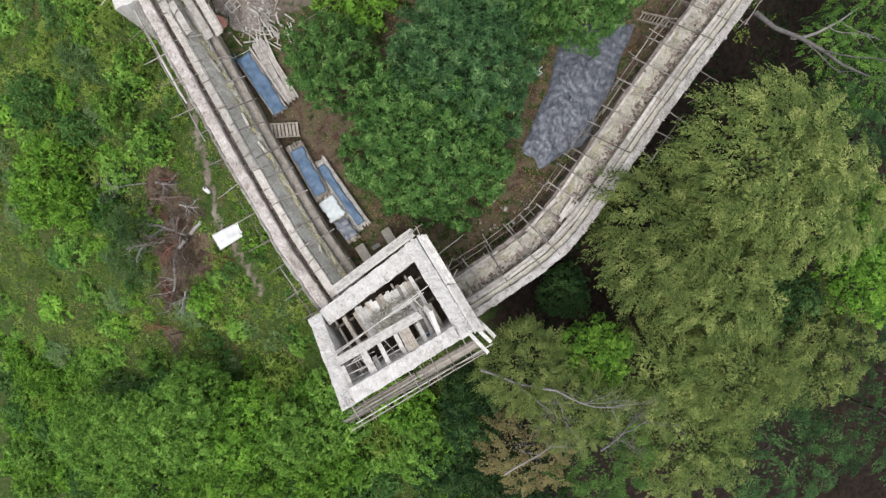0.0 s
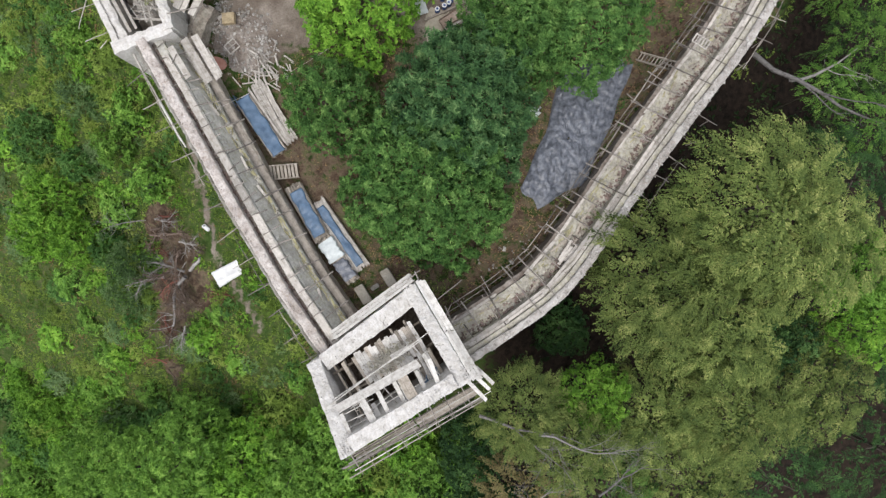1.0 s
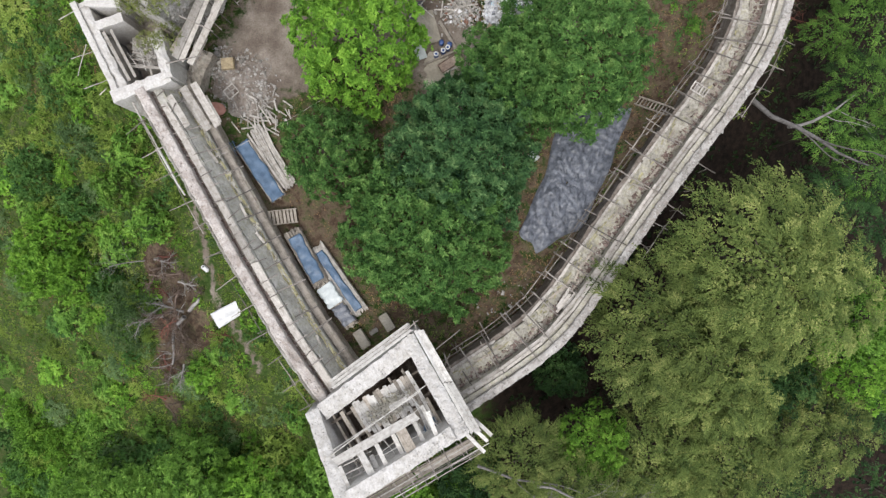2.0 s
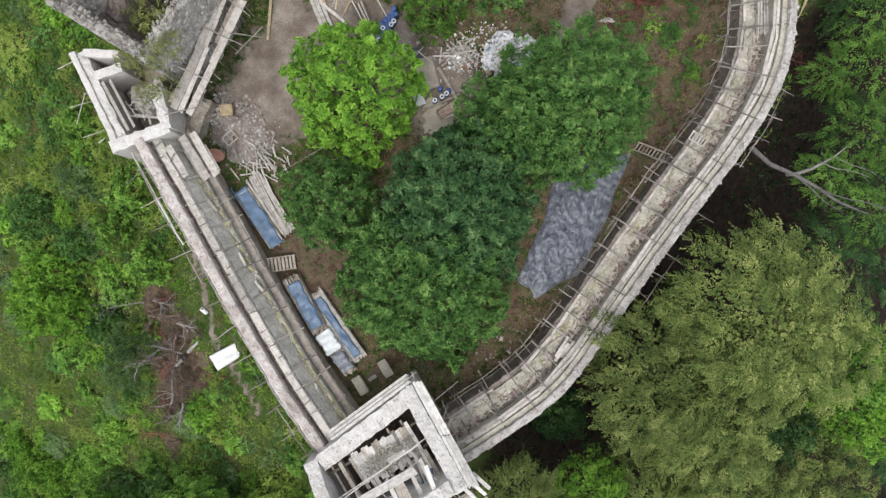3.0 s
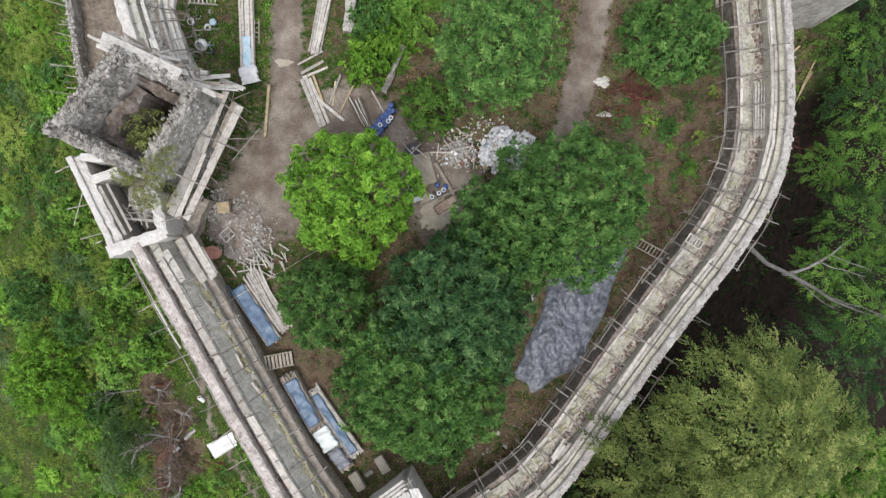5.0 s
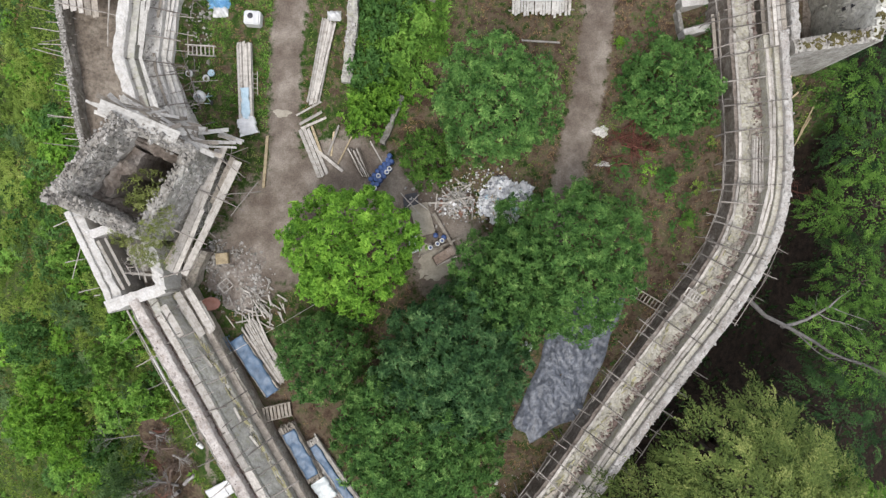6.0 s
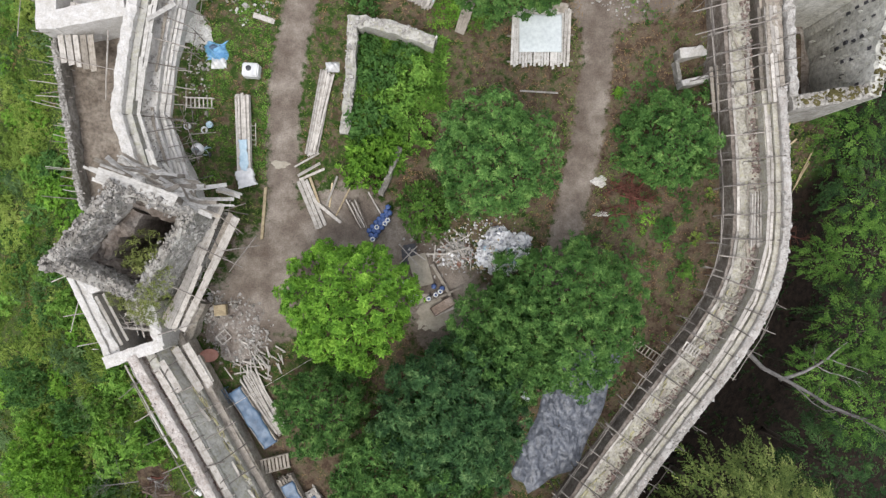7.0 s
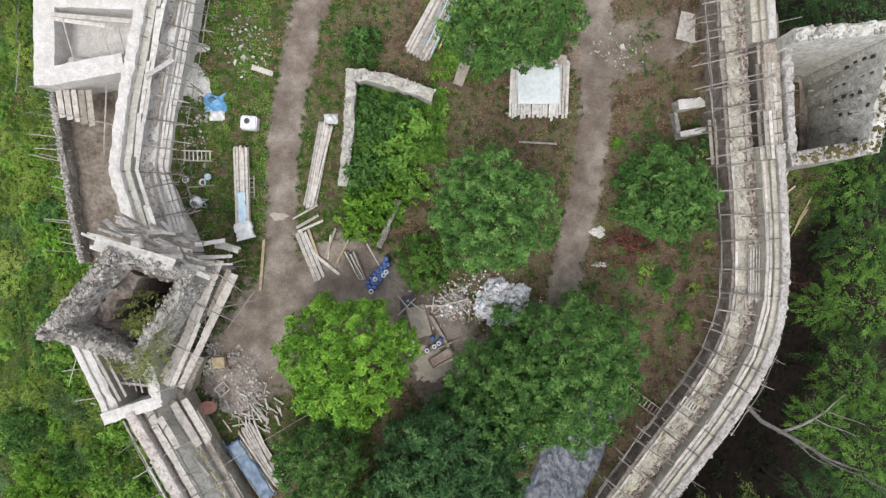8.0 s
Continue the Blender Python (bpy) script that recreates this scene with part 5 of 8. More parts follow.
def leaves_mesh(name, quads4, material):
    n = len(quads4)
    return mesh_of(name, quads4.reshape(-1, 3), np.arange(4 * n).reshape(n, 4), material)


def dome_height(x, y, rad, height, lc, lr):
    """The top of an uneven crown over its plan: a dome with a boss for each lobe."""
    q = np.clip(1 - (x * x + y * y) / (rad * rad), 0, 1)
    d2 = (x[:, None] - lc[None, :, 0]) ** 2 + (y[:, None] - lc[None, :, 1]) ** 2
    boss = (np.sqrt(np.clip(1 - d2 / lr[None] ** 2, 0, 1)) * lr[None] * 0.75).max(1)
    return height * 0.52 * q ** 0.65 + np.minimum(boss * 1.6, height * 0.48)


def dome_points(rad, height, lobes, n, r, fill=0.25, lobe_size=0.4):
    """Places and outward directions over an uneven, lobed crown: its top, its skirt and some inside."""
    a = 2.399 * np.arange(lobes) + r.uniform(-0.4, 0.4, lobes)
    q = np.sqrt((np.arange(lobes) + 0.4) / lobes) * 0.86
    lc = np.stack([q * np.cos(a) * rad, q * np.sin(a) * rad], 1)
    lr = rad * lobe_size * r.uniform(0.75, 1.15, lobes) * (8 / lobes) ** 0.3
    th, ph = r.uniform(0, 6.28, n), r.uniform(0, 6.28, 4)
    edge = rad * (0.95 + 0.09 * np.sin(3 * th + ph[0]) + 0.07 * np.sin(7 * th + ph[1]) + 0.05 * np.sin(13 * th + ph[2]))
    s = np.sqrt(r.uniform(0, 1, n))
    x, y = s * edge * np.cos(th), s * edge * np.sin(th)
    z = dome_height(x, y, rad * 1.02, height, lc, lr)
    e = 0.15
    nrm = unit(np.stack([z - dome_height(x + e, y, rad * 1.02, height, lc, lr), z - dome_height(x, y + e, rad * 1.02, height, lc, lr), np.full(n, e * 1.3)], 1))
    part_of = r.uniform(size=n)
    skirt, deep = part_of < 0.16, part_of > 1 - fill
    x[skirt], y[skirt] = (edge * np.cos(th))[skirt] * 0.95, (edge * np.sin(th))[skirt] * 0.95
    z[skirt] = r.uniform(-0.12, 0.3, skirt.sum()) * height
    nrm[skirt] = unit(np.stack([np.cos(th[skirt]), np.sin(th[skirt]), np.full(skirt.sum(), 0.4)], 1))
    z[deep] -= r.uniform(0.7, 1.5, deep.sum()) * min(1.0, rad * 0.25)
    return np.stack([x, y, z], 1), nrm


def thinned(pts, gap):
    """The places that stay when each keeps a gap to those before it."""
    keep, cells = [], {}
    for i, q in enumerate(pts):
        c = tuple((q / gap).astype(int))
        near = [k for a in (-1, 0, 1) for b in (-1, 0, 1) for d in (-1, 0, 1) for k in cells.get((c[0] + a, c[1] + b, c[2] + d), ())]
        if all(((pts[k] - q) ** 2).sum() > gap * gap for k in near):
            keep.append(i)
            cells.setdefault(c, []).append(i)
    return np.array(keep)


def rosette_crown(name, rad, height, material, seed, lobes=14, gap=0.56, leaves=26, leaf=0.28, slim=0.34, spread=0.16):
    """A broad-leaved crown of separate leaf whorls over a lobed dome."""
    r = np.random.default_rng(seed)
    c, nrm = dome_points(rad, height, lobes, int(60 * rad * rad), r, 0.3)
    k = thinned(c, gap)
    c, nrm = c[k], unit(nrm[k] + np.array([0, 0, 0.8]))
    c[:, 2] += r.normal(0, 0.45, len(c))
    n = len(c) * leaves
    ci = np.repeat(np.arange(len(c)), leaves)
    size = r.uniform(0.75, 1.2, len(c))[ci]
    t1, t2 = frames_for(nrm, r)
    phi = (np.tile(np.arange(leaves), len(c)) * 2.399 + r.normal(0, 0.3, n))[:, None]
    rise = r.uniform(-0.6, 1.25, n)[:, None]
    out = t1[ci] * np.cos(phi) + t2[ci] * np.sin(phi)
    along = unit(out * np.cos(rise) + nrm[ci] * np.sin(rise))
    face = unit(nrm[ci] - along * (along * nrm[ci]).sum(1)[:, None] + r.normal(0, 0.15, (n, 3)))
    base = c[ci] + out * (spread * size * r.uniform(0.0, 1.0, n))[:, None] + nrm[ci] * r.normal(0, 0.06, n)[:, None]
    ln = leaf * r.uniform(0.7, 1.2, n) * size
    return leaves_mesh(name, np.concatenate([leaf_quads(base, along, face, ln, ln * slim), filling(rad, height, lobes, r, seed)]), material)


def filling(rad, height, lobes, r, seed, deep=(1.3, 2.6), share=80):
    """Loose larger leaves well inside a crown, so that one cannot look through it."""
    c, nrm = dome_points(rad * 0.9, height, lobes, int(share * rad * rad), np.random.default_rng(seed), 0.0)
    c[:, 2] -= r.uniform(*deep, len(c))
    up = unit(nrm + np.array([0, 0, 0.8]) + r.normal(0, 0.35, c.shape))
    along, _ = frames_for(up, r)
    ln = 0.36 * r.uniform(0.7, 1.3, len(c))
    return leaf_quads(c, along, up, ln, ln * 0.6)


def blob_crown(name, rad, height, material, seed, lobes=14, gap=0.92, blob=0.6, leaves=140, leaf=0.23, slim=0.5, stagger=0.5, deep=(1.3, 2.6), share=80):
    """A crown of leafy tufts: twigs that fan out of each tuft and carry leaf whorls at their tips, with deep gaps between the tufts."""
    r = np.random.default_rng(seed)
    c, nrm = dome_points(rad, height, lobes, int(60 * rad * rad), r, 0.3)
    k = thinned(c, gap)
    c, nrm = c[k], unit(nrm[k] + np.array([0, 0, 0.7]))
    c[:, 2] += r.normal(0, stagger, len(c))
    per = 9
    tips = max(6, leaves // per)
    ti = np.repeat(np.arange(len(c)), tips)
    size = (blob * r.uniform(0.6, 1.3, len(c)))[ti]
    axis = unit(r.normal(size=(len(ti), 3)) + nrm[ti] * 0.9)
    tip = c[ti] + axis * (size * r.uniform(0.55, 1.1, len(ti)))[:, None]
    axis = unit(axis + nrm[ti] * 0.5)
    n = len(ti) * per
    ci = np.repeat(np.arange(len(ti)), per)
    t1, t2 = frames_for(axis, r)
    phi = (np.tile(np.arange(per), len(ti)) * 2.399 + r.normal(0, 0.35, n))[:, None]
    rise = r.uniform(-0.35, 0.9, n)[:, None]
    out = t1[ci] * np.cos(phi) + t2[ci] * np.sin(phi)
    along = unit(out * np.cos(rise) + axis[ci] * np.sin(rise))
    face = unit(axis[ci] - along * (along * axis[ci]).sum(1)[:, None] + r.normal(0, 0.2, (n, 3)))
    base = tip[ci] - axis[ci] * (0.25 * leaf * r.uniform(0, 1, n))[:, None]
    ln = leaf * r.uniform(0.65, 1.35, n)
    return leaves_mesh(name, np.concatenate([leaf_quads(base, along, face, ln, ln * slim), filling(rad, height, lobes, r, seed, deep, share)]), material)


def plume_crown(name, rad, height, material, seed, gap=0.8, length=(1.1, 2.1), twigs=13, leaves=7, leaf=0.2, lobes=12, droop=0.45, share=60):
    """A crown of feathery plumes over a lobed dome: each arches outwards from the crown, droops at its tip and carries leafy twigs to both sides."""
    r = np.random.default_rng(seed)
    c, nrm = dome_points(rad * 0.88, height, lobes, int(40 * rad * rad), r, 0.15, 0.5)
    k = thinned(c, gap)
    c, nrm = c[k], nrm[k]
    c[:, 2] += r.normal(0, 0.45, len(c))
    sway = r.uniform(0, 6.28)
    chunks = [filling(rad, height, lobes, r, seed, (1.2, 2.4), share)]
    s = np.linspace(0.1, 1.0, leaves)
    fl = np.where(np.arange(leaves) % 2, 1.0, -1.0)[None, :, None]
    for p, n in zip(c, nrm):
        ln = r.uniform(*length)
        out = np.array([n[0], n[1], 0]) * 0.9 + np.array([p[0], p[1], 0]) / rad * 0.7 + 0.35 * np.array([math.cos(sway), math.sin(sway), 0]) + np.append(r.normal(0, 0.3, 2), 0)
        head = unit(out + np.array([0, 0, 0.3 + 0.3 * n[2]]))
        side = unit(np.cross(head, np.array([0, 0, 1.0])))
        q = np.linspace(0.1, 1.0, twigs)
        axis = p + ln * q[:, None] * head + side * (r.normal(0, 0.22) * ln * q ** 2)[:, None]
        axis[:, 2] -= droop * ln * q ** 2.2
        ahead = unit(np.gradient(axis, axis=0))
        sg = np.where(np.arange(twigs) % 2, 1.0, -1.0)
        swing = r.normal(0.7, 0.15, twigs)
        tl = (0.25 + 0.75 * np.sin(np.pi * np.linspace(0.25, 0.95, twigs))) * r.uniform(0.7, 1.2, twigs) * 0.29 * ln
        tl[-1], swing[-1] = 0.3 * ln, 0.03
        td = unit(ahead * np.cos(swing)[:, None] + side * (sg * np.sin(swing))[:, None])
        base = axis[:, None] + td[:, None] * (tl[:, None] * s)[..., None]
        base[..., 2] -= 0.45 * tl[:, None] * s ** 1.6
        tdr = np.repeat(td[:, None], leaves, 1)
        lat = unit(np.cross(tdr, np.array([0, 0, 1.0])))
        along = unit(tdr + lat * fl * 0.5 + r.normal(0, 0.2, tdr.shape)).reshape(-1, 3)
        base = base.reshape(-1, 3) + r.normal(0, 0.025, (twigs * leaves, 3))
        face = unit(np.array([0, 0, 1.0]) + r.normal(0, 0.3, along.shape))
        size = leaf * r.uniform(0.7, 1.3, len(base))
        chunks.append(leaf_quads(base, along, face, size, size * 0.45))
    return leaves_mesh(name, np.concatenate(chunks), material)


def fine_crown(name, rad, height, material, seed, lobes=9, count=1250, leaf=0.26, slim=0.55, per=8):
    """A shrub: leafy sprigs, each a small whorl of leaves, over a lobed mound, with gaps between them."""
    r = np.random.default_rng(seed)
    c, nrm = dome_points(rad, height, lobes, max(12, count // per), r, 0.25)
    c[:, 2] += r.normal(0, 0.1 * rad, len(c))
    axis = unit(nrm + np.array([0, 0, 0.7]) + r.normal(0, 0.35, c.shape))
    n = len(c) * per
    ci = np.repeat(np.arange(len(c)), per)
    t1, t2 = frames_for(axis, r)
    phi = (np.tile(np.arange(per), len(c)) * 2.399 + r.normal(0, 0.4, n))[:, None]
    rise = r.uniform(-0.4, 1.0, n)[:, None]
    out = t1[ci] * np.cos(phi) + t2[ci] * np.sin(phi)
    along = unit(out * np.cos(rise) + axis[ci] * np.sin(rise))
    face = unit(axis[ci] - along * (along * axis[ci]).sum(1)[:, None] + r.normal(0, 0.25, (n, 3)))
    base = c[ci] + axis[ci] * (leaf * r.uniform(-0.9, 0.6, n))[:, None]
    ln = leaf * r.uniform(0.6, 1.4, n) * r.uniform(0.75, 1.25, len(c))[ci]
    return leaves_mesh(name, leaf_quads(base, along, face, ln, ln * slim), material)


def tube_mesh(name, pts, radii, material, sides=7):
    """A tapering round limb through some places."""
    v, f = [], []
    pts = np.array(pts, float)
    for i, (q, rad) in enumerate(zip(pts, radii)):
        d = unit(pts[min(i + 1, len(pts) - 1)] - pts[max(i - 1, 0)])
        a = unit(np.cross(d, [0.3, 0.9, 0.31]))
        b = np.cross(d, a)
        for j in range(sides):
            t = 2 * math.pi * j / sides
            v.append(q + rad * (a * math.cos(t) + b * math.sin(t)))
    for i in range(len(pts) - 1):
        for j in range(sides):
            k = (j + 1) % sides
            f.append((i * sides + j, i * sides + k, (i + 1) * sides + k, (i + 1) * sides + j))
    return mesh_of(name, v, f, material, True)


def limbed(reach, r0, seed, limbs=7):
    """A trunk of unit height, to be stretched by its tree, and limbs that start from its upper end."""
    r = np.random.default_rng(seed)
    zs = np.linspace(0, 1, 6)
    wob = np.cumsum(r.normal(0, 0.05, (6, 2)), 0) * r0 * 4
    wob -= wob[0]
    made = [tube_mesh("trunk", np.column_stack([wob, zs]), r0 * np.linspace(1.15, 0.4, 6), M_BARK)]
    for i in range(limbs):
        a = 2.399 * i + r.uniform(-0.3, 0.3)
        ln = reach * r.uniform(0.7, 1.0)
        d = np.array([math.cos(a), math.sin(a), r.uniform(0.15, 0.5)])
        pts = [np.array([wob[-1, 0], wob[-1, 1], -0.25 * i * reach / limbs]) + d * ln * q + np.array([0, 0, 0.1 * ln * q * q]) + r.normal(0, 0.04 * ln * q, 3) for q in (0, 0.33, 0.66, 1.0)]
        made.append(tube_mesh("limb", pts, r0 * np.array([0.42, 0.3, 0.18, 0.06]), M_BARK, 5))
    return made


def tree(name, x, y, top, rad, crown, wood, crown_h, label, category="tree", group="", turn=0.0, size=1.0):
    """A tree at its foot on the ground: a trunk with limbs, and the crown on it; heights by the top."""
    z = gz(x, y) - 0.1
    ob = thing(name, label, category, group, (x, y, z))
    base = top - z - crown_h * size
    h = max(base + crown_h * size * 0.3, 0.3)
    trunk = part("trunk", wood[0], ob, m=Matrix.Rotation(turn, 4, "Z") @ Matrix.Diagonal((size, size, h, 1)))
    for w in wood[1:]:
        part("limb", w, trunk, m=Matrix.Translation((0, 0, 1)) @ Matrix.Diagonal((1, 1, size / h, 1)))
    part("crown", crown, ob, m=Matrix.Translation((0, 0, base)) @ Matrix.Rotation(turn, 4, "Z") @ Matrix.Diagonal((size, size, size, 1)))
    return ob


# trees of the yard
def yard_tree(x, y, top, rad, h, mat, seed, label, make=blob_crown, **kw):
    me = make("crown", rad, h, mat, seed, **kw)
    tree("broadleaf_tree", x, y, top, rad, me, limbed(rad * 0.7, 0.2, seed), h, label, group="yard trees")


yard_tree(-6.0, 21.6, 10.1, 4.6, 7.5, L_BRIGHT, 11, "bright green round-crowned tree in the yard", blob=0.6, gap=1.08, leaves=170, leaf=0.26)
yard_tree(1.6, 13.8, 10.4, 5.5, 8.1, L_WALNUT, 12, "dark green walnut tree with whorled leaves", gap=0.92, blob=0.56, leaves=135, leaf=0.28, slim=0.34, stagger=0.55, lobes=20, deep=(1.0, 2.2), share=110)
yard_tree(-0.9, 8.0, 8.3, 6.2, 7.5, L_YARD, 13, "broad green tree beside the corner tower", gap=0.95, blob=0.58, leaves=135, leaf=0.27, slim=0.36, stagger=0.5, lobes=22, deep=(1.0, 2.2), share=110)
yard_tree(-8.2, 13.7, 6.9, 3.3, 5.2, L_YARD, 14, "small dark green tree beside the wall", gap=0.9, blob=0.52, leaves=120, leaf=0.25, slim=0.36, lobes=10, share=110)
yard_tree(9.8, 20.9, 9.7, 5.6, 8.1, L_YARD, 15, "large green tree shading the tarpaulin", gap=0.98, blob=0.6, leaves=190, leaf=0.21, slim=0.38, lobes=18, deep=(1.0, 2.2), share=110)
yard_tree(5.6, 19.1, 8.3, 4.4, 6.0, L_YARD, 16, "green tree grown into its neighbour", gap=0.98, blob=0.6, leaves=190, leaf=0.21, slim=0.38, lobes=18, deep=(1.0, 2.2), share=110)
yard_tree(4.4, 32.3, 9.3, 4.3, 6.5, L_YARD, 17, "green tree with fine leaves by the track", gap=0.98, blob=0.6, leaves=190, leaf=0.21, slim=0.38, lobes=18, deep=(1.0, 2.2), share=110)
yard_tree(17.9, 33.9, 5.5, 3.5, 4.9, L_YARD, 18, "spreading low green tree beside the wall", gap=0.98, blob=0.6, leaves=190, leaf=0.21, slim=0.38, lobes=18, deep=(1.0, 2.2), share=110)
yard_tree(5.8, 47.4, 9.2, 4.9, 7.2, L_YARD, 19, "big leafy tree behind the shed", gap=0.98, blob=0.6, leaves=190, leaf=0.21, slim=0.38, lobes=18, deep=(1.0, 2.2), share=110)
yard_tree(-0.4, 28.7, 3.0, 2.3, 3.1, L_SPRAYBRIGHT, 20, "young green tree with long leaves in the yard", rosette_crown, lobes=7, gap=0.6, leaves=26, leaf=0.36)

# the wood east and south of the wall
SPRAYS = [plume_crown("crown", 5.0, 8.0, L_OLIVE, 31, 0.88, (1.4, 2.4), 15, 7, 0.19, 12, 0.5, 75), plume_crown("crown", 5.0, 8.0, L_OLIVE, 32, 0.9, (1.4, 2.4), 15, 7, 0.19, 16, 0.6, 75),
          plume_crown("crown", 5.0, 8.0, L_FOREST, 33, 1.25, (1.4, 2.6), leaf=0.23, lobes=18, share=18), plume_crown("crown", 5.0, 9.0, L_FOREST, 34, 1.3, (1.4, 2.6), leaf=0.23, lobes=20, droop=0.6, share=18),
          plume_crown("crown", 5.0, 8.0, L_SPRAY, 36, 1.25, (1.3, 2.3), leaf=0.24, lobes=16, share=20), plume_crown("crown", 5.0, 8.0, L_BROWN, 37, 1.1, leaf=0.22, share=30),
          plume_crown("crown", 5.0, 8.0, L_SPRAYBRIGHT, 38, 1.35, (1.4, 2.6), 14, 7, 0.23, 16, 0.5, 25)]
SPRAY_TRUNK = limbed(2.4, 0.3, 35, 4)
BLOBS = [blob_crown("crown", 4.0, 5.5, L_FOREST, 41, gap=1.2, blob=0.75, leaves=150, leaf=0.26, stagger=0.8), blob_crown("crown", 4.0, 5.0, L_SLOPE, 42, gap=1.15, blob=0.72, leaves=150, leaf=0.25, stagger=0.7),
         blob_crown("crown", 4.0, 5.0, L_BROWN, 43, gap=1.0, blob=0.58, leaves=95, leaf=0.21), blob_crown("crown", 4.0, 5.0, L_BRIGHT, 44, gap=1.2, blob=0.75, leaves=150, leaf=0.25, stagger=0.7)]


def wood_tree(x, y, top, rad, crown, label, seed):
    spray = crown in SPRAYS
    own, h = (5.0, 8.0) if spray else (4.0, 5.2)
    tree("conifer" if spray else "broadleaf_tree", x, y, top, rad, crown, SPRAY_TRUNK, h, label, "tree", "wood below the wall", seed * 1.7, rad / own)


OLIVE_L, GREEN_L, DARK_L = "tall tree with feathery olive-green boughs", "green broadleaf tree below the wall", "tall dark green feathered conifer in the wood"
for i, (x, y, top, rad, kind) in enumerate([
        (16.0, 1.1, 10.0, 4.9, 0), (19.4, -1.6, 9.6, 4.6, 1), (21.6, 6.0, 12.6, 5.0, 0), (26.2, 3.6, 9.5, 4.6, 1), (29.5, -7.5, 3.2, 5.0, 1), (16.8, -9.6, 5.0, 4.2, 1),
        (22.5, -8.6, 5.5, 4.6, 0), (31.5, 8.5, 5.0, 3.8, 2), (5.6, -8.4, 7.6, 3.0, 0), (9.6, -11.6, 6.4, 3.2, 1), (6.4, -15.0, 4.6, 3.4, 5), (36.6, 29.6, -1.0, 2.4, 6), (36.5, 13.0, 1.0, 4.0, 3),
        (37.0, 32.0, 0.0, 4.0, 2), (37.0, 20.0, 0.5, 3.8, 3), (13.0, -16.0, 3.0, 4.0, 4), (20.0, -15.5, 2.0, 4.8, 0), (28.0, -16.5, 1.0, 5.0, 3), (36.0, -3.0, 2.0, 5.0, 3), (37.5, -14.0, 0.0, 5.0, 2),
        (30.4, 16.0, 1.6, 1.8, 6), (33.2, 12.8, 3.0, 2.2, 6), (33.4, 19.2, 2.2, 2.5, 6), (37.0, 16.4, 2.0, 2.6, 6), (32.9, 24.9, -2.0, 1.8, 6), (35.0, 35.2, -1.0, 2.6, 6), (36.4, 25.4, 0.0, 3.0, 6),
        (35.0, 48.0, 1.0, 4.0, 2), (38.0, 41.0, 0.0, 4.0, 3), (29.5, 52.0, 2.0, 4.0, 3)]):
    wood_tree(x, y, top, rad, SPRAYS[kind], (OLIVE_L, OLIVE_L, DARK_L, DARK_L, "mid-green tree with feathery boughs", "dying brownish tree with feathery boughs", "light green tree with open feathery boughs")[kind], i)
for i, (x, y, top, rad, kind) in enumerate([
        (11.4, -7.8, 4.6, 2.6, 3), (2.6, -13.0, 1.0, 3.0, 0), (-1.8, -16.5, -2.0, 3.2, 1), 
        (10.2, -3.6, -1.5, 2.2, 0), (31.5, 1.5, 5.0, 3.2, 1), (32.4, -2.5, 4.0, 3.0, 3), (26.5, -4.2, 2.0, 2.8, 0),
        (1.0, -19.0, -3.0, 3.6, 0), (7.0, -21.0, 0.0, 4.0, 0),
        (-21.6, -14.6, -0.6, 4.2, 1), (-17.2, -15.2, -1.4, 3.6, 3), (-26.6, -16.0, -3.4, 3.6, 1), (-19.0, -20.0, -3.0, 4.4, 3), (-12.4, -15.4, -1.2, 3.4, 1), (-11.0, -20.5, -4.0, 4.0, 3), (-27.0, -22.0, -6.0, 4.4, 1), (-34.0, -18.0, -9.0, 3.8, 1)]):
    wood_tree(x, y, top, rad, BLOBS[kind], "dying brown-leaved tree among green ones" if kind == 2 else GREEN_L if x > -5 else "full green tree on the lower slope", i + 3)

# shrubs and low trees on the western slope
SHRUBS = [fine_crown("crown", 1.6, 1.3, L_SLOPE, 51, 9, 1100, 0.26), fine_crown("crown", 1.6, 1.2, L_BRIGHT, 52, 8, 1100, 0.26), fine_crown("crown", 1.6, 1.5, L_MID, 53, 10, 1100, 0.26),
          fine_crown("crown", 1.6, 1.2, L_WILLOW, 54, 9, 1200, 0.25, 0.3), fine_crown("crown", 1.6, 1.1, L_GRASS, 55, 11, 1100, 0.27, 0.26)]
BIG_SHRUBS = [fine_crown("crown", 3.2, 3.2, L_SLOPE, 57, 18, 3000, 0.3), fine_crown("crown", 3.2, 3.2, L_BRIGHT, 58, 18, 3200, 0.3), fine_crown("crown", 3.2, 3.2, L_MID, 59, 18, 3000, 0.3),
              fine_crown("crown", 3.2, 3.2, L_WILLOW, 60, 18, 3200, 0.3, 0.3)]
SHRUB_STEM = limbed(0.8, 0.05, 56, 0)[0]
SHRUB_WORDS = ["dense green shrub on the slope", "bright yellow-green bush on the slope", "dark green bush on the slope", "pale grey-green willowy bush", "low bramble mound among tall grass"]


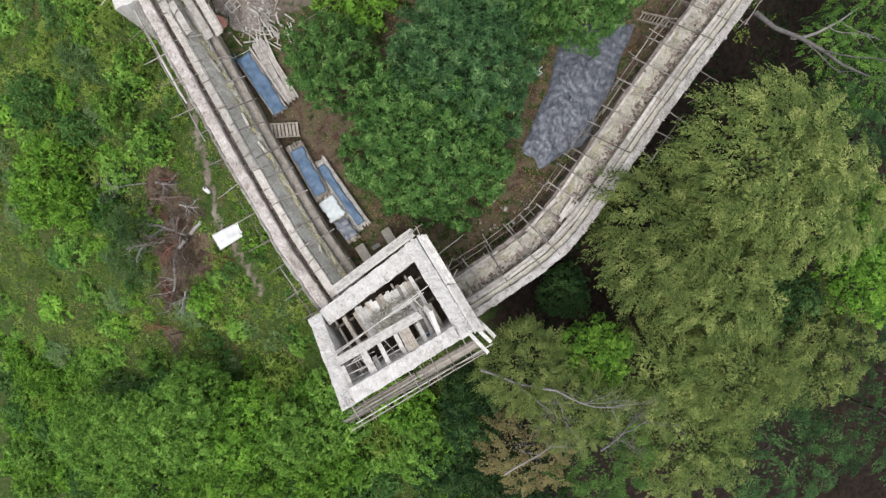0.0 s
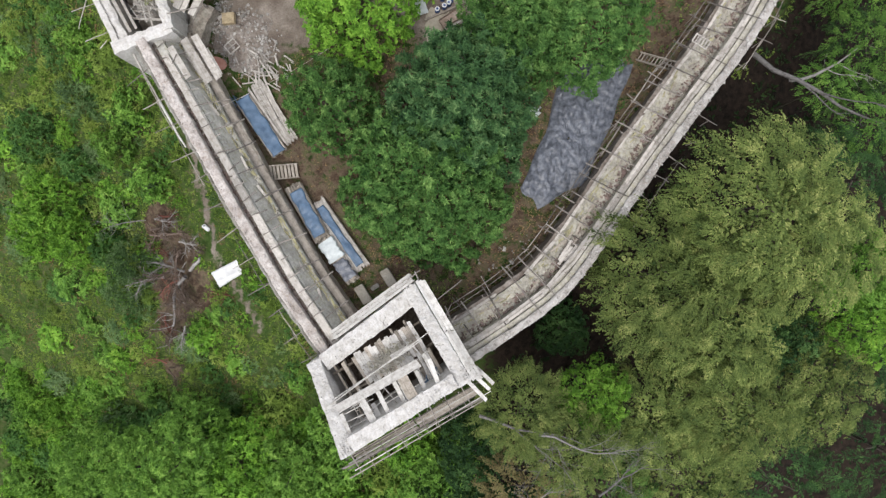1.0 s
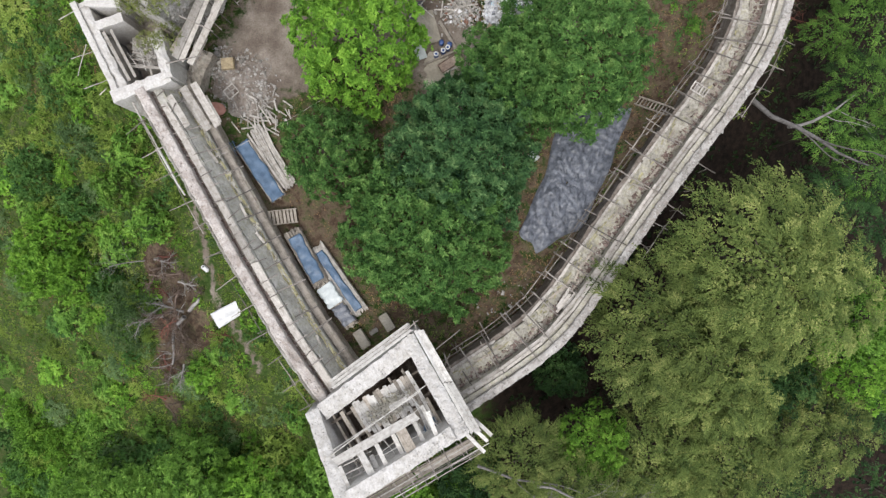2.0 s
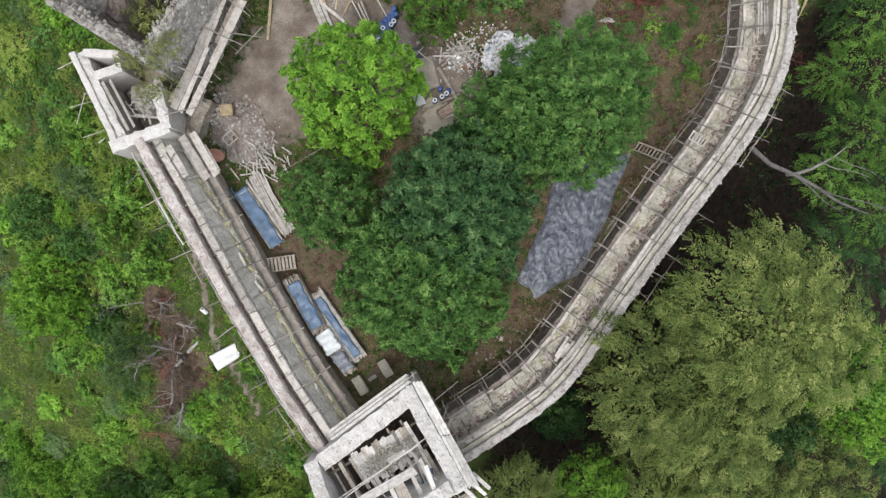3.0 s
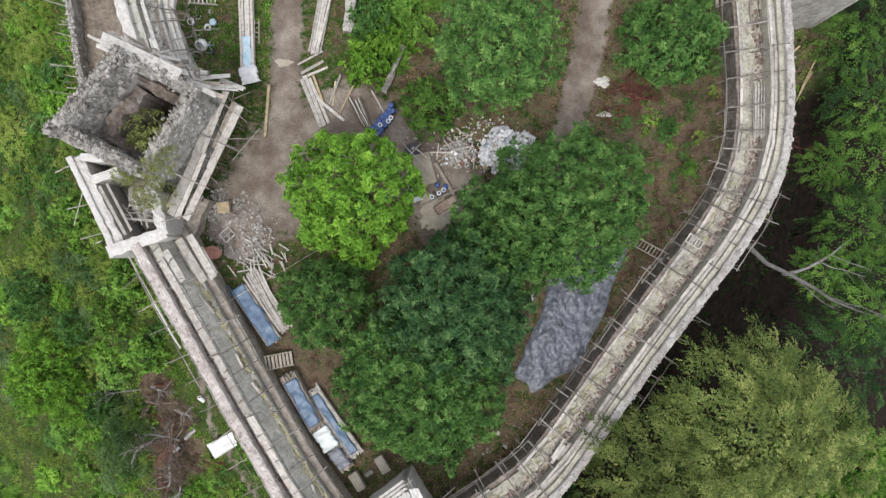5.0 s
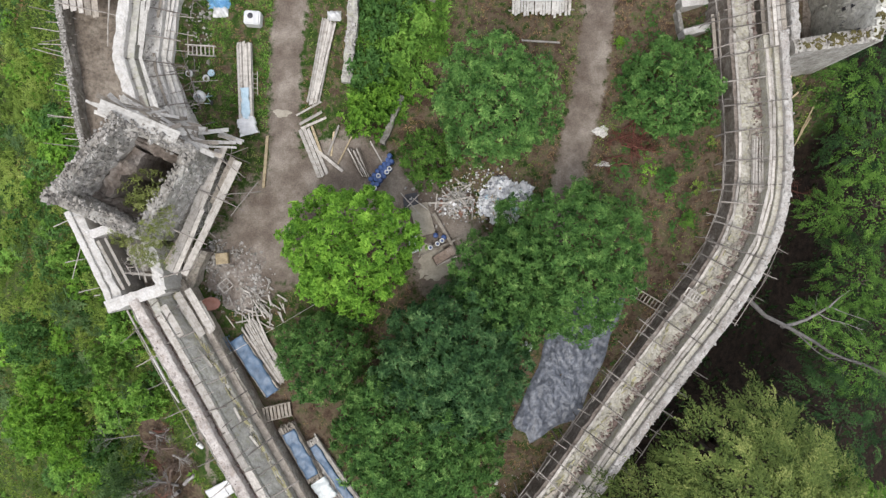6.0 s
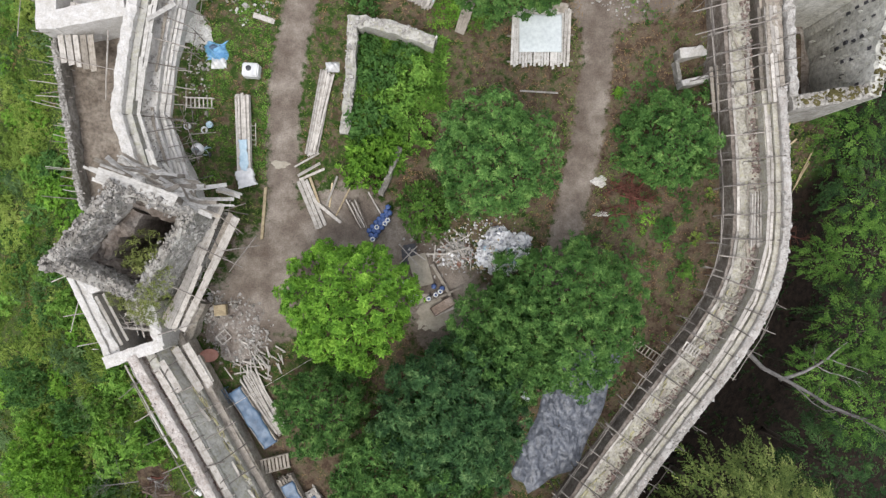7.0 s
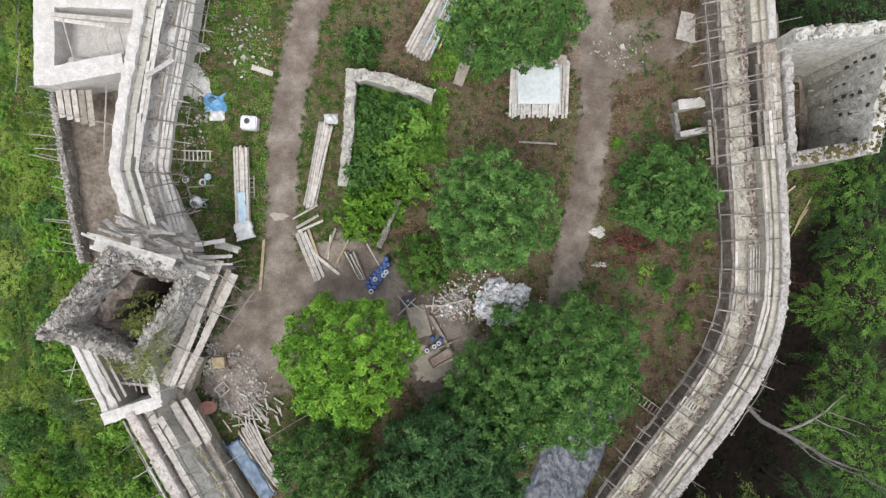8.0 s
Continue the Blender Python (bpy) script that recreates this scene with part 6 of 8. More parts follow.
def shrub(x, y, rad, kind, height=None, turn=0.0, group="slope shrubs"):
    big = rad >= 2.2 and kind < 4
    own = 3.2 if big else 1.6
    s = rad / own
    z = gz(x, y) - 0.15
    ob = thing("shrub", SHRUB_WORDS[kind], "shrub", group, (x, y, z))
    k = (height or rad) / (own * 1.06)
    part("stem", SHRUB_STEM, ob, m=Matrix.Diagonal((s, s, 1.2 * k, 1)))
    part("crown", (BIG_SHRUBS if big else SHRUBS)[kind], ob, m=Matrix.Translation((0, 0, 0.1 * k)) @ Matrix.Rotation(turn, 4, "Z") @ Matrix.Diagonal((s, s, k, 1)))


for i, (x, y, rad, kind, h) in enumerate([
        (-35.2, 7.2, 3.4, 1, 4.5), (-33.0, 4.0, 2.6, 1, 3.6), (-37.5, 4.6, 2.8, 1, 3.8), (-27.0, 2.0, 2.3, 3, 4.2), (-28.6, -0.6, 2.2, 3, 3.4), (-29.8, 3.2, 1.8, 2, 2.6), (-24.5, 8.8, 1.9, 0, 2.6),
        (-27.8, 11.8, 2.0, 0, 2.6), (-26.0, 15.0, 2.0, 0, 2.4), (-36.5, 13.5, 2.6, 2, 3.2), (-32.0, 10.5, 1.6, 2, 2.4), (-31.5, 16.5, 1.8, 3, 2.2), (-30.5, 20.5, 1.8, 0, 2.2)]):
    shrub(x, y, rad, kind, h, i)
r = np.random.default_rng(77)
spots = np.column_stack([r.uniform(-52, 2, 2600), r.uniform(-34, 60, 2600)])
dist = wall_distance(spots[:, 0], spots[:, 1])
clear = near_line(spots[:, 0], spots[:, 1], FOOTPATH, 2.0)
south = smooth01(-spots[:, 1], 9, 14)
brush = brush_gap(spots[:, 0], spots[:, 1])
want = (np.hypot(spots[:, 0] + 18, spots[:, 1] - 1.3) > 3.2) & (brush > 0.7) & (dist > 3.2 - 0.8 * south) & (clear < 0.1) & (r.uniform(size=2600) < 0.35 + 0.65 * south + 0.3 * smooth01(dist, 6, 16))
spots = spots[want]
spots = spots[thinned(np.column_stack([spots, np.zeros(len(spots))]), 1.75)][:285]
for q in spots:
    deep = q[1] < -11.5
    kind = int(r.choice(5, p=[0.45, 0.3, 0.12, 0.08, 0.05] if deep else [0.3, 0.18, 0.07, 0.15, 0.3]))
    rad = r.uniform(1.5, 2.7) if deep else r.uniform(0.9, 2.0)
    shrub(q[0], q[1], rad, kind, rad * (r.uniform(0.9, 1.4) if deep else r.uniform(0.5, 0.95)), r.uniform(0, 6))
# low growth between the shrubs
LOW = [fine_crown("crown", 0.9, 0.6, L_GRASS, 71, 7, 330, 0.21, 0.28), fine_crown("crown", 0.9, 0.6, L_MID, 72, 7, 330, 0.18), fine_crown("crown", 0.9, 0.6, L_BRIGHT, 73, 7, 330, 0.18), fine_crown("crown", 0.9, 0.6, L_WILLOW, 74, 7, 330, 0.18, 0.3)]
LOW_WORDS = ["low tuft of tall green grass", "small green weedy bush", "small bright green weedy bush", "small grey-green weedy bush"]
spots = np.column_stack([r.uniform(-46, -8, 3000), r.uniform(-14, 52, 3000)])
dist = wall_distance(spots[:, 0], spots[:, 1])
brush = brush_gap(spots[:, 0], spots[:, 1])
spots = spots[(np.hypot(spots[:, 0] + 18, spots[:, 1] - 1.3) > 2.3) & (dist > 1.6) & (dist < 17) & (brush > 0) & (near_line(spots[:, 0], spots[:, 1], FOOTPATH, 0.8) < 0.1)]
spots = spots[thinned(np.column_stack([spots, np.zeros(len(spots))]), 1.15)][:290]
for q in spots:
    kind = int(r.choice(4, p=[0.42, 0.26, 0.2, 0.12]))
    s = r.uniform(0.6, 1.35)
    ob = thing("weed_tuft", LOW_WORDS[kind], "weed", "slope weeds", (q[0], q[1], gz(*q) - 0.05))
    part("foliage", LOW[kind], ob, m=Matrix.Rotation(r.uniform(0, 6), 4, "Z") @ Matrix.Diagonal((s, s * r.uniform(0.8, 1.2), s * r.uniform(0.7, 1.3), 1)))
# weeds on the bare east side of the yard
spots = np.column_stack([r.uniform(11, 22, 500), r.uniform(20, 40, 500)])
dist = wall_distance(spots[:, 0], spots[:, 1])
spots = spots[(dist < -3.8) & (near_line(spots[:, 0], spots[:, 1], TRACK_B, 1.6) < 0.05)]
spots = spots[thinned(np.column_stack([spots, np.zeros(len(spots))]), 1.1)][:70]
for q in spots:
    kind, s = int(r.choice(3, p=[0.12, 0.8, 0.08])), r.uniform(0.35, 0.95)
    ob = thing("weed_tuft", LOW_WORDS[kind], "weed", "yard weeds", (q[0], q[1], gz(*q) - 0.05))
    part("foliage", LOW[kind], ob, m=Matrix.Rotation(r.uniform(0, 6), 4, "Z") @ Matrix.Diagonal((s, s * r.uniform(0.7, 1.2), s * r.uniform(0.4, 0.9), 1)))
# bushes of the yard
for i, (x, y, rad, kind, h) in enumerate([(-5.4, 32.1, 2.0, 1, 2.4), (-3.6, 33.4, 1.7, 1, 2.0), (-5.2, 35.6, 1.8, 2, 1.6), (-3.0, 36.6, 1.8, 0, 1.8), (-1.6, 39.0, 1.8, 0, 1.7), (-4.4, 39.2, 1.7, 2, 1.6),
                                        (-5.2, 41.2, 1.2, 2, 1.4), (-2.2, 41.0, 1.2, 2, 1.4), (-1.2, 34.6, 1.4, 0, 1.6), (-5.4, 45.4, 1.6, 2, 1.8), (0.8, 46.8, 1.4, 1, 0.8), (2.0, 44.6, 1.2, 1, 0.7),
                                        (14.6, 38.2, 0.5, 1, 0.7), (18.5, 27.5, 0.9, 2, 0.9), (20.0, 24.0, 0.8, 0, 0.6), (16.0, 36.0, 1.3, 2, 1.2)]):
    shrub(x, y, rad, kind, h, i, "yard bushes")


# grass and low growth
def tufts(name, pts, material, label, seed, leaf=0.3, blades=5, flat=0.4):
    r = np.random.default_rng(seed)
    n = len(pts) * blades
    c = np.repeat(np.column_stack([pts, ground_z(pts[:, 0], pts[:, 1]) - 0.02]), blades, 0) + np.column_stack([r.normal(0, 0.09, (n, 2)), np.zeros(n)])
    along = unit(np.column_stack([r.normal(0, 1, (n, 2)), r.uniform(0.2, 1.4, n)]))
    face = unit(np.column_stack([r.normal(0, 0.5, (n, 2)), np.ones(n)]))
    ln = leaf * r.uniform(0.5, 1.4, n)
    me = leaves_mesh(name, leaf_quads(c, along, face, ln, ln * flat), material)
    tagged(part(name, me), label, "grass", kind="stuff")


r = np.random.default_rng(88)
slope = np.column_stack([r.uniform(-48, 0, 48000), r.uniform(-24, 54, 48000)])
d = wall_distance(slope[:, 0], slope[:, 1])
slope = slope[(d > 0.2) & (brush_gap(slope[:, 0], slope[:, 1]) > -0.4) & (near_line(slope[:, 0], slope[:, 1], FOOTPATH, 0.6) < 0.4)]
patchy = ripple(slope[:, 0] * 1.1 + 4, slope[:, 1] * 1.1) + r.normal(0, 0.07, len(slope))
tufts("hillside_grass", slope[patchy > -0.13], L_GRASS, "tall green grass and weeds on the slope", 1, 0.26, 4, 0.34)
tufts("hillside_dry_grass", slope[patchy <= -0.13], L_DRY, "dry brown grass on the slope", 2, 0.24, 3, 0.25)
yard = np.column_stack([r.uniform(-22, 25, 22000), r.uniform(-4, 53, 22000)])
d = wall_distance(yard[:, 0], yard[:, 1])
bare = np.maximum.reduce([near_line(yard[:, 0], yard[:, 1], TRACK_A, 1.3), near_line(yard[:, 0], yard[:, 1], TRACK_B, 1.3), near_line(yard[:, 0], yard[:, 1], COURT, 3.6)])
patchy = ripple(yard[:, 0] * 0.7, yard[:, 1] * 0.7 + 2) * 1.4 + r.normal(0, 0.06, len(yard))
ok = (d < -3.2) & (bare < 0.3) & ((yard[:, 0] > -7) | (yard[:, 1] > 17) | (r.uniform(size=len(yard)) < 0.25))
tufts("yard_grass", yard[ok & (patchy > 0.02)], L_GRASS, "patchy green grass in the yard", 3, 0.17, 5, 0.3)
tufts("yard_dry_grass", yard[ok & (patchy < 0.0)], L_DRY, "dry brown weeds in the yard", 4, 0.2, 4, 0.3)
sward = np.column_stack([r.uniform(-18.6, -12.6, 4200), r.uniform(31, 52, 4200)])
sward = sward[(near_line(sward[:, 0], sward[:, 1], TRACK_A, 1.2) < 0.3) & (ripple(sward[:, 0] * 1.2 + 3, sward[:, 1] * 1.2) + r.normal(0, 0.05, len(sward)) > -0.06)]
tufts("sward", sward, L_SLOPE, "short green grass between the wall and the track", 8, 0.17, 5, 0.3)
angle = np.column_stack([r.uniform(-6.6, 1.0, 2600), r.uniform(31.5, 42.4, 2600)])
angle = angle[(angle[:, 0] < -2.4) | (angle[:, 1] > 36.5)]
tufts("angle_grass", angle, L_SLOPE, "tall green grass and nettles inside the ruin's angle", 9, 0.4, 6, 0.28)
strip = np.column_stack([r.uniform(-0.5, 4.6, 700), r.uniform(43.0, 51.0, 700)])
tufts("strip_grass", strip, L_BRIGHT, "lush bright grass beside the board stack", 10, 0.3, 6, 0.25)
bank = yard[(d > -9.5) & (d < -3.6) & (yard[:, 0] > 12) & (bare < 0.3) & (ripple(yard[:, 0] * 1.7, yard[:, 1] * 1.7) > 0.06)]
tufts("bank_weeds", bank, L_MID, "low green weeds on the bank inside the wall", 6, 0.24, 6, 0.4)
east_bank = np.column_stack([r.uniform(25, 33, 1500), r.uniform(18, 36.5, 1500)])
d = wall_distance(east_bank[:, 0], east_bank[:, 1])
east_bank = east_bank[(d > 0.3) & (d < 6) & (ripple(east_bank[:, 0] * 1.4, east_bank[:, 1] * 1.4 + 1) > 0.0)]
tufts("outer_bank_grass", east_bank, L_GRASS, "grass on the bank outside the east wall", 7, 0.24, 5, 0.35)
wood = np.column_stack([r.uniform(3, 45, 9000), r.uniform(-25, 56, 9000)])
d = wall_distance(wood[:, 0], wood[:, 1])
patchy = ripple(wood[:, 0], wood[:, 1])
tufts("wood_undergrowth", wood[(d > 0.8) & (patchy > -0.02)], L_SHADED, "low undergrowth on the wood floor, leaves darkened for shade", 5, 0.38, 4)

# ---- things in the yard ----
def on_ground(x, y, dz=0.0):
    return (x, y, gz(x, y) + dz)


def plank_stack(name, label, a, b, across, layers, seed, material, width=0.2, category="timber stack", messy=0.03, lift=0.1):
    """A pile of boards from a to b on bearers."""
    r = np.random.default_rng(seed)
    a, b = Vector(a), Vector(b)
    mid = (a + b) / 2
    ob = thing(name, label, category, at=on_ground(mid.x, mid.y))
    d = (b - a).normalized()
    side = Vector((d.y, -d.x))
    base = gz(mid.x, mid.y)
    for t in (0.15, 0.5, 0.85):
        c = a.lerp(b, t)
        board(ob, (*(c - side * across * width * 0.55), base + lift * 0.5), (*(c + side * across * width * 0.55), base + lift * 0.5), 0.12, lift, M_DARKWOOD, "bearer")
    for k in range(layers):
        for i in range(across):
            o = (i - (across - 1) / 2) * width * 1.03 + r.normal(0, messy)
            s, e = r.normal(0, 0.12), r.normal(0, 0.12)
            j = r.normal(0, messy)
            z = base + lift + 0.03 + 0.06 * k + r.uniform(0, 0.01)
            board(ob, (*(a + d * s + side * (o + j)), z), (*(b + d * e + side * (o - j)), z), width * r.uniform(0.85, 1.0), 0.05, material)
    return ob


def draped(owner, a, b, half, top, material, seed, name="tarpaulin", hang=0.35, label=""):
    """A cloth laid over a long pile and hanging down its sides, with folds."""
    r = np.random.default_rng(seed)
    a, b = Vector(a), Vector(b)
    d = (b - a)
    ln = d.length
    d.normalize()
    side = Vector((d.y, -d.x))
    ph = r.uniform(0, 6, 4)
    org = Vector(owner.location)

    def at(u, v):
        o = (v - 0.5) * 2
        flat = max(-1, min(1, o * 1.5))
        fall = max(0, abs(o) * 1.5 - 1)
        wob = 0.05 * math.sin(9 * u + ph[0]) * o + 0.03 * math.sin(23 * u + ph[1] + 3 * v)
        q = a + d * (u * ln) + side * (half * (flat + 0.12 * fall * (1 if o > 0 else -1)) + wob)
        z = top - hang * 2 * fall + 0.015 * math.sin(17 * u + ph[2] + 6 * v) + 0.06 * fbm(q.x * 1.2, q.y * 1.2, ph[0], 4) + 0.03 * fbm(q.x * 6, q.y * 2.5, ph[1], 3)
        return (q.x - org.x, q.y - org.y, z - org.z)

    return part(name, grid_sheet(name, at, 40, 14, material, thick=0.012), owner, label)


M_BRUSH = wood_mat("dry_brown_brushwood", (0.09, 0.065, 0.05), (0.22, 0.17, 0.14))
# tarpaulin-covered timber along the west wall
s1 = plank_stack("timber_stack", "stacked boards under a blue tarpaulin beside the wall", (-15.2, 14.6), (-12.5, 10.6), 6, 8, 1, M_WOOD)
draped(s1, (-15.3, 14.75), (-12.45, 10.5), 0.55, gz(-13.9, 12.6) + 0.66, M_BLUE, 1, label="faded blue tarpaulin")
s2 = plank_stack("timber_stack", "long boards under a narrow blue tarpaulin", (-11.4, 7.9), (-9.2, 4.0), 6, 12, 2, M_WOOD)
draped(s2, (-11.2, 7.6), (-9.3, 4.2), 0.5, gz(-10.3, 6.0) + 0.92, M_BLUE, 2, label="faded blue tarpaulin")
s3 = plank_stack("timber_stack", "long battens with torn blue sheeting on top", (-9.6, 6.7), (-6.2, 1.8), 7, 7, 3, M_PALEWOOD, 0.17)
draped(s3, (-9.4, 6.4), (-6.3, 1.95), 0.3, gz(-7.9, 4.3) + 0.63, M_BLUE, 3, label="narrow torn blue sheeting")
s4 = plank_stack("timber_stack", "board pile half covered with clear plastic", (-9.1, 3.9), (-6.9, 0.8), 5, 10, 4, M_WOOD, 0.2)
draped(s4, (-9.0, 3.8), (-8.0, 2.35), 0.62, gz(-8, 2.3) + 0.8, M_SILVER, 4, label="crumpled clear plastic sheet", hang=0.2)
draped(s4, (-7.95, 2.25), (-6.95, 0.9), 0.52, gz(-8, 2.3) + 0.76, M_GREY, 5, label="grey plastic sheet", hang=0.3)
s5 = plank_stack("timber_stack", "loose pile of thin battens and offcuts", (-14.4, 15.9), (-11.7, 11.4), 8, 4, 6, M_PALEWOOD, 0.13, messy=0.12)
r = np.random.default_rng(63)
heap = thing("wood_offcuts", "scattered heap of light wood offcuts and laths", "wood heap", at=on_ground(-14.0, 16.8))
for k in range(60):
    x, y, a = -13.6 + r.normal(0, 1.0), 17.0 + r.normal(0, 0.8), r.normal(-0.95, 0.5)
    ln, z = r.uniform(0.4, 1.4), gz(x, y) + r.uniform(0.03, 0.35)
    board(heap, (x - ln / 2 * math.cos(a), y - ln / 2 * math.sin(a), z), (x + ln / 2 * math.cos(a), y + ln / 2 * math.sin(a), z + r.normal(0, 0.1)), r.uniform(0.05, 0.14), 0.04, M_PALEWOOD, "lath")
frame_b = thing("metal_rack", "small blue-painted steel rack beside the stack", "rack", at=on_ground(-15.9, 14.3))
for p0, p1 in [((-0.3, 0.5, 0.8), (0.3, -0.5, 0.8)), ((-0.05, 0.6, 0.8), (0.55, -0.4, 0.8)), ((-0.3, 0.5, 0), (-0.3, 0.5, 0.8)), ((0.3, -0.5, 0), (0.3, -0.5, 0.8)), ((0.55, -0.4, 0), (0.55, -0.4, 0.8)), ((-0.05, 0.6, 0), (-0.05, 0.6, 0.8)), ((-0.1, 0.15, 0.8), (0.15, 0.25, 0.8)), ((0.1, -0.2, 0.8), (0.35, -0.1, 0.8))]:
    o = Vector(frame_b.location)
    pole(frame_b, tuple(o + Vector(p0)), tuple(o + Vector(p1)), 0.07, M_BLUE, "bar")


def steps(label, a, b, width, count, seed, material=None):
    """A wooden stair from a (high) to b (low): two strings and treads."""
    a, b = Vector(a), Vector(b)
    ob = thing("wooden_steps", label, "steps", at=tuple((a + b) / 2))
    d = (b - a).xy.normalized()
    sd = Vector((d.y, -d.x, 0))
    for k in (-1, 1):
        board(ob, tuple(a + sd * k * width / 2), tuple(b + sd * k * width / 2), 0.07, 0.2, material or M_WOOD, "string")
    for i in range(count):
        c = a.lerp(b, (i + 0.5) / count) + Vector((0, 0, 0.06))
        board(ob, tuple(c - sd * width / 2), tuple(c + sd * width / 2), 0.2 if count < 9 else 0.09, 0.045, material or M_WOOD, "tread")
    return ob


steps("short flight of grey wooden steps up to the wall walk", (-13.1, 8.95, 1.0), (-11.1, 9.25, gz(-11.1, 9.25) + 0.15), 1.05, 8, 1)
steps("pale wooden ladder stair laid against the walkway", (-19.7, 36.7, 1.5), (-16.8, 36.75, 0.75), 0.75, 10, 2, M_PALEWOOD)
steps("grey wooden ladder stair up to the east walkway", (17.7, 17.0, 1.1), (15.6, 18.5, gz(15.6, 18.5) + 0.15), 0.7, 11, 3)
pal = thing("pallet", "small pale slatted pallet lying on the wall walk", "pallet", at=(18.95, 18.35, 2.6))
for k in range(6):
    c = Vector((18.5, 18.67, 2.8)).lerp(Vector((19.5, 18.07, 2.8)), k / 5)
    board(pal, (c.x - 0.2, c.y - 0.3, c.z), (c.x + 0.2, c.y + 0.3, c.z), 0.1, 0.03, M_PALEWOOD, "slat")
for k in (-1, 1):
    board(pal, (18.5 + 0.18 * k, 18.67 + 0.27 * k, 2.73), (19.5 + 0.18 * k, 18.07 + 0.27 * k, 2.73), 0.08, 0.08, M_PALEWOOD, "bearer")
for x, y, s, mat, lab in [(-6.1, -0.35, (0.75, 1.5, 0.6), M_CONCRETE, "grey concrete block beside the tower"), (-4.15, 0.95, (0.75, 1.4, 0.6), M_CONCRETE, "grey stone trough beside the tower"), (-5.2, 0.2, (0.7, 0.35, 0.3), M_OLD, "rough stone block on the ground")]:
    part("body", block_mesh("block", s, mat, 0.05), thing("stone_block", lab, "block", at=on_ground(x, y, -0.05)), m=Matrix.Rotation(0.55, 4, "Z"))

# the big grey tarpaulin
TARP = [(6.2, 8.0), (7.6, 6.4), (11.3, 8.4), (13.4, 13.4), (15.2, 17.9), (13.4, 18.4), (9.4, 17.0), (8.2, 12.4)]


def tarp_at(u, v):
    a = 6.2832 * u
    n = len(TARP)
    k = u * n
    i = int(k) % n
    t = k - int(k)
    ex, ey = (TARP[i][c] * (1 - t) + TARP[(i + 1) % n][c] * t for c in (0, 1))
    x, y = 9.9 + (ex - 9.9) * v, 11.8 + (ey - 11.8) * v
    w = 1 + 0.03 * math.sin(9 * a)
    x, y = 9.9 + (x - 9.9) * w, 11.8 + (y - 11.8) * w
    along = 0.45 * x - 0.89 * y
    cross = 0.89 * x + 0.45 * y
    z = 0.16 + 0.5 * max(0, 1 - v ** 2) + 0.22 * fbm(cross * 0.9, along * 0.5, 2.0, 4) + 0.17 * fbm(cross * 2.2, along * 1.3, 5.0, 3) + 0.06 * (abs(fbm(cross * 3.5, along * 1.6, 11.0, 3)) - 0.3) + 0.07 * abs(fbm(x * 5, y * 5, 8.0, 2))
    return (x, y, gz(x, y) + max(0.04, z * (1 if v < 0.97 else 0.4)))


NU, NV = 200, 64
tv = [tarp_at(i / NU, max(0.02, j / (NV - 1))) for i in range(NU) for j in range(NV)]
tf = [(i * NV + j, i * NV + j + 1, ((i + 1) % NU) * NV + j + 1, ((i + 1) % NU) * NV + j) for i in range(NU) for j in range(NV - 1)]
tagged(part("tarpaulin_sheet", mesh_of("tarpaulin_sheet", tv, tf, M_GREY, True)), "large wrinkled grey tarpaulin spread over a heap", "tarpaulin")
wp = thing("plastic_bag", "crumpled white plastic bag lying by the tarpaulin", "bag", at=on_ground(7.4, 14.0, 0.1))
part("bag", grid_sheet("bag", lambda u, v: (0.7 * u - 0.35 + 0.12 * math.sin(9 * v), 0.6 * v - 0.3 + 0.12 * math.sin(8 * u), 0.3 * math.sin(3.1 * u) * math.sin(3.1 * v) + 0.06 * math.sin(20 * u + 13 * v)), 16, 16, M_SILVER, thick=0.02), wp)

# outside the west wall
sh = thing("plywood_sheet", "dirty white sheet panel lying in the grass", "panel", at=(-18.0, 1.3, gz(-18, 1.3)))
r = np.random.default_rng(64)
part("panel", grid_sheet("panel", lambda u, v: (-1.4 + 2.4 * u + 0.7 * v * (1 - 0.45 * u), -0.15 + 1.25 * u - 1.25 * v + 0.15 * u * math.sin(9 * v), 0.55 - 0.1 * v + 0.04 * math.sin(6 * u) + 0.03 * math.sin(11 * v)), 14, 10, M_WHITEPL, thick=0.05), sh, label="white panel with green stains")
can = thing("jerrycan", "small white plastic canister on the footpath", "canister", at=on_ground(-19.9, 4.95))
part("body", block_mesh("body", (0.34, 0.7, 0.35), M_WHITEPL, 0.06), can, m=Matrix.Rotation(0.9, 4, "Z"))
part("cap", turned("cap", [(0.0, 0.43), (0.07, 0.43), (0.07, 0.34)], M_DARK, 10), can.children[0], m=Matrix.Translation((0.05, 0.2, 0)))


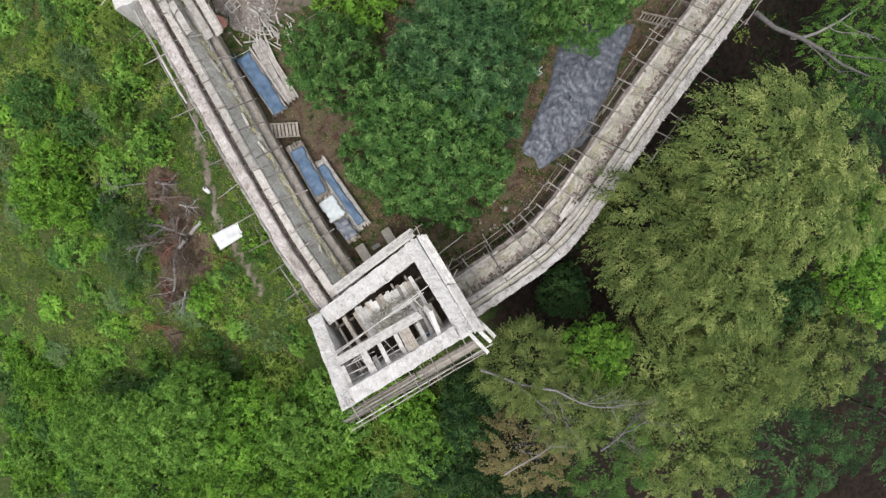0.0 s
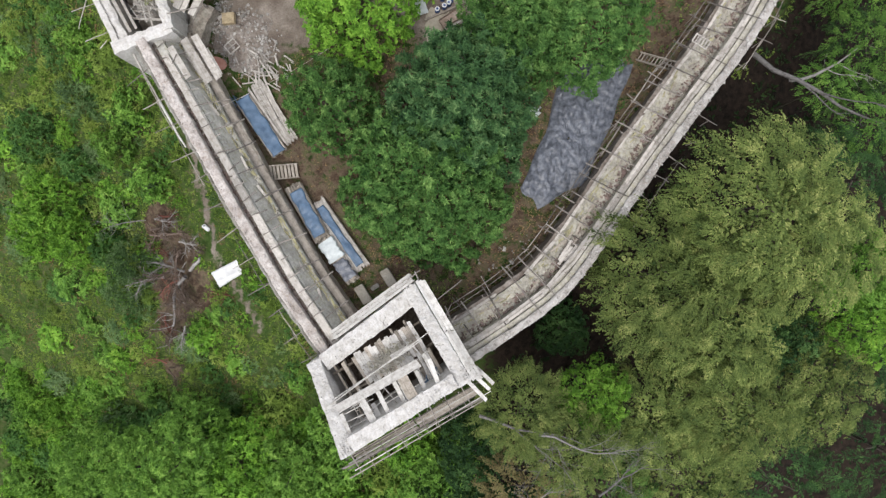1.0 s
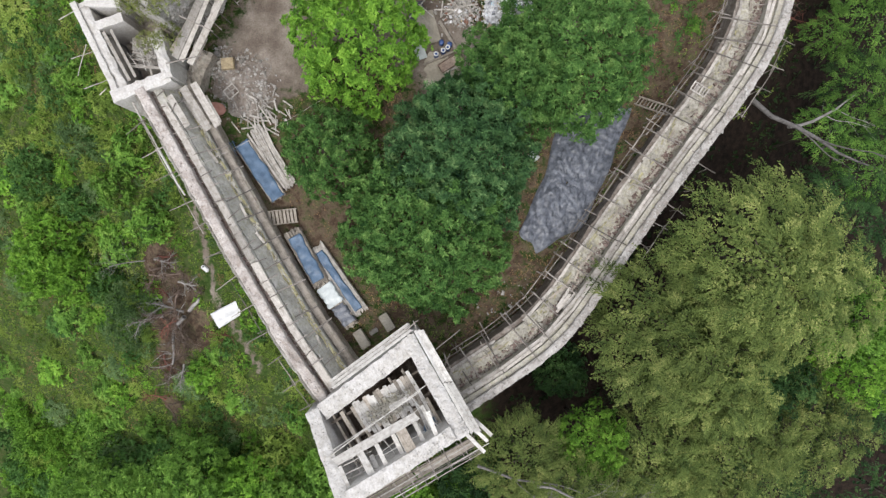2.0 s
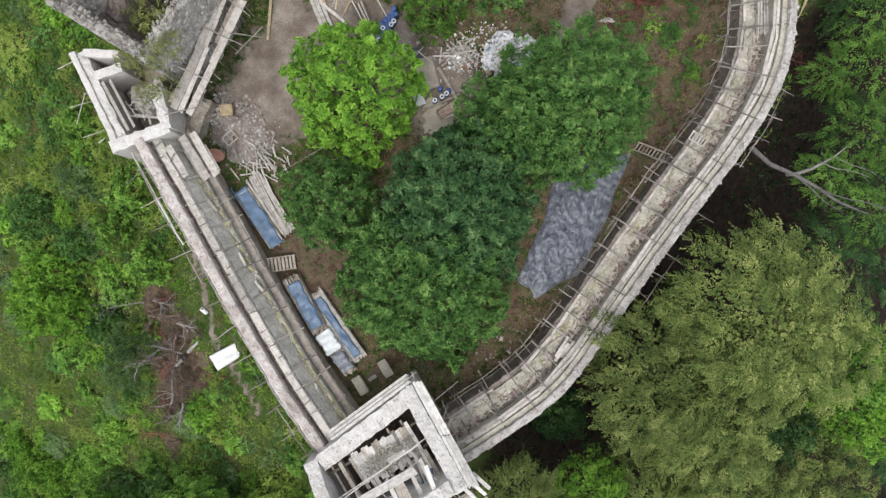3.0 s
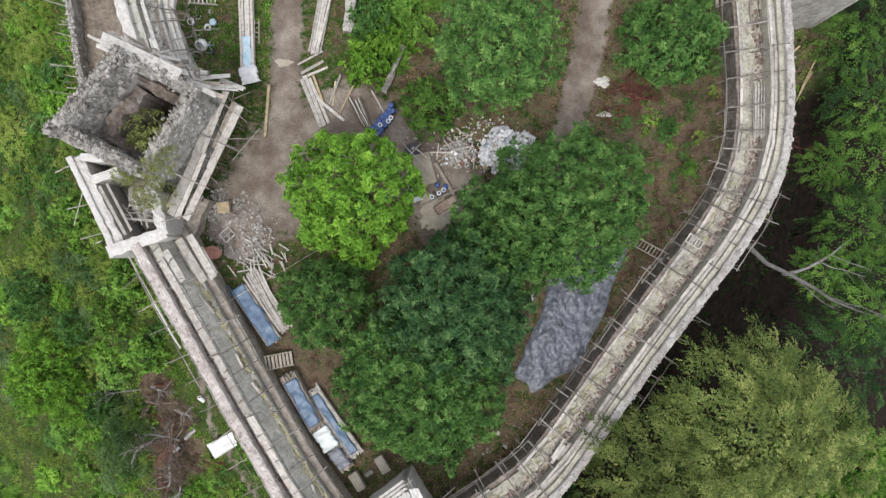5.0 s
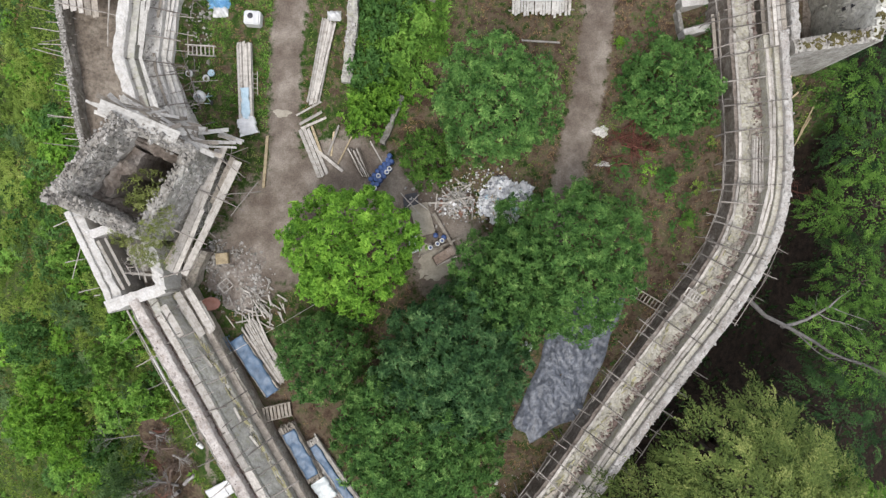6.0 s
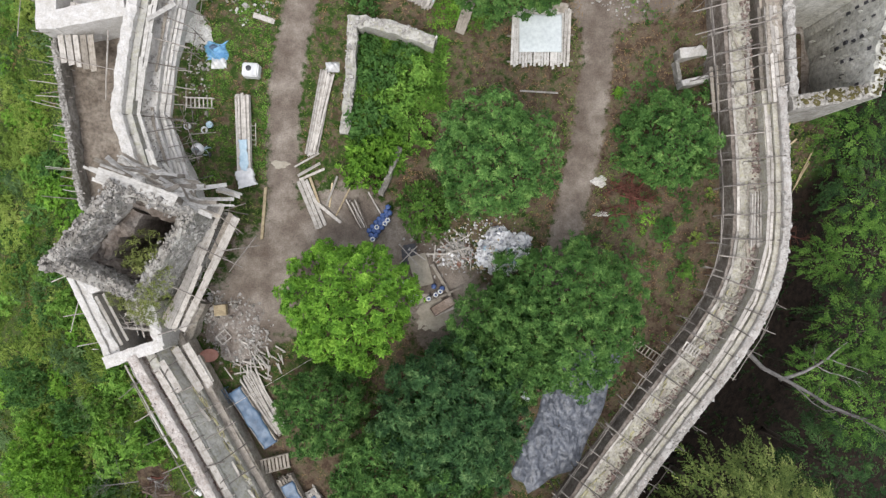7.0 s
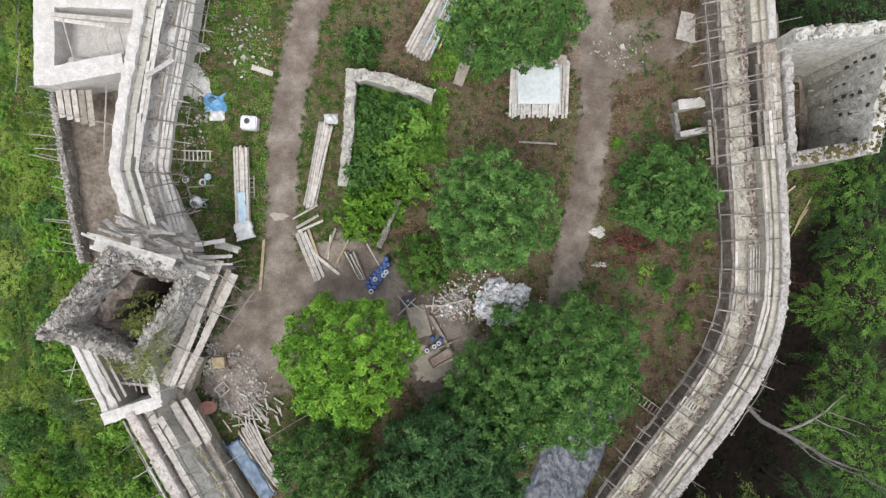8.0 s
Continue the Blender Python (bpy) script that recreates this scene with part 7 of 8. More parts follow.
def branchy(name, label, start, ahead, length, radius, seed, material, forks=3, depth=3, parent=None, category="fallen tree", rise=0.0):
    """A bare branching limb as one skin of tapering tubes."""
    r = np.random.default_rng(seed)
    v, f = [], []

    def grow(p, d, ln, rad, lev):
        pts, q = [np.array(p, float)], np.array(d, float)
        n = 6
        for i in range(n):
            q = unit(q + r.normal(0, 0.16, 3) + np.array([0, 0, rise * 0.1]))
            pts.append(pts[-1] + q * ln / n)
        o, sides = len(v), 6 if lev == depth else 4
        for i, c in enumerate(pts):
            dd = unit(pts[min(i + 1, n)] - pts[max(i - 1, 0)])
            a = unit(np.cross(dd, [0.2, 0.3, 0.93]))
            b = np.cross(dd, a)
            rr = rad * (1 - 0.75 * i / n)
            for j in range(sides):
                t = 6.2832 * j / sides
                v.append(c + rr * (a * math.cos(t) + b * math.sin(t)))
        for i in range(n):
            for j in range(sides):
                k = (j + 1) % sides
                f.append((o + i * sides + j, o + i * sides + k, o + (i + 1) * sides + k, o + (i + 1) * sides + j))
        if lev > 0:
            for _ in range(forks):
                i = int(r.integers(2, n))
                turn = unit(q + r.normal(0, 0.75, 3) * np.array([1, 1, 0.5]))
                grow(pts[i], turn, ln * r.uniform(0.4, 0.65), rad * 0.5 * (1 - 0.5 * i / n), lev - 1)

    grow((0, 0, 0), unit(np.array(ahead, float)), length, radius, depth)
    ob = thing(name, label, category, at=start)
    part("limb", mesh_of("limb", v, f, material, True), ob)
    return ob


BRUSHES = {}


def brush_pile(label, x, y, lift, turn, size, kind):
    """One tangle of cut brushwood; alike ones share their mesh."""
    if kind not in BRUSHES:
        first = branchy("brushwood", label, (x, y, gz(x, y) + lift), (1, 0, 0.15), 2.2, 0.11, 50 + kind, (M_BRUSH, M_REDBRUSH, M_BRUSH, M_DEADBARK, M_BRUSH, M_REDBRUSH)[kind], 8, 2, category="brushwood")
        BRUSHES[kind] = first.children[0].data
        return first
    ob = thing("brushwood", label, "brushwood", at=(x, y, gz(x, y) + lift))
    part("limb", BRUSHES[kind], ob, m=Matrix.Rotation(turn, 4, "Z") @ Matrix.Diagonal((size, size, size, 1)))
    return ob


limb = thing("fallen_tree", "bare grey curved trunk of a fallen dead tree", "fallen tree", at=(-22, 0.6, gz(-22, 0.6)))
r = np.random.default_rng(91)


def lying(pts, r0, r1, rise):
    q = rounded([(x, y, gz(x, y) + rise) for x, y in pts], 2)
    return q, tube_mesh("limb", q - np.array(limb.location), np.linspace(r0, r1, len(q)), M_DEADBARK, 7)


spine, me = lying([(-21.9, 0.8), (-23.0, -0.1), (-23.5, -1.0), (-23.7, -2.2), (-23.9, -3.2), (-24.6, -4.6), (-25.1, -5.8)], 0.19, 0.05, 1.0)
part("trunk", me, limb)
for k in range(12):
    c = spine[int(r.integers(2, len(spine) - 1))]
    a = r.uniform(0, 6.28)
    ln = r.uniform(0.9, 2.2)
    d = np.array([math.cos(a), math.sin(a), r.uniform(-0.25, 0.2)])
    side = np.array([-d[1], d[0], 0]) * r.normal(0, 0.25)
    pts = [c, c + d * ln * 0.4 + side * ln * 0.5, c + d * ln]
    part("branch", tube_mesh("branch", rounded(pts, 1) - np.array(limb.location), np.linspace(0.06, 0.015, 6), M_DEADBARK, 5), limb)
stump = thing("log", "short pale cut log lying on the slope", "log", at=on_ground(-21.1, 1.9))
pole(stump, (-21.6, 1.3, gz(-21.6, 1.3) + 0.45), (-20.5, 2.4, gz(-20.5, 2.4) + 0.5), 0.34, M_DEADBARK, "log")
branchy("fallen_tree", "tangle of bare dead branches on the slope", (-25.3, 5.6, gz(-25.3, 5.6) + 1.4), (-0.9, 0.35, 0.0), 3.6, 0.06, 3, M_DEADBARK, 6, 3)
k = 0
for a, b, c in BRUSH:
    for q in range(int(3 * c)):
        t, m = r.uniform(0, 6.28), c * math.sqrt(r.uniform()) * 0.85
        x, y = a + m * math.cos(t), b + m * math.sin(t)
        brush_pile("tangled dead brown brushwood on the slope", x, y, r.uniform(0.3, 0.9), t * 5, r.uniform(0.8, 1.2), (0, 1, 2, 0, 3, 4)[k % 6])
        k += 1
branchy("leaning_tree", "bare grey leaning trunk that forks beyond the wall", (23.9, 18.1, 0.6), (0.66, -0.74, 0.08), 11.5, 0.21, 16, M_GREYLIMB, 3, 3)
branchy("leaning_tree", "bare grey forked branch over the wood", (26.3, 15.9, 1.3), (0.9, -0.1, 0.05), 6.5, 0.15, 6, M_GREYLIMB, 3, 2)
branchy("dead_tree", "leafless grey treetop below the corner tower", (2.6, -8.3, 5.6), (0.93, -0.35, 0.05), 8.2, 0.11, 7, M_GREYLIMB, 5, 3)
branchy("dead_tree", "leafless twiggy treetop in the wood", (6.6, -9.4, 6.4), (0.9, 0.1, 0.1), 6.2, 0.09, 8, M_GREYLIMB, 5, 3)
branchy("dead_tree", "leafless pale crown in the wood", (10.9, -14.0, 5.2), (0.8, 0.4, 0.2), 4.2, 0.09, 9, M_GREYLIMB, 5, 3)
branchy("dead_tree", "leafless pale branch among brown leaves", (4.2, -15.5, 5.6), (0.8, 0.5, 0.1), 4.2, 0.07, 10, M_GREYLIMB, 4, 3)
for i, (x, y) in enumerate([(15.0, 30.3), (15.8, 29.6), (14.9, 29.2), (15.6, 31.0), (16.2, 30.4), (15.3, 28.5), (15.6, 30.0), (15.0, 31.3), (16.3, 29.0), (15.9, 31.6), (14.8, 30.0), (15.4, 29.8), (15.2, 30.8), (16.0, 30.1)]):
    brush_pile("heap of red-brown cut brushwood in the yard", x, y, 0.2, i * 1.9, 0.75, 1 if i % 2 else 5)
for i, (x, y) in enumerate([(30.6, 27.5), (31.4, 28.6), (30.2, 29.3)]):
    brush_pile("dry brown brushwood below the wall", x, y, 0.4, i * 2.3, 1.1, (5, 1, 2)[i])
poles_e = thing("felled_poles", "pale cut poles lying below the east wall", "poles", at=(32, 33, gz(32, 33)))
for p0, p1 in [((33.0, 34.7), (32.2, 31.5)), ((32.8, 33.3), (32.1, 31.0)), ((30.0, 36.6), (29.0, 31.9)), ((31.0, 35.2), (30.0, 34.1)), ((29.4, 33.2), (29.1, 31.4))]:
    pole(poles_e, (*p0, gz(*p0) + 0.35), (*p1, gz(*p1) + 0.35), 0.16, M_FRESHWOOD)

# north yard
s6 = plank_stack("timber_stack", "tall pale board stack with white and blue sheeting", (-14.75, 37.4), (-14.55, 31.5), 5, 9, 7, M_PALEWOOD, 0.2)
draped(s6, (-14.62, 34.0), (-14.5, 31.6), 0.3, gz(-14.6, 34.5) + 0.72, M_CYAN, 8, "sheeting", 0.25, "faded cyan sheeting")
draped(s6, (-14.6, 31.7), (-14.25, 30.4), 0.65, gz(-14.6, 34.5) + 0.75, M_WHITEPL, 9, "sheeting", 0.3, "dirty white plastic sheet")
lad = thing("ladder", "short white ladder leaning on the board stack", "ladder", at=on_ground(-13.9, 34.3))
for k in (0, 1):
    pole(lad, (-14.05 + 0.35 * k, 35.3, gz(-14, 34.3) + 0.5), (-14.05 + 0.35 * k, 33.5, gz(-14, 34.3) + 0.45), 0.06, M_PALEWOOD, "stile")
for k in range(5):
    pole(lad, (-14.05, 35.1 - 0.36 * k, gz(-14, 34.3) + 0.5), (-13.7, 35.1 - 0.36 * k, gz(-14, 34.3) + 0.5), 0.05, M_PALEWOOD, "rung")
tank = thing("plastic_tank", "white square plastic tank standing in the grass", "tank", at=on_ground(-14.0, 39.3))
part("body", block_mesh("body", (1.25, 1.05, 0.95), M_WHITEPL, 0.1), tank, m=Matrix.Rotation(-0.06, 4, "Z"))
part("lid", turned("lid", [(0.0, 1.0), (0.2, 1.0), (0.22, 0.94)], M_DARK, 16), tank.children[0], "dark round lid", Matrix.Translation((-0.12, 0.1, 0)))
s7 = plank_stack("timber_stack", "long low stack of thin weathered battens", (-8.3, 39.3), (-9.6, 33.0), 6, 3, 10, M_PALEWOOD, 0.15, messy=0.09)
bags = thing("cement_bag", "torn whitish bag heaped at the end of the stack", "bag", at=on_ground(-7.9, 39.8))
part("bag", grid_sheet("bag", lambda u, v: (1.1 * u - 0.55, 0.8 * v - 0.4, 0.45 * math.sin(3.1 * u) * math.sin(3.1 * v) + 0.06 * math.sin(17 * u + 9 * v)), 14, 14, M_WHITEPL, thick=0.03), bags)
ruin = thing("ruin_wall", "low ruined rubble wall in an open angle", "wall", at=(-5, 40, -0.4), kind="structure")
before = set(bpy.data.objects)
wall_run("wall", [(-7.3, 34.6, 0.3), (-6.75, 39.0, 0.9), (-6.5, 43.3, 1.5)], 1, 0, 0.75, M_PALEWALK, -1.5, ruin, rough=0.16, edge=0.12, across=4)
wall_run("wall", [(-5.7, 43.3, 1.5), (-3.2, 42.9, 1.5), (0.2, 41.8, 1.1)], 1, 0, 0.85, M_PALEWALK, -1.5, ruin, rough=0.2, edge=0.15, across=4)
wall_run("wall", [(-4.3, 29.9, 0.4), (-2.75, 33.6, 0.4)], 1, 0, 0.42, M_OLD, -1.5, ruin, rough=0.2, edge=0.15, across=3)
under(ruin, [o for o in bpy.data.objects if o not in before and o.parent == ruin])
for ln, seed in (([(-7.3, 34.6, 0.3), (-6.75, 39.0, 0.9), (-6.5, 43.3, 1.5)], 24), ([(-5.9, 43.3, 1.5), (-3.2, 42.9, 1.5), (0.2, 41.8, 1.1)], 25)):
    top_stones(ruin, ln, 1, 0.0, 0.75, 14, 0.13, M_PALESTONE, seed, 0.0, "rubble").location = -Vector(ruin.location)
lean = thing("board_platform", "square of white boards and clear sheeting on trestles", "platform", at=on_ground(8.2, 42.2))
r = np.random.default_rng(65)
base = gz(8.2, 42.2)
for k in range(21):
    x = 6.05 + 0.215 * k
    board(lean, (x + r.normal(0, 0.02), 40.0 + r.normal(0, 0.12), base + 0.85 + 0.012 * k % 0.05), (x + 0.1 + r.normal(0, 0.02), 44.4 + r.normal(0, 0.1), base + 0.9), 0.2, 0.04, M_WHITEWOOD)
for y in (40.3, 42.3, 44.1):
    board(lean, (5.7, y, base + 0.78), (10.8, y + 0.1, base + 0.78), 0.14, 0.12, M_WOOD, "bearer")
    for x in (6.2, 8.3, 10.3):
        pole(lean, (x, y, base - 0.1), (x, y, base + 0.75), 0.12, M_WOOD, "leg")
part("sheeting", grid_sheet("sheeting", lambda u, v: (-1.6 + 3.3 * u, -1.2 + 2.9 * v, 1.0 + 0.03 * math.sin(11 * u + 4 * v) + 0.03 * math.sin(9 * v)), 24, 24, M_SILVER, thick=0.01), lean, "bluish clear plastic sheeting")
for x in (10.1, 10.4):
    board(lean, (x, 40.2, base + 1.03), (x + 0.15, 44.3, base + 1.03), 0.2, 0.05, M_PALEWOOD)
board(lean, (9.2, 44.6, base + 0.9), (10.4, 44.4, base + 0.9), 0.8, 0.05, M_WOOD)
s8 = plank_stack("timber_stack", "broad stack of long pale boards and fresh battens", (-1.3, 44.9), (1.6, 50.4), 9, 6, 11, M_PALEWOOD, 0.2, messy=0.05)
fr = thing("loose_battens", "fresh orange-brown battens on the board stack", "boards", at=on_ground(0.3, 47.5, 0.5))
for k in range(6):
    board(fr, (-0.5 + 0.2 * k, 45.0 + r.uniform(-0.2, 0.8), gz(0, 47) + 0.56), (1.5 + 0.2 * k, 49.8 + r.uniform(-0.4, 0.4), gz(0, 47) + 0.58), 0.1, 0.05, M_FRESHWOOD if k % 2 else M_CYAN)
door = thing("plywood_sheet", "single wide grey wooden panel lying in the grass", "panel", at=on_ground(2.5, 44.1))
board(door, (1.95, 42.5, gz(2.5, 44) + 0.5), (3.1, 45.8, gz(2.5, 44) + 0.55), 0.85, 0.08, M_WOOD, "panel")
for t in (0.15, 0.85):
    board(door, (1.6 + 1.1 * t, 42.7 + 3.2 * t, gz(2.5, 44) + 0.22), (2.4 + 1.1 * t, 42.4 + 3.2 * t, gz(2.5, 44) + 0.22), 0.12, 0.45, M_DARKWOOD, "bearer")
beam = thing("wooden_beam", "thin grey beam lying on the ground", "beam", at=on_ground(8.2, 38.1))
board(beam, (6.8, 38.2, gz(7, 38) + 0.08), (9.8, 38.05, gz(9, 38) + 0.12), 0.14, 0.12, M_PALEWOOD)
wb2 = thing("plywood_sheet", "small white board lying in the grass", "panel", at=on_ground(-13.2, 43.5))
board(wb2, (-14.0, 43.75, gz(-13, 43.5) + 0.06), (-12.35, 43.2, gz(-13, 43.5) + 0.1), 0.42, 0.05, M_PALEWOOD, "panel")
bb = thing("tarpaulin_bundle", "crumpled blue and white tarpaulin bundle", "tarpaulin", at=on_ground(-16.9, 40.9))
part("cloth", grid_sheet("cloth", lambda u, v: (1.7 * u - 0.85 + 0.15 * math.sin(7 * v), 1.5 * v - 0.75 + 0.15 * math.sin(8 * u), 0.55 * math.sin(3.1 * u) * math.sin(3.1 * v) + 0.1 * math.sin(13 * u + 7 * v) * math.sin(3.1 * u) + 0.05 * math.sin(29 * v)), 26, 26, M_SKYBLUE, thick=0.03), bb)
part("cloth", grid_sheet("cloth", lambda u, v: (1.2 * u - 0.4, 0.9 * v - 1.3, 0.4 * math.sin(3.1 * u) * math.sin(3.1 * v) + 0.06 * math.sin(19 * u + 7 * v)), 16, 16, M_WHITEPL, thick=0.03), bb, "dirty white cloth")
part("cloth", grid_sheet("cloth", lambda u, v: (1.2 * u - 0.7, 0.7 * v - 0.1, 0.62 * math.sin(3.1 * u) * math.sin(3.1 * v) + 0.07 * math.sin(15 * u + 9 * v)), 16, 16, M_BLUE, thick=0.03), bb, "bright blue cloth")

mixer = thing("cement_mixer", "white cement mixer with a blue frame", "cement mixer", at=on_ground(-17.9, 33.2))
dr = part("drum", turned("drum", [(0.0, -0.45), (0.3, -0.42), (0.46, -0.1), (0.46, 0.1), (0.27, 0.45), (0.25, 0.45), (0.43, 0.08), (0.3, -0.35), (0.0, -0.38)], M_WHITEPL, 18), mixer, "white drum", Matrix.Translation((0, 0, 1.0)) @ Matrix.Rotation(0.35, 4, "X"))
for p0, p1 in [((-0.6, -0.3, 0), (-0.5, 0, 1.0)), ((-0.6, 0.3, 0), (-0.5, 0, 1.0)), ((0.6, -0.3, 0), (0.5, 0, 1.0)), ((0.6, 0.3, 0), (0.5, 0, 1.0)), ((-0.6, -0.3, 0.05), (0.6, -0.3, 0.05)), ((-0.6, 0.3, 0.05), (0.6, 0.3, 0.05)), ((-0.5, 0, 1.0), (0.5, 0, 1.0)), ((0.5, 0, 1.0), (0.75, 0.25, 1.1))]:
    o = Vector(mixer.location)
    pole(mixer, tuple(o + Vector(p0)), tuple(o + Vector(p1)), 0.07, M_CYAN, "frame_bar")
for k in (-1, 1):
    part("wheel", turned("wheel", [(0.0, -0.05), (0.18, -0.05), (0.2, 0), (0.18, 0.05), (0.0, 0.05)], M_DARK, 14), mixer, m=Matrix.Translation((0.62 * k, -0.3, 0.2)) @ Matrix.Rotation(1.5708, 4, "Y"))
for x, y, mat, lab in [(-18.6, 34.9, M_WHITEPL, "small white tub on the ground"), (-17.7, 34.8, M_WHITEPL, "white plastic tub with mortar"), (-17.3, 35.2, M_CYAN, "pale blue bucket by the mixer")]:
    tb = thing("bucket", lab, "bucket", at=on_ground(x, y))
    part("body", turned("body", [(0.0, 0.02), (0.2, 0.02), (0.27, 0.36), (0.24, 0.36), (0.18, 0.05), (0.0, 0.05)], mat, 16), tb)
    part("handle", turned("handle", [(0.28, 0.33), (0.29, 0.34), (0.28, 0.35), (0.27, 0.34), (0.28, 0.33)], M_DARK, 16), tb.children[0])
trestle = thing("trestle_poles", "thin pale poles propped against the walkway foot", "poles", at=on_ground(-18.2, 33.5))
for k in range(16):
    x, y, a = -18.7 + r.normal(0, 0.35), 31.5 + 4.5 * r.uniform(), r.uniform(0, 3.1)
    ln, z = r.uniform(0.8, 2.4), gz(-18.5, y) + r.uniform(0.1, 0.8)
    pole(trestle, (x - ln / 2 * math.cos(a), y - ln / 2 * math.sin(a), z), (x + ln / 2 * math.cos(a), y + ln / 2 * math.sin(a), z + r.normal(0, 0.2)), 0.06)
pole(trestle, (-19.3, 34.3, 1.0), (-16.6, 34.5, 0.9), 0.08, M_PALEWOOD)


def mound(name, label, category, x, y, rx, ry, h, material, seed):
    ph = np.random.default_rng(seed).uniform(0, 6, 3)

    def at(u, v):
        a, s = 6.2832 * u, max(v, 0.01)
        e = 1 + 0.16 * math.sin(3 * a + ph[0]) + 0.1 * math.sin(7 * a + ph[1])
        px, py = x + rx * s * e * math.cos(a), y + ry * s * e * math.sin(a)
        return (px, py, gz(px, py) - 0.03 + h * (1 - s ** 1.5) + 0.3 * h * fbm(px * 1.7, py * 1.7, ph[2], 4) * (1 - s))

    return tagged(part(name, grid_sheet(name, at, 49, 18, material)), label, category)


M_PAD = stone_mat("dried_beige_concrete", (0.27, 0.24, 0.19), (0.36, 0.325, 0.262), (0.45, 0.41, 0.335), 0.7, 5.0, dirt=0.75, bump=0.2)
mound("sand_mound", "spilled heap of pale sand at the wall foot", "sand", -18.3, 42.4, 1.1, 1.5, 0.4, M_SAND, 1)
mound("sand_mound", "spilled heap of pale lime at the wall foot", "sand", -18.2, 45.2, 0.8, 0.7, 0.3, M_SAND, 2)
mound("lime_spill", "dried pale lime spill on the track", "lime", -12.0, 32.2, 1.3, 0.55, 0.05, M_PAD, 3)
mound("earth_mound", "spread heap of greyish earth and rubble below the tower", "rubble", -15.4, 19.2, 2.3, 2.4, 0.3, M_EARTHRUBBLE, 4)
mound("lime_spill", "small white lime patch beside the track", "lime", 13.2, 31.1, 0.7, 0.5, 0.15, M_SAND, 5)
mound("lime_spill", "thin white lime patch in the yard", "lime", 13.4, 28.5, 1.0, 0.3, 0.06, M_SAND, 6)
slab = thing("concrete_slab", "pale beige concrete mixing slab in the yard", "slab", at=on_ground(-1.0, 24.0))
part("slab", block_mesh("slab", (1.45, 2.5, 0.22), M_PAD, 0.05), slab, m=Matrix.Rotation(0.28, 4, "Z"))
mound("concrete_pad", "smooth dried concrete mixing pad under the trees", "concrete", 0.1, 20.6, 2.9, 2.6, 0.05, M_PAD, 8)


def litter_heap(name, label, category, x, y, rx, ry, h, n, seed, mats, size=0.25, lobes=None):
    """A heap of small flat scraps, one mesh a material."""
    r = np.random.default_rng(seed)
    ob = thing(name, label, category, at=on_ground(x, y))
    for k, (mat, share) in enumerate(mats):
        m = int(n * share)
        a, s = r.uniform(0, 6.28, m), np.sqrt(r.uniform(0, 1, m)) * r.uniform(0.75, 1.1, m)
        dx, dy = rx * s * np.cos(a), ry * s * np.sin(a)
        if lobes:
            pick = np.array(lobes)[r.integers(len(lobes), size=m)]
            dx, dy = pick[:, 0] + dx * pick[:, 2], pick[:, 1] + dy * pick[:, 3]
        z = ground_z(x + dx, y + dy) - gz(x, y) + h * np.clip(1 - s ** 2, 0, 1) * r.uniform(0.1, 1.1, m) + 0.04
        sz = size * r.lognormal(0, 0.45, (m, 1)) * np.column_stack([np.ones(m), r.uniform(0.4, 1.0, m), r.uniform(0.1, 0.5, m)])
        part("litter", stones_mesh("litter", np.column_stack([dx, dy, z]), sz, mat, seed + k), ob, kind="stuff")
    return ob


M_SCRAP = stone_mat("crumpled_white_scrap", (0.52, 0.52, 0.53), (0.68, 0.68, 0.69), (0.8, 0.8, 0.8), 2.0, 6.0, 0.6, island=0.25, dirt=0.7)
M_GREYSCRAP = stone_mat("crumpled_grey_scrap", (0.2, 0.21, 0.23), (0.33, 0.34, 0.37), (0.46, 0.47, 0.5), 2.0, 6.0, 0.6, island=0.3)
litter_heap("rubbish_heap", "irregular heap of white and grey plastic rubbish", "rubbish", 5.2, 25.8, 1.0, 1.0, 0.9, 2200, 71, [(M_SCRAP, 0.74), (M_GREYSCRAP, 0.2), (M_FRESHWOOD, 0.03), (M_DRUM, 0.01), (M_CYAN, 0.02)], 0.21,
            [(0.0, 0.4, 1.5, 1.1), (-0.9, -0.6, 1.0, 1.2), (1.2, -0.3, 1.1, 1.0), (0.3, -1.2, 1.3, 0.9), (-0.1, 0.9, 0.8, 0.7), (1.8, 0.4, 0.6, 0.6)])
litter_heap("rubbish_heap", "small heap of faded blue plastic scraps", "rubbish", 6.3, 24.8, 0.6, 0.5, 0.6, 160, 72, [(M_CYAN, 0.6), (M_BLUE, 0.4)], 0.2)
litter_heap("rubbish_scatter", "paper and plastic scraps scattered round the heap", "rubbish", 3.6, 25.9, 3.6, 2.4, 0.03, 260, 73, [(M_SCRAP, 0.6), (M_FRESHWOOD, 0.2), (M_GREYSCRAP, 0.2)], 0.11)
litter_heap("rubble_heap", "heap of broken laths, stones and scraps", "rubble", 1.7, 25.3, 1.5, 1.2, 0.3, 420, 75, [(M_PALESTONE, 0.3), (M_RUBBLE, 0.4), (M_RUST, 0.1), (M_SCRAP, 0.2)], 0.13)
litter_heap("rubble_heap", "scattered stones and mortar lumps below the tower", "rubble", -15.2, 19.2, 2.6, 2.8, 0.25, 420, 79, [(M_PALESTONE, 0.25), (M_RUBBLE, 0.75)], 0.14)
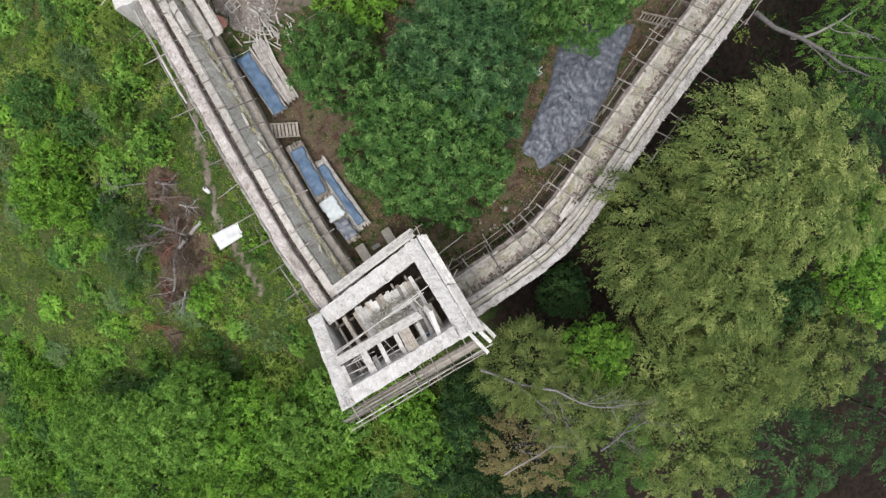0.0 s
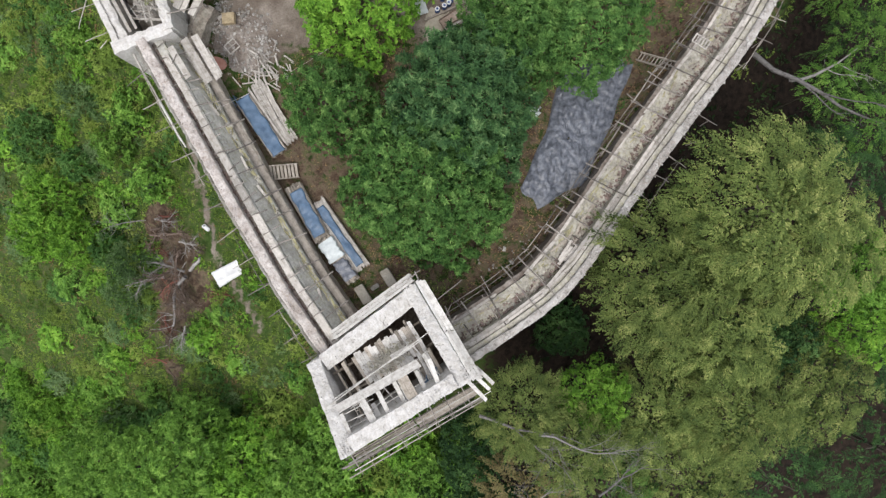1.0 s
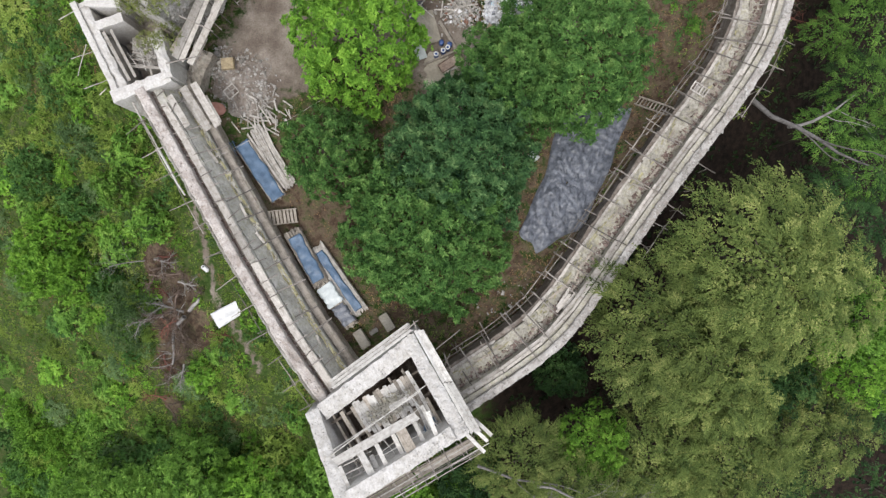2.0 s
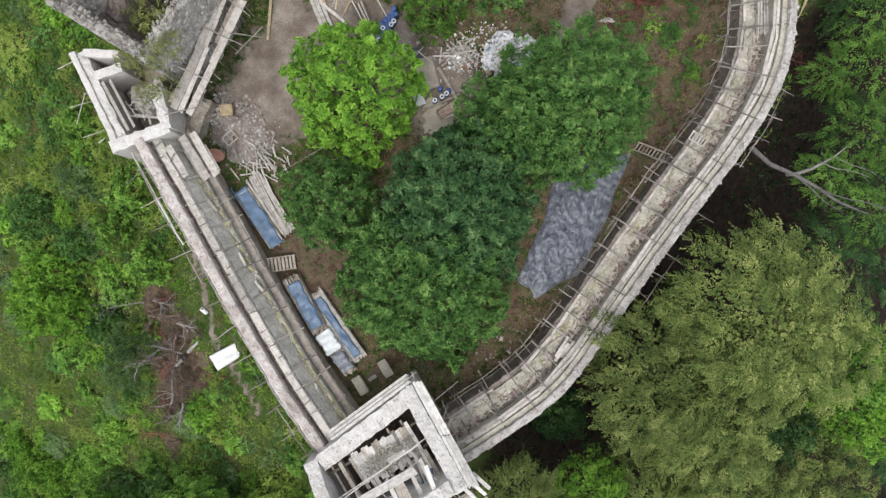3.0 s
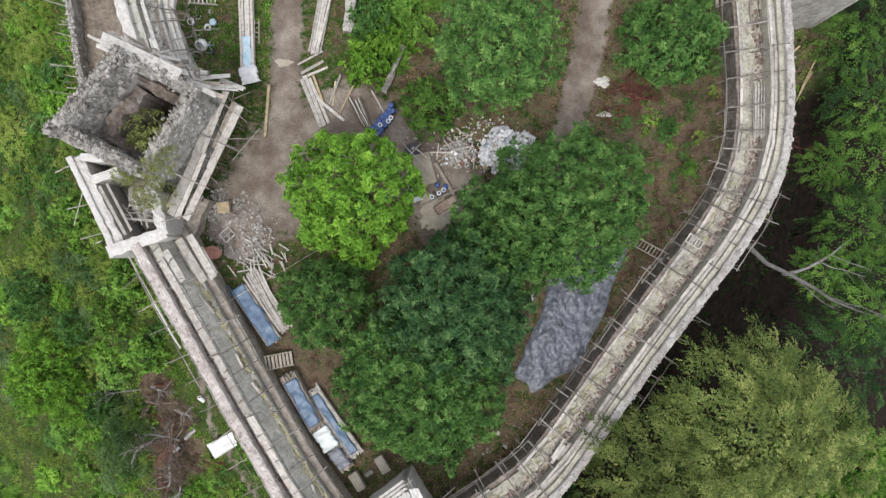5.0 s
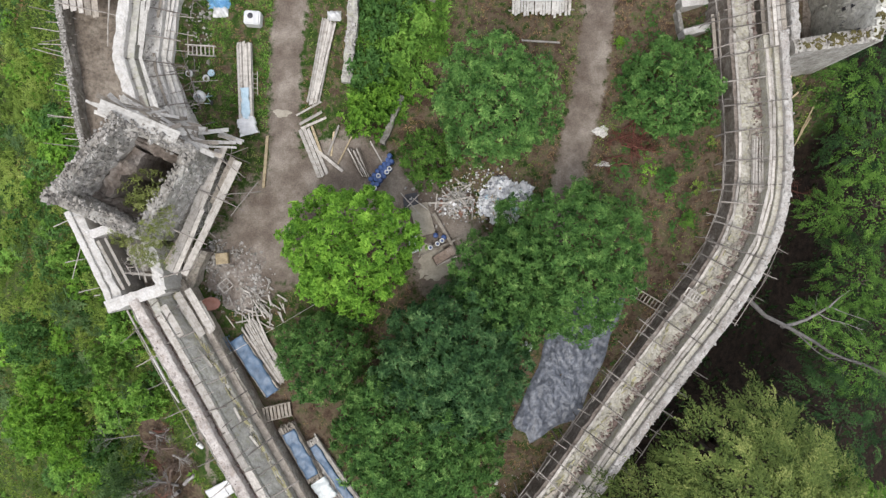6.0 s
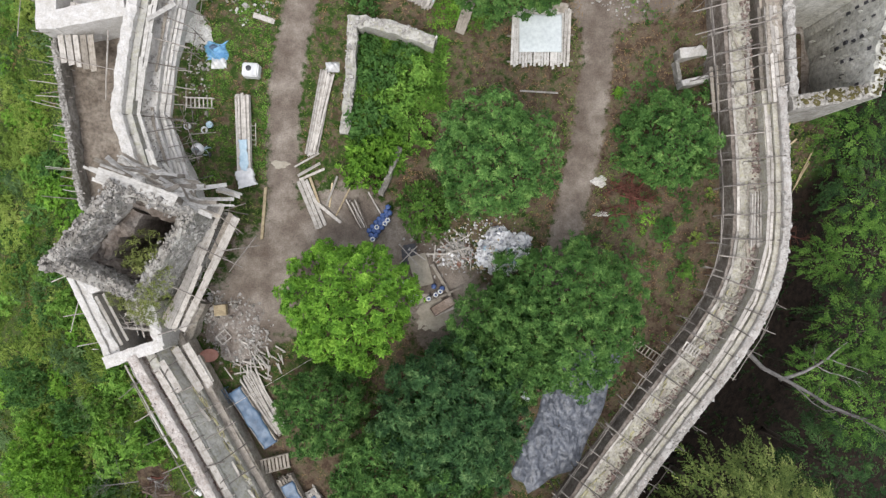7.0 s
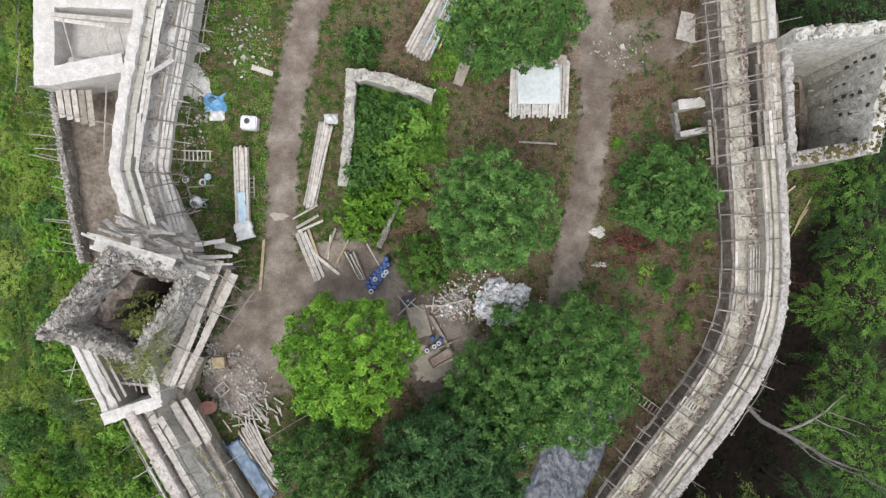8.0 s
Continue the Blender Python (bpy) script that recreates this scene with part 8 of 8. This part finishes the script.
litter_heap("rubble_scatter", "mortar lumps and stones at the landing by the tower", "rubble", -17.0, 21.0, 1.0, 1.5, 0.3, 150, 88, [(M_PALESTONE, 0.4), (M_RUBBLE, 0.6)], 0.15)
litter_heap("rubble_scatter", "stones scattered in the grass", "rubble", -14.2, 45.5, 2.2, 2.8, 0.03, 130, 83, [(M_PALESTONE, 1.0)], 0.11)
litter_heap("rubble_scatter", "stones scattered along the wall foot", "rubble", -18.2, 40.0, 0.9, 4.5, 0.1, 200, 84, [(M_PALESTONE, 0.5), (M_RUBBLE, 0.5)], 0.11)
litter_heap("rubble_scatter", "small stones on the bare yard", "rubble", 3.0, 26.0, 6.0, 3.0, 0.02, 160, 85, [(M_PALESTONE, 0.6), (M_RUBBLE, 0.4)], 0.12)
litter_heap("rubble_scatter", "small stones under the east trees", "rubble", 5.5, 2.6, 3.2, 2.2, 0.03, 50, 86, [(M_PALESTONE, 0.4), (M_RUBBLE, 0.6)], 0.11)
litter_heap("rubble_scatter", "white stones on the yard's north track", "rubble", 15.0, 45.5, 2.6, 1.6, 0.03, 90, 87, [(M_PALESTONE, 0.8), (M_RUBBLE, 0.2)], 0.1)
lath = thing("wood_offcuts", "criss-cross heap of broken laths", "wood heap", at=on_ground(1.8, 25.5))
for k in range(34):
    x, y, a = 1.8 + r.normal(0, 0.7), 25.6 + r.normal(0, 0.5), r.uniform(0, 3.1)
    ln, z = r.uniform(0.5, 1.6), gz(x, y) + r.uniform(0.15, 0.55)
    board(lath, (x - ln / 2 * math.cos(a), y - ln / 2 * math.sin(a), z), (x + ln / 2 * math.cos(a), y + ln / 2 * math.sin(a), z + r.normal(0, 0.12)), r.uniform(0.05, 0.12), 0.04, M_PALEWOOD, "lath")

# barrels
def drum(x, y, lid):
    ob = thing("drum", "blue plastic drum with a white lid ring" if lid else "closed dark blue plastic drum", "drum", "blue drums", on_ground(x, y))
    body = part("body", DRUM_BODY, ob)
    if lid:
        part("lid_ring", DRUM_RING, body, "white lid ring")


DRUM_BODY = turned("body", [(0.0, 0.02), (0.19, 0.02), (0.2, 0.08), (0.19, 0.3), (0.205, 0.33), (0.19, 0.36), (0.2, 0.58), (0.17, 0.62), (0.0, 0.6)], M_DRUM, 16)
DRUM_RING = turned("lid_ring", [(0.10, 0.62), (0.10, 0.65), (0.19, 0.65), (0.195, 0.58), (0.10, 0.6)], M_WHITEPL, 16)
for i in range(20):
    row, k = divmod(i, 3)
    drum(-4.85 + 0.24 * row + 0.1 * (k - 1) + r.normal(0, 0.03), 26.75 + 0.3 * row - 0.32 * (k - 1) + r.normal(0, 0.03), i in (2, 7, 14, 17))
for x, y, lid in [(0.55, 22.35, True), (0.2, 22.1, True), (-0.35, 21.8, True), (0.7, 22.6, False), (0.05, 22.75, False)]:
    drum(x, y, lid)
M_CAKED = stone_mat("pink_caked_mortar", (0.26, 0.19, 0.15), (0.38, 0.3, 0.245), (0.5, 0.42, 0.36), 1.5, 7.0)
tray = thing("mixing_tray", "pinkish mortar-caked wooden tray on a frame", "tray", at=on_ground(0.75, 21.2, 0.05))
bm = bmesh.new()
bmesh.ops.create_cube(bm, size=1)
bmesh.ops.scale(bm, vec=(1.9, 0.75, 0.3), verts=bm.verts)
topf = max(bm.faces, key=lambda q: q.calc_center_median().z)
bmesh.ops.inset_region(bm, faces=[topf], thickness=0.06)
bmesh.ops.translate(bm, vec=(0, 0, -0.22), verts=topf.verts)
tm = bpy.data.meshes.new("pan")
bm.to_mesh(tm)
bm.free()
tm.materials.append(M_CAKED)
part("pan", tm, tray, "mortar-caked pan", Matrix.Translation((0, 0, 0.3)) @ Matrix.Rotation(0.55, 4, "Z"))
for k, (o, ln) in enumerate([(-0.75, 3.9), (0.48, 1.7)]):
    c, d, n2 = Vector(tray.location), Vector((0.913, 0.407, 0)), Vector((0.407, -0.913, 0))
    q = c - n2 * o * -1 + Vector((0, 0, 0.12))
    board(tray, tuple(q - d * ln / 2), tuple(q + d * ln / 2), 0.16, 0.2, M_PALEWOOD if k else M_WOOD, "beam")
sheet_c = thing("painted_panel", "pale bluish panel leaning under the tree", "panel", at=on_ground(-1.75, 22.4, 0.2))
part("panel", block_mesh("panel", (0.8, 2.0, 0.06), M_SILVER, 0.01), sheet_c, m=Matrix.Translation((0, 0, 0.2)) @ Matrix.Rotation(0.35, 4, "Z") @ Matrix.Rotation(0.12, 4, "X"))
tripod = thing("wooden_trestle", "crossed pale battens over a dark pit cover", "trestle", at=on_ground(-1.9, 25.3))
part("cover", block_mesh("cover", (1.2, 1.5, 0.08), M_DARK, 0.02), tripod, "black rubber cover", Matrix.Rotation(0.15, 4, "Z"))
for p0, p1 in [((-0.8, 0.75, 0.15), (0.7, -0.9, 0.75)), ((-0.75, -0.8, 0.15), (0.65, 0.6, 0.75)), ((0.2, 0.3, 0.7), (1.3, -0.5, 0.2))]:
    o = Vector(tripod.location)
    board(tripod, tuple(o + Vector(p0)), tuple(o + Vector(p1)), 0.09, 0.06, M_PALEWOOD, "batten")
board(tripod, (-0.1, 24.5, gz(0.3, 25) + 0.25), (1.75, 21.3, gz(2.4, 21) + 0.3), 0.24, 0.1, M_WOOD, "beam")
bundle = thing("pipe_bundle", "round heap of grey poles beside the drums", "pole bundle", at=on_ground(-6.0, 28.6))
for k in range(9):
    t = k / 8 - 0.5
    pole(bundle, (-6.9 + 0.9 * k / 8, 29.4 + 0.1 * math.sin(k), gz(-6, 28.6) + 0.25 + 0.05 * (k % 3)), (-5.7 + 0.6 * k / 8, 27.3, gz(-6, 28.6) + 0.12 + 0.05 * (k % 3)), 0.13, M_PALEWOOD if k % 2 else M_DARKWOOD)
spill = thing("loose_boards", "fan of long pale boards lying on the bare yard", "boards", at=on_ground(-9.0, 29.4))
for p0, p1, w in [((-10.5, 30.9), (-9.0, 27.2), 0.3), ((-10.2, 31.0), (-8.7, 27.3), 0.3), ((-9.9, 31.0), (-8.4, 27.5), 0.26), ((-9.6, 31.2), (-8.9, 29.2), 0.2), ((-10.5, 31.3), (-8.8, 32.3), 0.22), ((-10.4, 31.0), (-8.5, 31.9), 0.2), ((-9.3, 29.4), (-7.2, 27.7), 0.24), ((-8.3, 29.0), (-7.5, 31.3), 0.16), ((-8.1, 28.9), (-7.9, 30.8), 0.14), ((-7.6, 28.2), (-6.5, 30.4), 0.12), ((-10.8, 32.0), (-8.9, 33.1), 0.14), ((-5.1, 30.1), (-3.9, 28.0), 0.1)]:
    board(spill, (*p0, gz(*p0) + r.uniform(0.05, 0.3)), (*p1, gz(*p1) + r.uniform(0.05, 0.3)), w, 0.06, M_PALEWOOD if r.uniform() < 0.7 else M_FRESHWOOD)
beam2 = thing("wooden_beam", "yellowish squared beam lying beside the track", "beam", at=on_ground(-12.9, 28.2))
board(beam2, (-13.0, 30.4, gz(-13, 30) + 0.1), (-13.3, 26.4, gz(-13.3, 26) + 0.1), 0.22, 0.18, M_FRESHWOOD)
crate = thing("wooden_box", "open cream-coloured wooden box in the rubble", "box", at=on_ground(-16.4, 20.9, 0.1))
part("body", block_mesh("body", (0.95, 0.85, 0.45), M_FRESHWOOD, 0.03), crate, m=Matrix.Rotation(0.1, 4, "Z"))
frame_c = thing("lattice", "small broken lattice frame in the rubble", "frame", at=on_ground(-16.2, 18.8))
for p0, p1 in [((-0.6, 0, 0.3), (0.1, 0.6, 0.35)), ((0.1, 0.6, 0.35), (0.6, 0, 0.3)), ((0.6, 0, 0.3), (-0.1, -0.6, 0.3)), ((-0.1, -0.6, 0.3), (-0.6, 0, 0.3)), ((-0.3, 0.3, 0.33), (0.3, -0.35, 0.33)), ((-0.35, -0.3, 0.33), (0.35, 0.3, 0.33))]:
    o = Vector(frame_c.location)
    board(frame_c, tuple(o + Vector(p0)), tuple(o + Vector(p1)), 0.09, 0.05, M_PALEWOOD, "batten")
dish = thing("clay_dish", "dull red half-buried round dish beside the wall", "dish", at=(-17.4, 17.4, gz(-17.4, 17.4) + 0.3))
part("dish", turned("dish", [(0.0, 0.0), (0.5, 0.05), (0.75, 0.25), (0.72, 0.27), (0.45, 0.1), (0.0, 0.06)], M_RED, 20), dish, m=Matrix.Rotation(0.6, 4, "Y") @ Matrix.Diagonal((1.0, 0.7, 1, 1)))
cable = thing("cable", "thin pale cable strung from the wall across the yard", "cable", at=(-16, 14, 2))
for a, b in [((-19.0, 11.6, 4.4), (-14.6, 14.2, 3.0)), ((-14.6, 14.2, 3.0), (-10.5, 16.6, 2.4)), ((-10.5, 16.6, 2.4), (-8.3, 17.9, 2.6))]:
    pole(cable, a, b, 0.035, M_PALEWOOD, "strand")
east_sheet = thing("plywood_sheet", "white board leaning at the yard's north end", "panel", at=on_ground(19.9, 46.4))
part("panel", block_mesh("panel", (1.7, 2.2, 0.06), M_PALEWOOD, 0.01), east_sheet, m=Matrix.Translation((0, 0.6, 0.3)) @ Matrix.Rotation(-0.2, 4, "Z"))
# plants that have seeded themselves on the ruin
WISP = fine_crown("foliage", 1.3, 1.7, L_WISP, 91, 11, 760, 0.2, 0.26)
for x, y, z, s in [(-18.8, 25.4, 7.6, 1.1), (-18.4, 24.7, 7.2, 0.85), (-18.7, 24.0, 6.0, 0.5), (-19.2, 22.3, 8.0, 0.75), (-18.0, 22.8, 8.2, 0.8), (-17.6, 23.8, 7.6, 0.6), (-20.2, 22.6, 8.2, 0.6), (-19.0, 21.3, 5.2, 0.8), (-20.6, 21.2, 4.6, 0.6)]:
    ob = thing("wall_plant", "wispy olive self-sown plant on the ruined masonry", "plant", "ruin growth", (x, y, z))
    part("stem", SHRUB_STEM, ob, m=Matrix.Diagonal((0.5, 0.5, 1.0, 1)))
    part("foliage", WISP, ob, m=Matrix.Rotation(x * 3, 4, "Z") @ Matrix.Diagonal((s, s, s, 1)))
